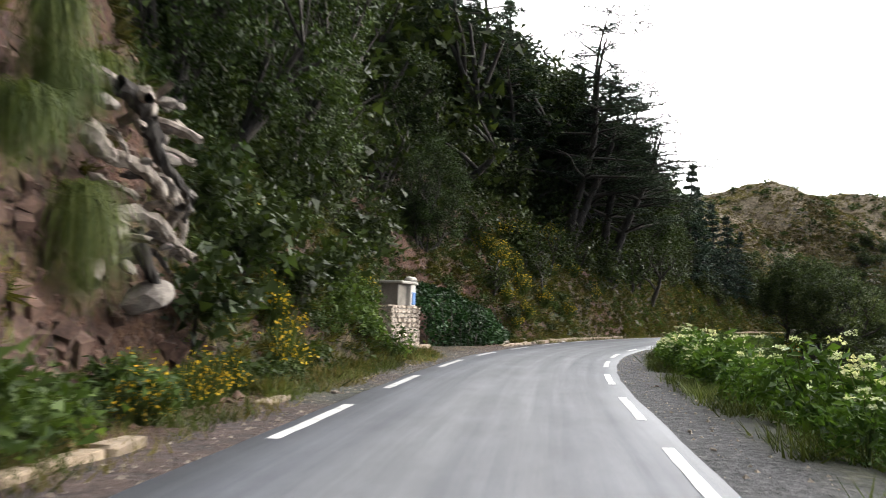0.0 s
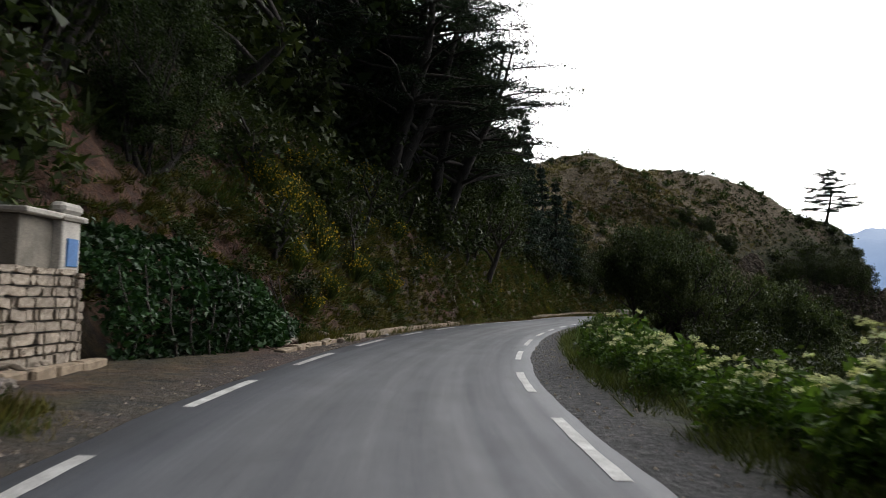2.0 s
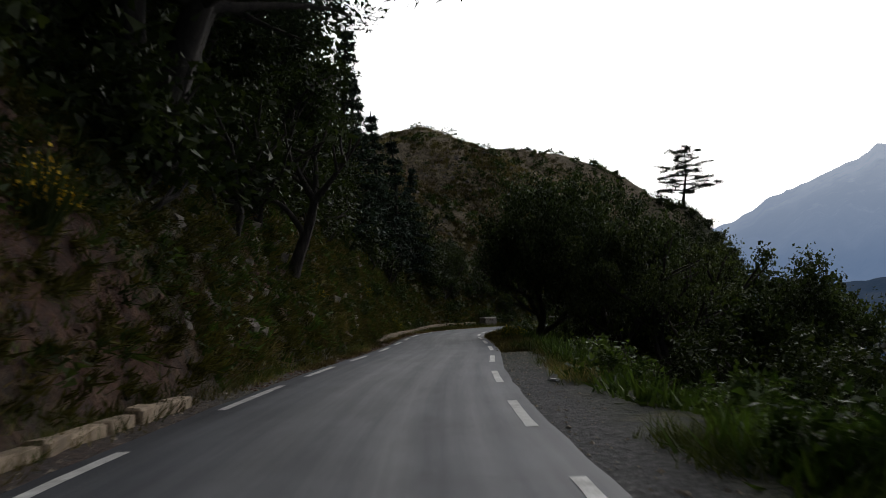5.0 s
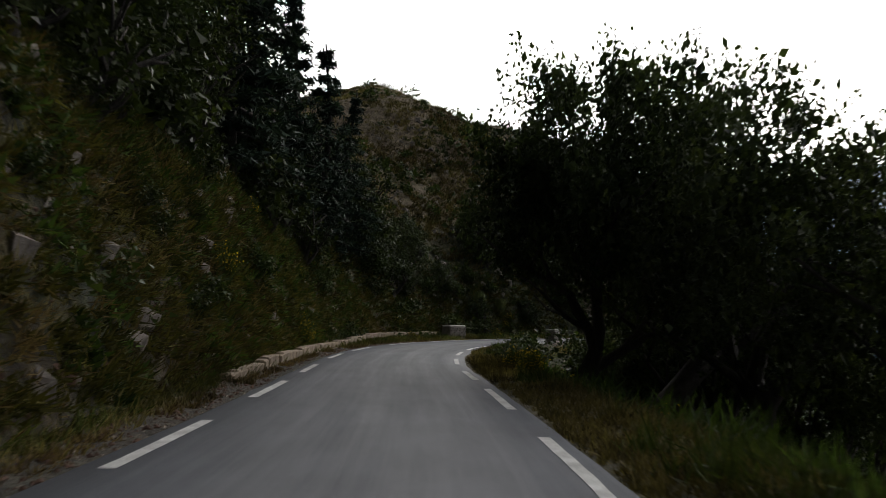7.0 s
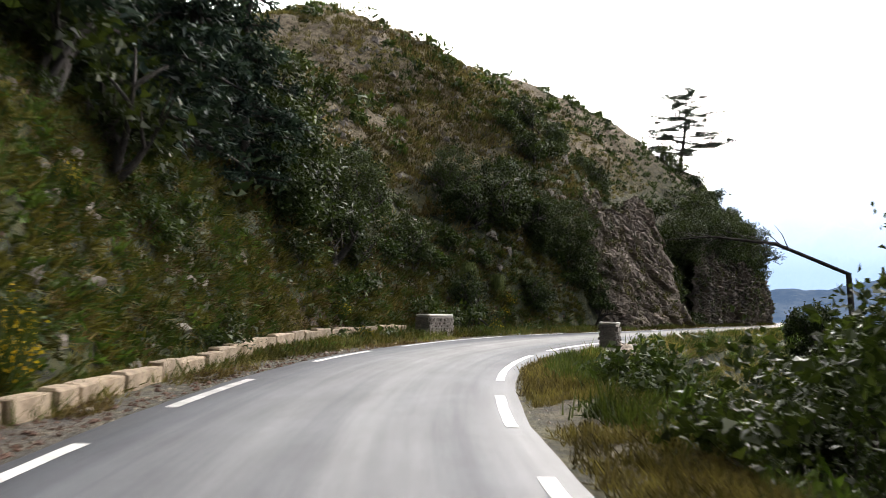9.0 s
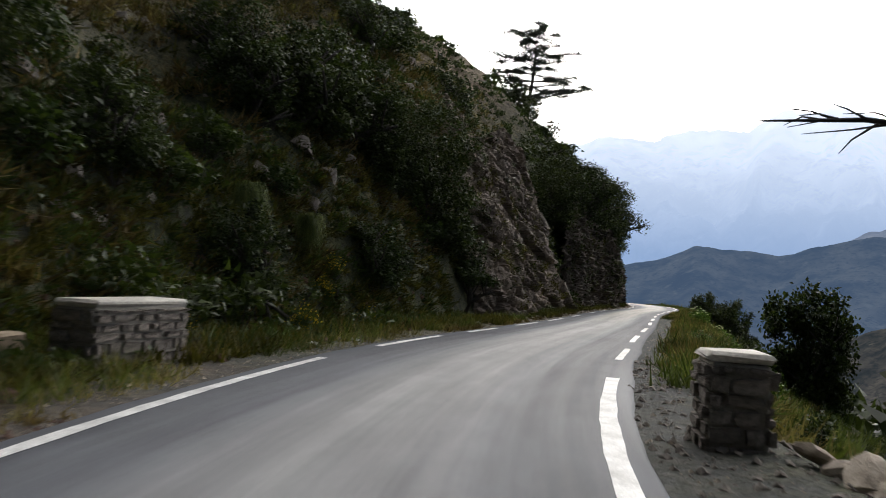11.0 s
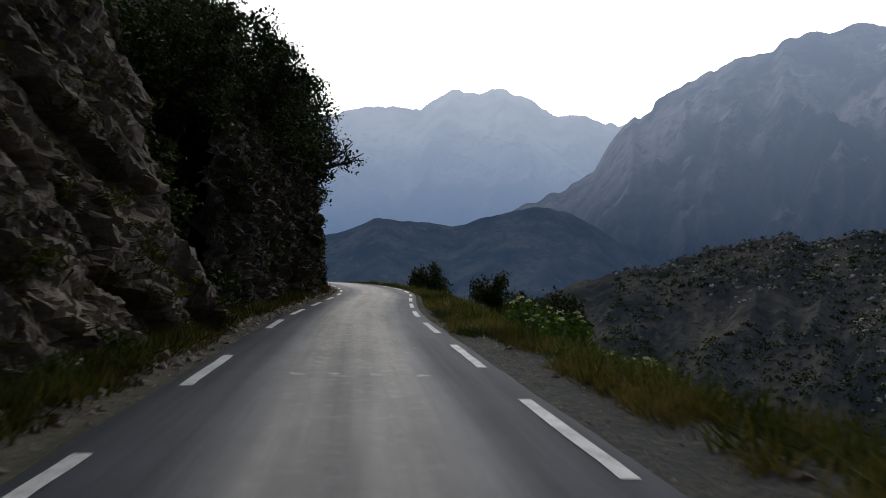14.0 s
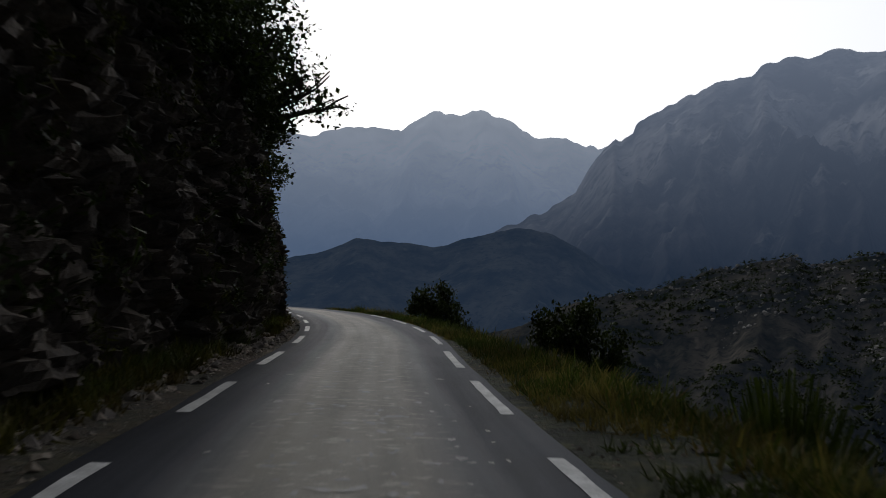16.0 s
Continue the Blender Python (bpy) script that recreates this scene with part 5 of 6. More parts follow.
for k in range(84):
    s, d = r.uniform(3, 35), 3.3 + 2.4 * r.random() ** 1.2
    plant(f"umbel{k % 3}", "flowering_plant", "tall green plant with flat cream flower heads", "plant", "flowering plants along the verge", put(s, d + 0.25, 0.05), r.uniform(0, 6.28), r.uniform(0.85, 1.2) * (0.7 if d < 3.7 else 1.0))
for k in range(20):
    plant(f"umbel{k % 3}", "flowering_plant", "tall green plant with flat cream flower heads", "plant", "flowering plants along the verge", put(r.uniform(146.5, 154.5), r.uniform(3.7, 5.2), 0.05), r.uniform(0, 6.28), r.uniform(0.55, 0.8))


def far_scrub(name, label, x, y, z, size, mat, per, seed, leaf=0.55):
    """Many small clumps of scrub too small to tell apart, in one mesh, standing out from the slope."""
    r = np.random.default_rng(seed)
    n = len(x)
    nor = slope_normal(x, y) if np.max(np.hypot(x, y)) < 260 else np.tile((0.0, 0.0, 1.0), (n, 1))
    nor = nor + np.array([0, 0, 0.6])
    nor /= np.linalg.norm(nor, axis=1)[:, None]
    c = np.repeat(np.stack([x, y, z], 1) + nor * size[:, None] * 0.25, per, 0)
    sz = np.repeat(size, per)[:, None]
    d = r.normal(size=(n * per, 3))
    d /= np.linalg.norm(d, axis=1)[:, None]
    q = np.repeat(nor, per, 0)
    dot = (d * q).sum(1)[:, None]
    d = d + q * np.where(dot < 0, -1.8 * dot, 0)
    p = c + d * sz * r.uniform(0.35, 1.0, (n * per, 1)) * r.uniform(0.6, 1.3, (n, 1)).repeat(per, 0)
    v, f = leaves(p, 1.0, r, 0.6, 0.2, tri=True)
    v = (v.reshape(-1, 3, 3) - p[:, None]) * (sz * leaf)[:, None] + p[:, None]
    return tagged(new(name, mesh_of(name, v.reshape(-1, 3), f, [mat])), label, "scrub", kind="stuff")


def slope_points(n, s0, s1, d0, d1, seed):
    r = np.random.default_rng(seed)
    x, y = on_road(r.uniform(s0, s1, n), r.uniform(d0, d1, n))
    return x, y, height(x, y), r


x, y, z, r = slope_points(520, 104, 190, -48, -12, 41)
far_scrub("hill_scrub", "low round scrub dotted over the dry hillside", x, y, z, r.uniform(0.3, 1.05, 520) ** 1.3, M_SHRUB, 60, 42, 0.4)
def bank_cover(name, label, n, s0, s1, d0, d1, lo, hi, mat, per, seed, leaf, cut):
    x, y, z, r = slope_points(n, s0, s1, d0, d1, seed)
    s, d = road_sd(x, y)
    keep = (fractal(x, y, 5.0, 3, seed) > cut) & ~((s > 25) & (s < 37) & (d > -6.4)) & ~((s > 7) & (s < 12) & (d > -5.6)) & ~((s > 131) & (d > -5.2))
    far_scrub(name, label, x[keep], y[keep], z[keep], r.uniform(lo, hi, keep.sum()), mat, per, seed + 1, leaf)


bank_cover("bank_scrub", "tangled low green scrub covering the bank", 1700, -4, 150, -9.0, -3.4, 0.16, 0.45, M_SHRUB, 26, 149, 0.36, 0.4)
bank_cover("slope_scrub", "dark tangled scrub on the upper bank", 1100, -4, 112, -18, -6.0, 0.3, 0.85, M_OAK, 28, 152, 0.4, 0.36)
def tufts(name, label, n, s0, s1, d0, d1, long, wide, mat, per, seed, cut=0.36):
    """Tufts of coarse blades that stand out from the bank and arch over."""
    x, y, z, r = slope_points(n, s0, s1, d0, d1, seed)
    s, d = road_sd(x, y)
    keep = (fractal(x, y, 3.0, 3, seed) > cut) & ~((s > 25) & (s < 37) & (d > -6.2)) & ~((s > 7.5) & (s < 11.6) & (d > -5.2)) & ~((s > 137) & (s < 154) & (d < -3.7) & (d > -6))
    keep &= ~((s > 109.5) & (s < 117.5) & (d > 0) & (d < 3.7))
    x, y, z = x[keep], y[keep], z[keep]
    m = len(x) * per
    nor = np.repeat(slope_normal(x, y), per, 0)
    ln = np.repeat(long * r.uniform(0.45, 1.25, len(x)), per) * r.uniform(0.6, 1.2, m)
    way = nor * 0.7 + np.array([0, 0, 0.45]) + r.normal(0, 0.5, (m, 3))
    way /= np.linalg.norm(way, axis=1)[:, None]
    base = np.repeat(np.stack([x, y, z], 1), per, 0) + r.normal(0, long * 0.28, (m, 3)) * np.array([1, 1, 0.5])
    side = np.cross(way, r.normal(size=(m, 3)))
    side *= (wide / 2 / np.linalg.norm(side, axis=1))[:, None]
    tip = base + way * ln[:, None] - np.array([0, 0, 1]) * (ln * r.uniform(0.0, 0.35, m))[:, None]
    v = np.stack([base - side, base + side, tip], 1).reshape(-1, 3)
    tagged(new(name, mesh_of(name, v, np.arange(3 * m).reshape(-1, 3), [mat])), label, "grass", kind="stuff")


tufts("bank_tufts", "coarse yellow-green tufts covering the bank", 10500, -4, 133, -7.2, -3.05, 0.27, 0.046, M_MOSS, 30, 155, 0.22)
tufts("steep_tufts", "mossy tufts on the steep bank above the kerb", 2800, 60, 107, -5.6, -2.95, 0.2, 0.034, M_MOSS, 26, 186, 0.4)
tufts("steep_weeds", "broad green weeds on the steep bank above the kerb", 1900, 60, 107, -5.6, -2.95, 0.24, 0.075, M_FRESH, 16, 187, 0.46)
tufts("steep_straw", "dry brown grass on the steep bank above the kerb", 2600, 60, 108, -5.6, -2.95, 0.26, 0.022, M_STRAW, 18, 188, 0.44)
tufts("steep_gold", "golden dead grass on the steep bank above the kerb", 2400, 60, 108, -5.4, -2.95, 0.24, 0.026, M_DRY, 14, 189, 0.44)
tufts("verge_dry", "short dry grass on the brown outer verge", 2600, 72, 106, 2.15, 3.5, 0.15, 0.018, M_DRY, 14, 192, 0.4)
tufts("verge_brown", "brown dead weeds on the outer verge", 1800, 72, 106, 2.1, 3.7, 0.18, 0.02, M_STRAW, 14, 193, 0.42)
tufts("verge_fresh", "yellow-green grass on the outer verge", 900, 72, 106, 2.6, 3.9, 0.34, 0.03, M_GRASS, 20, 194, 0.48)
tufts("kerb_weeds", "dry weeds and leaves along the foot of the kerb", 1500, 62, 112, -2.75, -2.3, 0.1, 0.02, M_STRAW, 12, 190, 0.48)
tufts("kerb_growth", "green weeds growing over the kerb stones", 1300, 60, 110, -3.2, -2.78, 0.2, 0.03, M_MOSS, 18, 191, 0.4)
tufts("bank_straw", "dry brown stalks among the growth on the bank", 2400, -4, 133, -7.5, -3.05, 0.36, 0.03, M_STRAW, 12, 157, 0.48)
tufts("bank_green", "dark green leafy growth on the bank", 4800, 12, 133, -9.5, -3.3, 0.36, 0.05, M_SHRUB, 24, 158, 0.4)
tufts("slope_cover", "dark undergrowth on the upper slope", 3700, -4, 113, -17, -8, 0.7, 0.13, M_OAK, 16, 159, 0.34)
tufts("verge_tufts", "thick green and yellow grass on the outer slope", 3600, 104, 198, 2.75, 8.5, 0.4, 0.035, M_GRASS, 20, 161, 0.4)
tufts("verge_straw", "dry golden grass on the outer slope", 2600, 104, 198, 2.75, 7.0, 0.4, 0.03, M_DRY, 16, 162, 0.46)
tufts("hedge_cover", "low green growth on the downhill verge", 2600, 34, 104, 3.5, 8.0, 0.5, 0.06, M_FRESH, 20, 163, 0.38)
tufts("outer_cover", "green and brown growth on the slope below the oaks", 3000, 76, 112, 4.6, 17, 0.5, 0.07, M_MOSS, 18, 164, 0.36)
tufts("outer_straw", "dry stalks on the slope below the oaks", 1400, 76, 112, 4.2, 17, 0.45, 0.05, M_STRAW, 14, 165, 0.44)
tufts("edge_grass", "dry grass at the edge of the outer shoulder", 1500, 122, 152, 2.6, 3.4, 0.24, 0.022, M_DRY, 16, 166, 0.42)
tufts("kerbside_grass", "dry and green grass growing up to the asphalt", 1300, 150, 200, 2.1, 2.9, 0.2, 0.02, M_GRASS, 16, 176, 0.42)
tufts("kerbside_straw", "golden grass growing up to the asphalt", 1300, 150, 200, 2.05, 2.9, 0.2, 0.02, M_DRY, 14, 177, 0.44)
tufts("foot_leaves", "dark low weeds at the foot of the rock", 1100, 126, 196, -3.2, -2.2, 0.16, 0.025, M_STRAW, 16, 178, 0.44)
tufts("hill_grass", "dry grass on the open hillside", 5000, 108, 150, -24, -5, 0.45, 0.06, M_STRAW, 14, 167, 0.36)
tufts("hill_straw", "pale dry grass on the upper hillside", 9000, 104, 165, -46, -10.5, 0.42, 0.06, M_DRY, 14, 170, 0.3)
tufts("hill_green", "olive growth on the open hillside", 2200, 108, 150, -20, -4, 0.42, 0.06, M_MOSS, 16, 168, 0.42)
tufts("rock_foot", "green growth along the foot of the rock", 2000, 131, 192, -3.6, -2.4, 0.28, 0.035, M_MOSS, 16, 169, 0.42)
tufts("spur_cover", "sparse dry growth on the spur", 2200, 134, 205, -22, -7, 0.5, 0.09, M_SHRUB, 14, 160, 0.4)
x, y, z, r = slope_points(260, -10, 100, -60, -16, 43)
far_scrub("wood_scrub", "dark undergrowth under the trees of the slope", x, y, z, r.uniform(0.8, 2.0, 260), M_OAK, 60, 44, 0.42)
x, y, z, r = slope_points(1200, 0, 195, 9, 110, 45)
far_scrub("valley_scrub", "dark scrub on the slope falling to the valley", x, y, z, r.uniform(0.6, 2.0, 1200), M_OAK, 34, 46)
X, Y, Z = SLOPE
r = np.random.default_rng(47)
i, j = r.integers(116, 485, 9500), r.integers(4, 46, 9500)
keep = fractal(X[i, j], Y[i, j], 60.0, 3, 21) > 0.36
far_scrub("far_scrub", "dark scrub across the gully", X[i, j][keep], Y[i, j][keep], Z[i, j][keep], r.uniform(0.5, 1.9, keep.sum()), M_OAK, 16, 48, 0.5)

def stones(name, label, at, nor, small, big, mat, seed):
    """Rough little stones in one mesh, each on its place and normal."""
    r = np.random.default_rng(seed)
    n = len(at)
    base = np.array([(1, 0, 0), (-0.5, 0.9, 0), (-0.5, -0.9, 0), (0.1, 0, 0.8), (0.5, 0.6, 0.4), (-0.6, 0.1, 0.45), (0.4, -0.6, 0.4)])
    tri = np.array([(0, 4, 3), (4, 1, 3), (1, 5, 3), (5, 2, 3), (2, 6, 3), (6, 0, 3), (0, 1, 4), (1, 2, 5), (2, 0, 6)])
    v = base[None] * r.uniform(0.6, 1.4, (n, 7, 3)) * (small + (big - small) * r.random(n) ** 3)[:, None, None]
    ax = np.cross(nor, r.normal(size=(n, 3)))
    ax /= np.linalg.norm(ax, axis=1)[:, None]
    ay = np.cross(nor, ax)
    v = v[..., :1] * ax[:, None] + v[..., 1:2] * ay[:, None] + v[..., 2:] * nor[:, None] + at[:, None]
    f = (7 * np.arange(n)[:, None, None] + tri).reshape(-1, 3)
    tagged(new(name, mesh_of(name, v.reshape(-1, 3), f, [mat])), label, "stones", kind="stuff")


i, j = r.integers(116, 485, 15000), r.integers(4, 46, 15000)
keep = fractal(X[i, j], Y[i, j], 45.0, 3, 25) > 0.5
p = np.stack([X[i, j][keep], Y[i, j][keep], Z[i, j][keep]], 1) + r.normal(0, 1.6, (keep.sum(), 3)) * np.array([1, 1, 0.1])
stones("far_rocks", "pale limestone outcrops across the gully", p, np.tile((-0.5, 0.2, 0.8), (len(p), 1)) / 0.96, 0.15, 1.15, M_OUTCROP, 49)


# ---- grass ----
def grass(name, label, n, s0, s1, dfun, mat, high, seed, per=8, lean=0.5):
    r = np.random.default_rng(seed)
    s = r.uniform(s0, s1, n)
    d = dfun(s, r.random(n), r)
    keep = vnoise(s, d, 1.6, seed) > 0.36
    keep &= ~((s > 24.5) & (s < 39) & (d < 0)) & ~((s > 107) & (s < 120) & (d > 0) & (d < 4.2))
    s, d = s[keep], d[keep]
    x, y = on_road(s, d)
    z = height(x, y)
    m = len(s)
    tall = np.repeat(high * r.uniform(0.4, 1.25, m), per)
    b = np.repeat(np.stack([x, y, z - 0.02], 1), per, 0) + r.normal(0, 0.07, (m * per, 3)) * np.array([1, 1, 0])
    tip = b + np.stack([r.normal(0, lean, m * per), r.normal(0, lean, m * per), r.uniform(0.6, 1.1, m * per)], 1) * tall[:, None]
    w = np.stack([r.normal(size=m * per), r.normal(size=m * per), np.zeros(m * per)], 1) * 0.0065
    v = np.stack([b - w, b + w, tip], 1).reshape(-1, 3)
    f = np.arange(3 * m * per).reshape(-1, 3)
    return tagged(new(name, mesh_of(name, v, f, [mat])), label, "grass", kind="stuff")


up = lambda a, b: (lambda s, q, r: -np.maximum(half_width(s) + 0.45, 2.5) - a - (b - a) * q**1.4)
down = lambda a, b: (lambda s, q, r: np.maximum(half_width(s) + 0.5, 2.5) + a + (b - a) * q**1.3)
grass("bank_grass", "green and yellow grass on the uphill bank", 9000, -4, 132, up(0.2, 3.8), M_GRASS, 0.3, 51)
grass("bank_dry_grass", "dry straw-coloured grass on the uphill bank", 4600, -4, 132, up(0.0, 3.2), M_DRY, 0.24, 52)
grass("rock_foot_grass", "green grass along the foot of the rock", 3600, 128, 192, up(0.1, 1.3), M_GRASS, 0.3, 54)
grass("verge_grass", "green grass along the downhill verge", 4500, 60, 196, down(0.5, 3.8), M_GRASS, 0.3, 55)
grass("verge_dry_grass", "tall dry golden grass along the downhill verge", 7000, 60, 196, down(0.6, 3.0), M_DRY, 0.28, 56)
grass("hedge_grass", "grass at the foot of the flowering plants", 2400, 0, 60, down(0.5, 1.5), M_GRASS, 0.3, 57)


# ---- rock faces ----
def facets(p, seed, tilt):
    """Broken blocks: each jittered cell is a flat facet of its own height and tilt; also how near its edge lies."""
    base = np.floor(p).astype(int)
    best, second, out = np.full(len(p), 9.0), np.full(len(p), 9.0), np.zeros(len(p))
    for off in np.ndindex(3, 3, 3):
        c = base + np.array(off) - 1
        h = (c[:, 0] * 73856093) ^ (c[:, 1] * 19349663) ^ (c[:, 2] * 83492791) ^ (seed * 2654435)
        q = [((h >> k) & 1023) / 1023.0 for k in (0, 7, 13, 4, 9, 16)]
        away = p - c - np.stack(q[:3], 1)
        dist = np.linalg.norm(away, axis=1)
        plane = q[3] + tilt * ((q[4] - 0.5) * away[:, 0] + (q[5] - 0.5) * away[:, 1])
        near = dist < best
        second = np.where(near, best, np.minimum(second, dist))
        out = np.where(near, plane, out)
        best = np.minimum(best, dist)
    return out, second - best


def rock_face(name, label, s0, s1, edge, high, slope, seed, dip, step=0.08, rows=120, belly=0.0, amps=(0.95, 0.42, 0.19), mat=None):
    """A cut face of broken, slanting slabs beside the road. Returns its grid of places and outward normals."""
    ss = np.arange(s0, s1, step)
    hs = np.linspace(-0.25 / high, 1, rows)
    S, Hh = np.meshgrid(ss, hs, indexing="ij")
    ends = np.clip(np.minimum(S - s0, s1 - S) / 3.0, 0, 1) ** 0.7
    H = Hh * high * (0.75 + 0.5 * fractal(S, S * 0, 5.0, 3, seed)) * (0.35 + 0.65 * ends)
    fold = 1.6 * (fractal(S, H, 6.0, 2, seed + 3) - 0.5)
    along, up_ = S * math.cos(dip) + H * math.sin(dip), -S * math.sin(dip) + H * math.cos(dip) + fold
    wx, wy = fractal(S, H, 0.9, 3, seed + 5) - 0.5, fractal(S, H, 0.9, 3, seed + 6) - 0.5
    flat = lambda a, b, w: np.stack([along.ravel() * a + wx.ravel() * w, up_.ravel() * b + wy.ravel() * w, 0 * wx.ravel() + 0.5], 1)
    f1, e1 = facets(flat(0.36, 0.75, 0.5), seed, 1.1)
    f2, e2 = facets(flat(0.9, 2.3, 0.7), seed + 1, 1.3)
    f3, e3 = facets(flat(2.2, 6.0, 1.0), seed + 2, 1.5)
    out = amps[0] * f1 + amps[1] * f2 + amps[2] * f3 - 0.22 * np.clip(0.1 - e1, 0, 1) / 0.1 - 0.2 * np.clip(0.12 - e2, 0, 1) / 0.12 - 0.08 * np.clip(0.12 - e3, 0, 1) / 0.12
    out = out.reshape(S.shape) - 0.45 + 1.7 * (fractal(S, H, 4.5, 3, seed + 7) - 0.5) - 1.4 * (1 - ends)
    d = -(edge + np.maximum(H, 0) / slope - belly * np.sin(np.clip(H / high, 0, 1) * np.pi) - 0.72 * out)
    x, y = on_road(S, d)
    z = H + 0.14 * (f3.reshape(S.shape) - 0.5)
    n = len(hs)
    i, j = np.meshgrid(np.arange(len(ss) - 1), np.arange(n - 1), indexing="ij")
    f = np.stack([i * n + j, i * n + j + 1, (i + 1) * n + j + 1, (i + 1) * n + j], -1).reshape(-1, 4)
    me = mesh_of(name, np.stack([x.ravel(), y.ravel(), z.ravel()], 1), f, [mat or M_ROCK])
    tagged(new(name, me), label, "rock face", kind="structure")
    grid = np.stack([x, y, z], -1)
    nor = np.cross(np.gradient(grid, axis=1), np.gradient(grid, axis=0))
    nor /= np.linalg.norm(nor, axis=-1)[..., None] + 1e-9
    return grid, nor


def rock_growth(name, label, face, n, per, long, wide, mat, seed, cut, low=0.0):
    """Tufts that have taken root on the ledges and in the cracks of a rock face."""
    grid, nor = face
    r = np.random.default_rng(seed)
    i, j = r.integers(2, grid.shape[0] - 2, n), r.integers(2, grid.shape[1] - 1, n)
    p, q = grid[i, j], nor[i, j]
    keep = (fractal(i * 0.1, p[:, 2], 1.6, 3, seed) + 0.22 * q[:, 2] > cut) & (p[:, 2] > low)
    p, q = p[keep], q[keep]
    m = len(p) * per
    ln = np.repeat(long * r.uniform(0.4, 1.2, len(p)), per) * r.uniform(0.6, 1.2, m)
    way = np.repeat(q, per, 0) * 0.7 + np.array([0, 0, 0.35]) + r.normal(0, 0.55, (m, 3))
    way /= np.linalg.norm(way, axis=1)[:, None]
    base = np.repeat(p, per, 0) + r.normal(0, long * 0.3, (m, 3)) * np.array([1, 1, 0.6])
    side = np.cross(way, r.normal(size=(m, 3)))
    side *= (wide / 2 / np.linalg.norm(side, axis=1))[:, None]
    tip = base + way * ln[:, None] - np.array([0, 0, 1]) * (ln * r.uniform(0.1, 0.6, m))[:, None]
    v = np.stack([base - side, base + side, tip], 1).reshape(-1, 3)
    tagged(new(name, mesh_of(name, v, np.arange(3 * m).reshape(-1, 3), [mat])), label, "grass", kind="stuff")


FACE = rock_face("rock_face", "jagged grey-brown rock cutting with slanting layers", 135.5, 154.5, 3.3, 8.8, 2.5, 61, -0.5)
# same hill as the cutting, coloured darker to stand for its shade
BEND = rock_face("rock_face", "broken rock wall overhanging the road bend, coloured dark for shade", 156.5, 204, 3.05, 6.0, 6.0, 64, -0.3, 0.1, 90, 0.35, (0.5, 0.6, 0.36), M_ROCK_SHADED)
rock_growth("ledge_growth", "olive tufts rooted on the ledges of the rock cutting", FACE, 2300, 26, 0.3, 0.035, M_MOSS, 181, 0.56)
rock_growth("ledge_leaves", "dark leafy growth hanging in cracks of the rock cutting", FACE, 1500, 24, 0.34, 0.06, M_OAK, 182, 0.6, 1.0)
rock_growth("bend_growth", "sparse tufts on the broken rock wall", BEND, 2600, 22, 0.26, 0.04, M_MOSS, 183, 0.58)
rock_growth("bend_leaves", "dark leafy growth in cracks of the rock wall", BEND, 2000, 24, 0.36, 0.06, M_OAK, 184, 0.58, 0.8)


def rock_mesh(seed, flat=0.7):
    bm = bmesh.new()
    bmesh.ops.create_icosphere(bm, subdivisions=2, radius=0.5)
    r = random.Random(seed)
    cuts = [(Vector((r.gauss(0, 1), r.gauss(0, 1), r.gauss(0, 1))).normalized(), r.uniform(0.25, 0.42)) for _ in range(9)]
    for v in bm.verts:
        for n, k in cuts:
            over = v.co.dot(n) - k
            if over > 0:
                v.co -= n * over
        v.co.z *= flat
    return from_bm("rock", bm, M_STONE)


ROCKS = [rock_mesh(200 + k) for k in range(5)]


def rock(s, d, size, label="loose pale stone on the verge", group="loose stones", lift=0.0, name="stone", mat=None):
    ob = tagged(new(name, ROCKS[T.randrange(5)]), label, "stone", group)
    at = put(s, d)
    ob.matrix_world = Matrix.LocRotScale(at + Vector((0, 0, size * 0.2 + lift)), Euler((T.uniform(-0.4, 0.4), T.uniform(-0.4, 0.4), T.uniform(0, 6.28))), (size * T.uniform(0.8, 1.5), size, size * T.uniform(0.6, 0.9)))
    return ob


for k in range(16):
    rock(T.uniform(35.5, 40), -T.uniform(2.7, 3.6), T.uniform(0.12, 0.4), "fallen stone rubble beside the ivy", "fallen stones")
for k in range(60):
    rock(T.uniform(130, 190), -T.uniform(2.3, 3.2), T.uniform(0.06, 0.22), "rock fragment at the foot of the cutting", "rock fragments")
for k in range(26):
    rock(T.uniform(0, 110), -T.uniform(2.4, 3.0), T.uniform(0.05, 0.14))
for k in range(26):
    rock(T.uniform(5, 60), T.uniform(2.3, 3.1), T.uniform(0.03, 0.08), "small stone on the gravel shoulder", "shoulder stones")
for k in range(14):
    rock(T.uniform(26, 29.5), -T.uniform(4.6, 6.0), T.uniform(0.15, 0.4), "tumbled stone beside the masonry", "tumbled stones", 0.1)


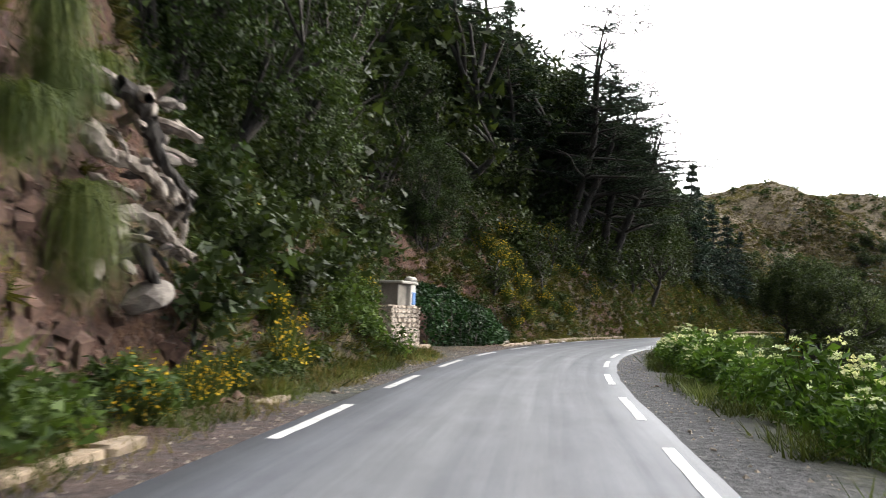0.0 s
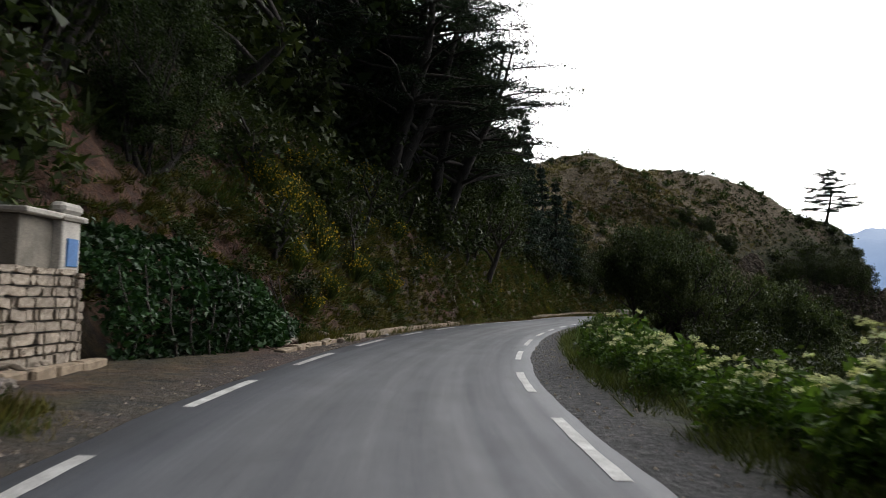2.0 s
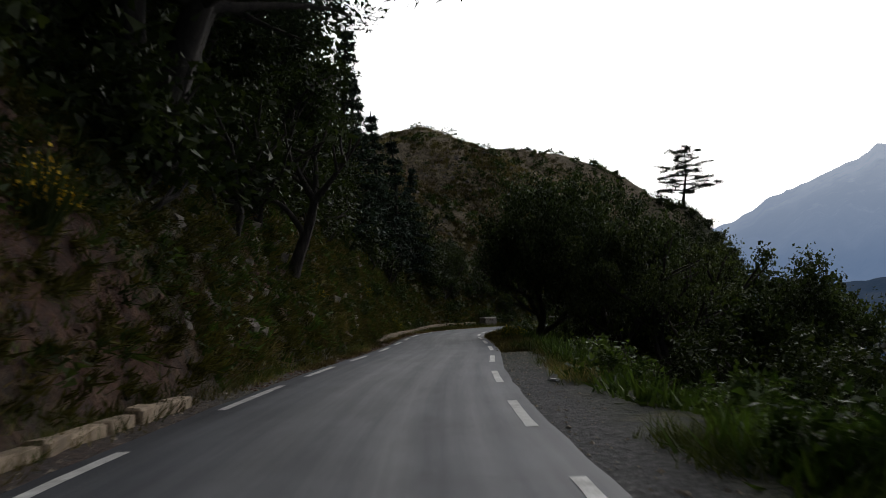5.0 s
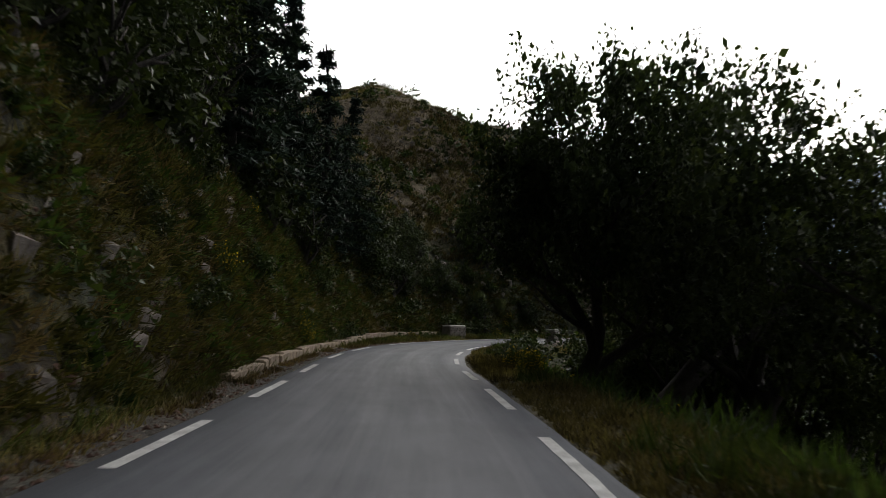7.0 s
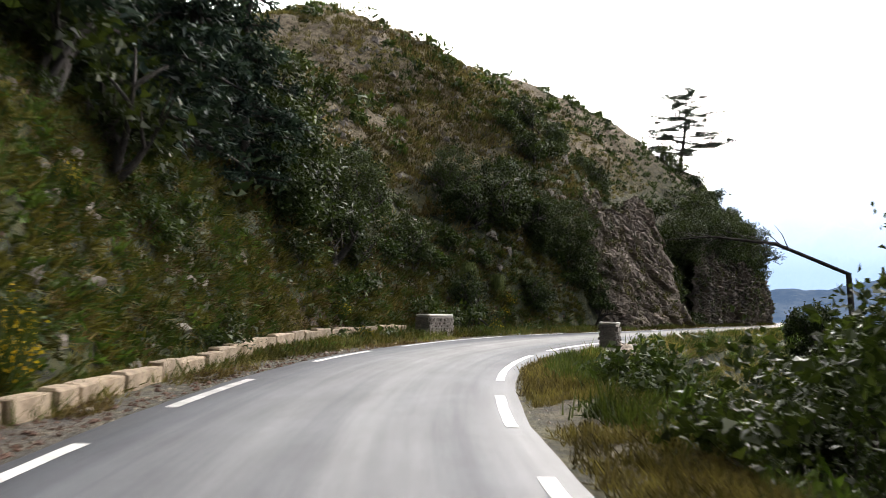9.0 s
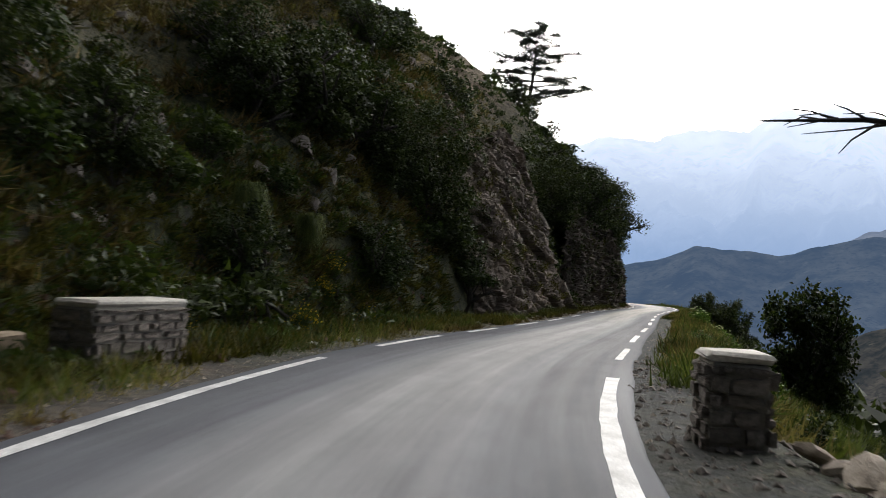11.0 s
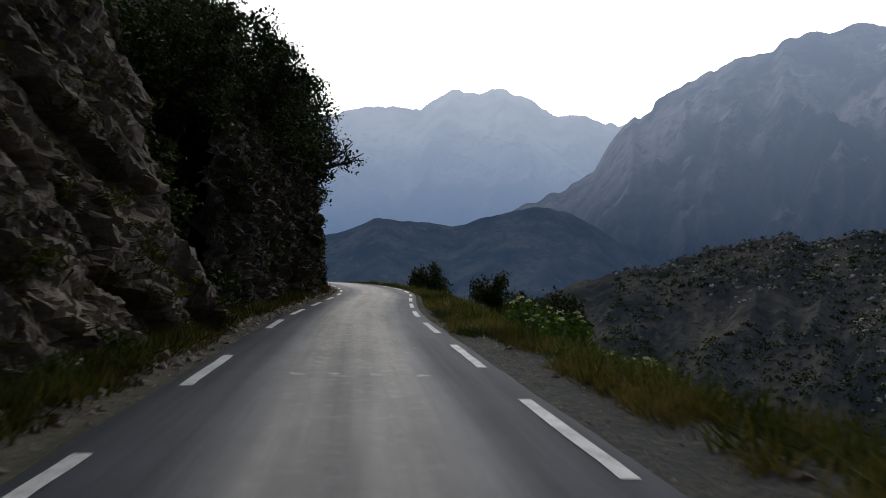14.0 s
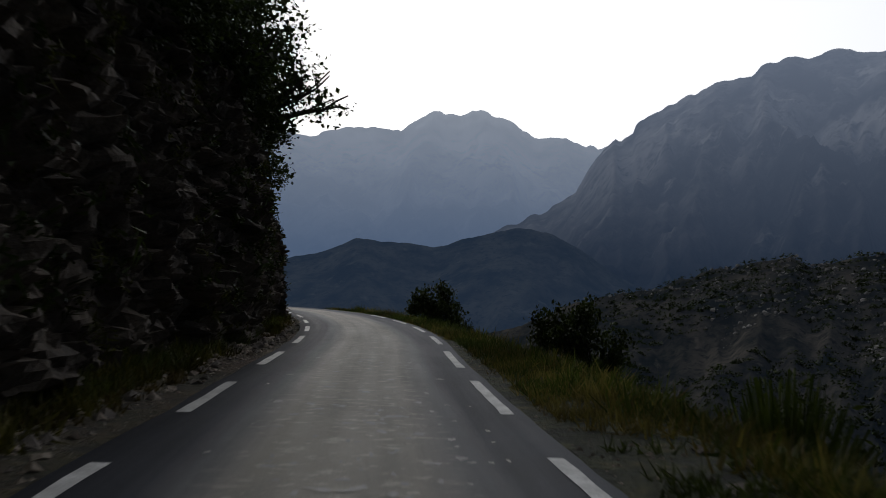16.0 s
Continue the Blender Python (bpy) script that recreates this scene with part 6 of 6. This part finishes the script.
# pebbles: one mesh
def pebbles():
    r = np.random.default_rng(71)
    n = 5200
    s = r.uniform(-4, 196, n)
    side = r.random(n) < 0.5
    d = np.where(side, half_width(s) + 0.3 + 0.9 * r.random(n), -half_width(s) - 0.3 - 0.6 * r.random(n))
    x, y = on_road(s, d)
    z = height(x, y)
    base = np.array([(1, 0, 0), (-0.5, 0.9, 0), (-0.5, -0.9, 0), (0, 0, 0.8)])
    size = 0.012 + 0.03 * r.random(n) ** 3
    a = r.uniform(0, 6.28, n)
    v = base[None] * size[:, None, None]
    v = np.stack([v[..., 0] * np.cos(a)[:, None] - v[..., 1] * np.sin(a)[:, None], v[..., 0] * np.sin(a)[:, None] + v[..., 1] * np.cos(a)[:, None], v[..., 2]], -1) + np.stack([x, y, z], 1)[:, None]
    k = 4 * np.arange(n)[:, None]
    f = np.concatenate([k + (0, 1, 3), k + (1, 2, 3), k + (2, 0, 3)])
    tagged(new("pebbles", mesh_of("pebbles", v.reshape(-1, 3), f, [M_STONE])), "small pale pebbles on the gravel shoulders", "gravel", kind="stuff")


pebbles()


def bank_stones(n, s0, s1, d0, d1, small, big, mat, name, label, seed):
    """Clods and small stones lying in the bank."""
    x, y, z, r = slope_points(n, s0, s1, d0, d1, seed)
    stones(name, label, np.stack([x, y, z], 1), slope_normal(x, y), small, big, mat, seed + 1)


bank_stones(900, 3, 12.5, -5.4, -3.7, 0.06, 0.26, M_CLOD, "bank_lumps", "lumps of red-brown earth on the eroded bank", 199)
bank_stones(160, 23.6, 26.9, -6.4, -4.1, 0.06, 0.2, M_RUBBLE, "wall_rubble", "tumbled stones beside the masonry wall", 200)
bank_stones(2600, 1, 16, -6.5, -3.2, 0.02, 0.12, M_CLOD, "bank_clods", "clods of red-brown earth and small stones in the bank", 171)
bank_stones(3600, 34, 134, -6.5, -3.0, 0.02, 0.11, M_CLOD, "bank_stones", "small brown stones showing in the bank", 172)
bank_stones(500, 60, 107, -5.6, -3.1, 0.06, 0.26, M_RUBBLE, "bank_rubble", "brown stones standing out of the steep bank", 195)
bank_stones(2600, 60, 112, -2.78, -2.15, 0.01, 0.05, M_CLOD, "kerb_clods", "earth crumbs along the foot of the kerb", 196)
bank_stones(900, 150, 198, -2.9, -1.95, 0.025, 0.1, M_STONE, "scree", "pale broken stones fallen from the rock onto the road edge", 197)
bank_stones(900, 135, 198, -3.1, -2.0, 0.02, 0.13, M_RUBBLE, "rock_litter", "broken stones at the foot of the rock", 198)
bank_stones(1800, 108, 150, -24, -6, 0.06, 0.4, M_RUBBLE, "hill_stones", "weathered stones on the open hillside", 173)
bank_stones(1500, 98, 122, 2.2, 4.2, 0.015, 0.07, M_RUBBLE, "shoulder_stones", "small stones on the dirt shoulder of the bend", 175)
bank_stones(1200, 118, 196, 2.3, 8, 0.02, 0.12, M_RUBBLE, "verge_stones", "stones on the outer verge", 174)

# ---- root bank ----
BANK = thing("exposed_roots", "pale bare tree roots in an eroded earth bank", "roots")
rr = np.random.default_rng(77)
ROOTS = [[(9.6, -4.4, 3.9), (10.2, -4.2, 3.5), (10.9, -4.1, 2.9), (11.3, -4.2, 2.3)], [(9.2, -4.6, 3.3), (9.9, -4.3, 3.0), (10.7, -4.2, 2.7), (11.2, -4.4, 2.5)], [(9.8, -4.5, 2.4), (10.3, -4.1, 2.35), (10.8, -4.1, 2.1)],
         [(10.2, -4.4, 2.2), (10.4, -4.1, 1.8), (10.3, -4.1, 1.4)], [(10.9, -4.4, 3.2), (11.2, -4.2, 2.6), (11.1, -4.3, 2.0)], [(9.3, -4.8, 4.1), (10.0, -4.5, 4.0), (10.6, -4.5, 3.4)]]
for k in range(5):
    s0, z0 = rr.uniform(9.2, 10.8), rr.uniform(1.8, 4.0)
    ROOTS.append([(s0, -4.7, z0), (s0 + rr.uniform(0.1, 0.4), -4.25, z0 - rr.uniform(0.0, 0.3)), (s0 + rr.uniform(0.2, 0.7), -4.3, z0 - rr.uniform(0.3, 0.8))])
for k, pts in enumerate(ROOTS):
    q = []
    for s, d, z in pts:
        x, y = on_road(s, d)
        q.append((float(x), float(y), z - 0.15))
    fine = spline([(a, b) for a, b, c in q], 0.06)
    zz = np.interp(np.linspace(0, 1, len(fine)), np.linspace(0, 1, len(q)), [c for a, b, c in q])
    j = np.arange(len(fine))
    wob = np.stack([0.05 * np.sin(j * 0.37 + k), 0.04 * np.sin(j * 0.29 + 2 * k), 0.06 * np.sin(j * 0.33 + 3 * k)], 1) + rr.normal(0, 0.008, (len(fine), 3))
    rad = np.linspace(0.13 if k < 6 else 0.06, 0.035 if k < 6 else 0.015, len(fine)) * (1 + 0.3 * (vnoise(j * 0.06, j * 0.0 + k, 0.25, 31) - 0.5) * 2)
    v, f = tube(np.c_[fine, zz] + wob, rad, 9)
    v = np.asarray(v) + rr.normal(0, 0.012, np.shape(v))
    part("root", mesh_of("root", v, f, [M_ROOT if k % 3 else M_BARK]), BANK)
# broken butts of roots sticking out of the earth
for k in range(16):
    x, y = on_road(rr.uniform(9.3, 11.1), -rr.uniform(4.15, 4.5))
    p = np.array([float(x), float(y), rr.uniform(1.5, 3.9)])
    way = np.array([0.75, -0.45, -0.2]) + rr.normal(0, 0.4, 3)
    q = p + way * np.linspace(-0.25, 0.3 + 0.25 * rr.random(), 7)[:, None] + rr.normal(0, 0.012, (7, 3))
    v, f = tube(q, np.linspace(1.2, 0.8, 7) * rr.uniform(0.04, 0.1), 8)
    part("root_butt", mesh_of("root_butt", np.asarray(v) + rr.normal(0, 0.01, np.shape(v)), f, [M_ROOT]), BANK, "pale broken root end")
def bank_rock(s, d, z, size, tall, label, name="boulder", group="boulders in the bank"):
    me = BROWN[T.randrange(5)]
    ob = tagged(new(name, me), label, "stone", group)
    x, y = on_road(s, d)
    ob.matrix_world = Matrix.LocRotScale((float(x), float(y), z), Euler((T.uniform(-0.5, 0.5), T.uniform(-0.5, 0.5), T.uniform(0, 6.28))), (size * 1.25, size, size * tall))


BROWN = [rock_mesh(220 + k, 0.85) for k in range(5)]
for me in BROWN:
    me.materials[0] = M_RUBBLE
bank_rock(10.5, -4.25, 1.32, 0.8, 0.8, "weathered mottled boulder held in the eroded bank")
for k in range(26):
    bank_rock(T.uniform(9.3, 11.2), -T.uniform(4.1, 4.6), T.uniform(1.6, 3.9), T.uniform(0.12, 0.38), 0.8, "broken stone held among the roots", "stone", "stones among the roots")


def tussock(s, d, z, long, seed):
    r = np.random.default_rng(seed)
    n = 700
    a = r.vonmises(-1.2, 0.9, n)
    out = np.stack([np.cos(a), np.sin(a)], 1) * r.uniform(0.15, 0.5, (n, 1)) * long
    t = np.linspace(0, 1, 4)[None, :, None]
    root = np.r_[r.normal(0, 0.13, (2, n))].T
    drop = r.uniform(0, 0.3, (n, 1, 1)) * long
    ln = long * r.uniform(0.35, 1.15, n)
    p = np.concatenate([root[:, None] + out[:, None] * t, (0.55 * t - 1.5 * t * t) * ln[:, None, None] - drop], 2)
    w = np.stack([-np.sin(a), np.cos(a), a * 0], 1)[:, None] * 0.008 * (1.1 - t)
    v = np.concatenate([p - w, p + w], 1)
    k = 8 * np.arange(n)[:, None]
    f = np.concatenate([k + (i, i + 4, i + 5, i + 1) for i in range(3)])
    x, y = on_road(s, d)
    ob = thing("grass_tussock", "long green grass tussock hanging from the bank", "grass", "hanging tussocks", at=Matrix.Translation((float(x), float(y), z)))
    tagged(part("blade_tuft", mesh_of("blade_tuft", v.reshape(-1, 3), f, [M_GRASS]), ob), kind="stuff")


tussock(8.6, -4.5, 3.9, 0.9, 1)
tussock(8.9, -4.3, 2.5, 1.15, 2)
tussock(9.9, -4.8, 4.2, 0.7, 3)
tussock(7.6, -4.2, 3.2, 0.7, 6)
tussock(8.3, -4.4, 4.4, 0.8, 7)
tussock(122, -5.8, 3.0, 0.9, 4)
tussock(124.5, -5.6, 2.6, 0.8, 5)

# ---- kerb stones along the uphill verge ----
KERB = [from_bm("kerb_stone", box_bm((0.5 + 0.13 * k, 0.24, 0.42), 0.03, 0.014, 300 + k), M_KERB) for k in range(5)]
WALL = thing("kerb_wall", "low beige kerb wall of weathered stone blocks", "kerb", kind="structure")
s = 1.0
while s < 114:
    gap = vnoise(np.array([s]), np.array([0.0]), 7.0, 33)[0]
    standing = 81.5 < s < 111 or 42 < s < 57.5 or 0.9 < s < 3.2 or 5.6 < s < 7.6 or 11 < s < 12 or (s > 34 and gap > 0.5)
    if standing and not 25 < s < 34:
        d = -np.interp(s, [0, 30, 60, 90, 100, 112], [2.9, 3.0, 2.74, 2.72, 2.98, 4.4])
        x, y = on_road(s, d)
        x2, y2 = on_road(s + 0.5, d)
        k = T.randrange(5)
        ob = part("kerb_stone", KERB[k], WALL)
        ob.matrix_world = Matrix.LocRotScale((float(x), float(y), -0.2 + float(np.interp(s, [55, 60, 81, 86, 97, 104], [-0.08, -0.08, -0.13, 0, 0, 0.16])) + T.uniform(-0.035, 0.015)), Euler((T.uniform(-0.04, 0.04), T.uniform(-0.02, 0.02), math.atan2(float(y2 - y), float(x2 - x)) + T.uniform(-0.025, 0.025))), (1, 1, 0.8 if s < 40 else 1))
        s += 0.51 + 0.13 * k + T.choice((0, 0, 0.02, 0.06))
    else:
        s += 0.7


# ---- masonry ----
def stone_piece(seed):
    bm = box_bm((1, 1, 1), 0.0, 0.0, seed, 1)
    r = random.Random(seed)
    for v in bm.verts:
        v.co += Vector([r.uniform(-0.07, 0.07) for _ in range(3)])
        if abs(v.co.x) > 0.4 and abs(v.co.z - 0.5) > 0.4:
            v.co.x *= 0.9
    return bm


STONES = [from_bm("stone", stone_piece(400 + k), M_STONE) for k in range(7)]
RUBBLE = [from_bm("stone", stone_piece(410 + k), M_RUBBLE) for k in range(7)]


def lay(parent, frame_, length, high, course, seed, jut=0.05, batter=0.0, stones=None):
    """Courses of rough stones over one upright face: frame_ has its origin at the face's lower left, x along it and y out of it."""
    r = random.Random(seed)
    wild = 0.13 if stones is RUBBLE else 0.09
    z = 0.0
    while z < high - 0.04:
        h = min(course * r.uniform(0.65, 1.3), high - z)
        x = 0.0
        while x < length - 0.03:
            w = min(course * r.choice((0.8, 1.2, 1.6, 2.0, 2.8)) * r.uniform(0.85, 1.2), length - x)
            ob = part("stone", (stones or STONES)[r.randrange(7)], parent)
            ob.matrix_world = frame_ @ Matrix.LocRotScale((x + w / 2, -0.06 - batter * z + r.uniform(-0.02, 0.02), z + 0.008), Euler((0, r.uniform(-wild, wild), r.uniform(-0.06, 0.06))), (w - 0.02 - wild * 0.15, (0.12 + jut) * r.uniform(0.85, 1.15), h - 0.018 - wild * 0.12))
            x += w
        z += h


def parapet(s, d, length, thick, high, turn, seed, label):
    at = put(s, d)
    base = Matrix.Translation((at.x, at.y, -0.12)) @ pose(0, 0, 0, 0, 0, turn)
    ob = thing("parapet_block", label, "parapet", "stone parapet blocks", at=base)
    core = part("core", from_bm("core", box_bm((length - 0.04, thick - 0.04, high), 0.02, 0.01, seed), M_MORTAR), ob)
    core.matrix_world = base
    for k, (ox, oy, rz, ln) in enumerate([(-length / 2, -thick / 2, 0, length), (length / 2, thick / 2, 180, length), (length / 2, -thick / 2, 90, thick), (-length / 2, thick / 2, -90, thick)]):
        lay(ob, base @ pose(ox, oy, 0, 0, 0, rz) @ Matrix.Diagonal((1, -1, 1, 1)), ln, high, 0.13, seed + k, stones=RUBBLE)
    cap = part("cap", from_bm("cap", box_bm((length + 0.01, thick + 0.01, 0.09), 0.035, 0.015, seed + 9), M_CAP), ob, "pale cement cap")
    cap.matrix_world = base @ Matrix.Translation((0, 0, high))


parapet(114.9, -3.55, 1.7, 0.55, 0.8, 26.0, 500, "squat stone masonry block with a pale cement cap")
parapet(113.2, 2.88, 0.75, 0.5, 0.8, 34.0, 520, "squat stone masonry block at the road edge")
for k in range(14):
    rock(112.5 - 0.3 * k, 3.35 + 0.1 * k + T.uniform(-0.1, 0.1), T.uniform(0.25, 0.45), "stone of a ruined low wall", "ruined wall", name="wall_stone")

HEAD = math.degrees(math.atan2(*reversed([float(v) for v in (np.interp(29, ARC, TAN[:, 0]), np.interp(29, ARC, TAN[:, 1]))])))
sw = thing("retaining_wall", "dry masonry wall of pale squared stones", "wall")
x, y = on_road(26.7, -4.95)
base = Matrix.Translation((float(x), float(y), -0.1)) @ pose(0, 0, 0, 0, 0, HEAD)
core = part("core", from_bm("core", box_bm((3.1, 0.7, 1.5), 0.03, 0.02, 540, 0, (1.55, 0.52, 0)), M_MORTAR), sw)
core.matrix_world = base
lay(sw, base @ Matrix.Diagonal((1, -1, 1, 1)), 3.1, 1.55, 0.145, 541, 0.06, 0.1)
lay(sw, base @ pose(0, 0.8, 0, 0, 0, -90) @ Matrix.Diagonal((1, -1, 1, 1)), 0.8, 1.5, 0.15, 545)
lay(sw, base @ pose(3.1, 0, 0, 0, 0, 90) @ Matrix.Diagonal((1, -1, 1, 1)), 0.8, 1.5, 0.15, 546)
for k in range(4):
    ob = part("foot_stone", KERB[k], sw, "pale foundation block")
    ob.matrix_world = base @ pose(0.5 + 0.75 * k, -0.3, -0.22, 0, 0, 2 * k - 3)

hut = thing("spring_hut", "small cement spring hut with a blue metal door", "hut")
x, y = on_road(28.6, -5.4)
hb = Matrix.Translation((float(x), float(y), 1.38)) @ pose(0, 0, 0, 0, 0, HEAD)
for nm, bm, mat, lab in [("wall", box_bm((1.7, 2.1, 0.82), 0.02, 0.006, 560, 0, (0.85, 1.07, 0)), M_CONC, ""), ("roof_slab", box_bm((1.95, 2.4, 0.09), 0.02, 0.006, 561, 0, (0.85, 1.05, 0.82)), M_CAP, "thin pale cement roof slab"),
                         ("front_pillar", box_bm((0.62, 0.2, 0.86), 0.02, 0.006, 562, 0, (1.3, -0.03, 0)), M_CAP, ""), ("pediment", box_bm((0.7, 0.26, 0.2), 0.07, 0.006, 563, 0, (1.3, -0.03, 0.9)), M_CAP, "rounded cement top"),
                         ("door", box_bm((0.36, 0.05, 0.44), 0.01, 0.0, 564, 0, (1.32, -0.14, 0.1)), M_BLUE, "blue painted metal door"), ("lintel", box_bm((0.72, 0.24, 0.07), 0.015, 0.004, 565, 0, (1.3, -0.05, 0.8)), M_CONC, "")]:
    part(nm, from_bm(nm, bm, mat), hut, lab).matrix_world = hb


# ivy over the bank
def ivy():
    r = np.random.default_rng(81)
    ob = thing("ivy_mass", "thick dark green ivy hanging over the bank", "ivy")
    n = 11000
    s, q = r.uniform(30.3, 38.2, n), r.random(n)
    top = np.interp(s, [30.3, 31.2, 34, 37, 38.2], [2.2, 2.35, 2.0, 1.5, 0.7]) + 0.3 * (vnoise(s, q * 3, 0.8, 82) - 0.5)
    z = top * q ** 0.8
    d = -(3.75 + 1.3 * (q ** 3)) + 0.45 * (fractal(s, z, 1.3, 3, 83) - 0.5) * 2 + 0.12 * r.normal(size=n) - np.interp(s, [30.3, 33], [0.9, 0.0])
    x, y = on_road(s, d)
    part("foliage", mesh_of("foliage", *leaves(np.stack([x, y, z - 0.05], 1), 0.14, r, 0.75, 0.1, 0.35), [M_IVY]), ob)
    vines = []
    for k in range(14):
        ss = 30.6 + 0.5 * k
        pts = []
        for z in np.linspace(-0.1, 1.6, 6):
            x, y = on_road(ss + 0.2 * math.sin(z * 4 + k), -(3.75 + 0.3 * (z / 1.6) ** 3 + np.interp(ss, [30.3, 33], [0.9, 0.0])))
            pts.append((float(x), float(y), z))
        vines.append(tube(pts, np.linspace(0.03, 0.012, 6), 5))
    part("vines", mesh_of("vines", *joined(vines), [M_BARK]), ob)


ivy()


# bare branches reaching over the verge
def bare_branch():
    ob = thing("dead_branch", "bare dead branches reaching out from a tree", "branch")
    r = np.random.default_rng(91)
    main = [(56.5, 97.0, 2.5), (55.9, 99.2, 3.5), (54.9, 101.0, 3.75), (53.7, 102.0, 3.6)]
    x0, y0 = 57.0, 96.5
    main = [(x0, y0, ground_z(x0, y0) - 0.3)] + main
    part("bough", mesh_of("bough", *tube(main, [0.14, 0.1, 0.07, 0.04, 0.012], 6), [M_BARK], smooth=True), ob)
    for k in range(16):
        f = r.uniform(1.4, 3.9)
        i = int(f)
        p = np.array(main[i]) + (np.array(main[min(i + 1, 4)]) - np.array(main[i])) * (f - i)
        d = np.array([-0.6, 0.7, 0.25]) + r.normal(0, 0.55, 3)
        d /= np.linalg.norm(d)
        ln = r.uniform(0.4, 1.2)
        q = [p, p + d * ln * 0.5 + r.normal(0, 0.05, 3), p + d * ln + np.array([0, 0, -0.08])]
        part("twig", mesh_of("twig", *tube(q, [0.022, 0.013, 0.005], 5), [M_BARK]), ob)


bare_branch()

# scraps on the verge
for s, d, turn in [(118.2, -3.4, 20), (119.5, -3.0, 70), (108.5, -3.1, 10), (121, -2.8, 40), (44.5, -2.8, 30), (60.5, 2.9, 80)]:
    bm = box_bm((0.28, 0.1, 0.02), 0.0, 0.02, int(s), 2)
    at = put(s, d)
    ob = tagged(new("litter", from_bm("litter", bm, M_LITTER)), "crumpled white plastic scrap on the verge", "litter", "scraps on the verge")
    ob.matrix_world = Matrix.Translation(at + Vector((0, 0, 0.01))) @ pose(0, 0, 0, 8, 5, turn)
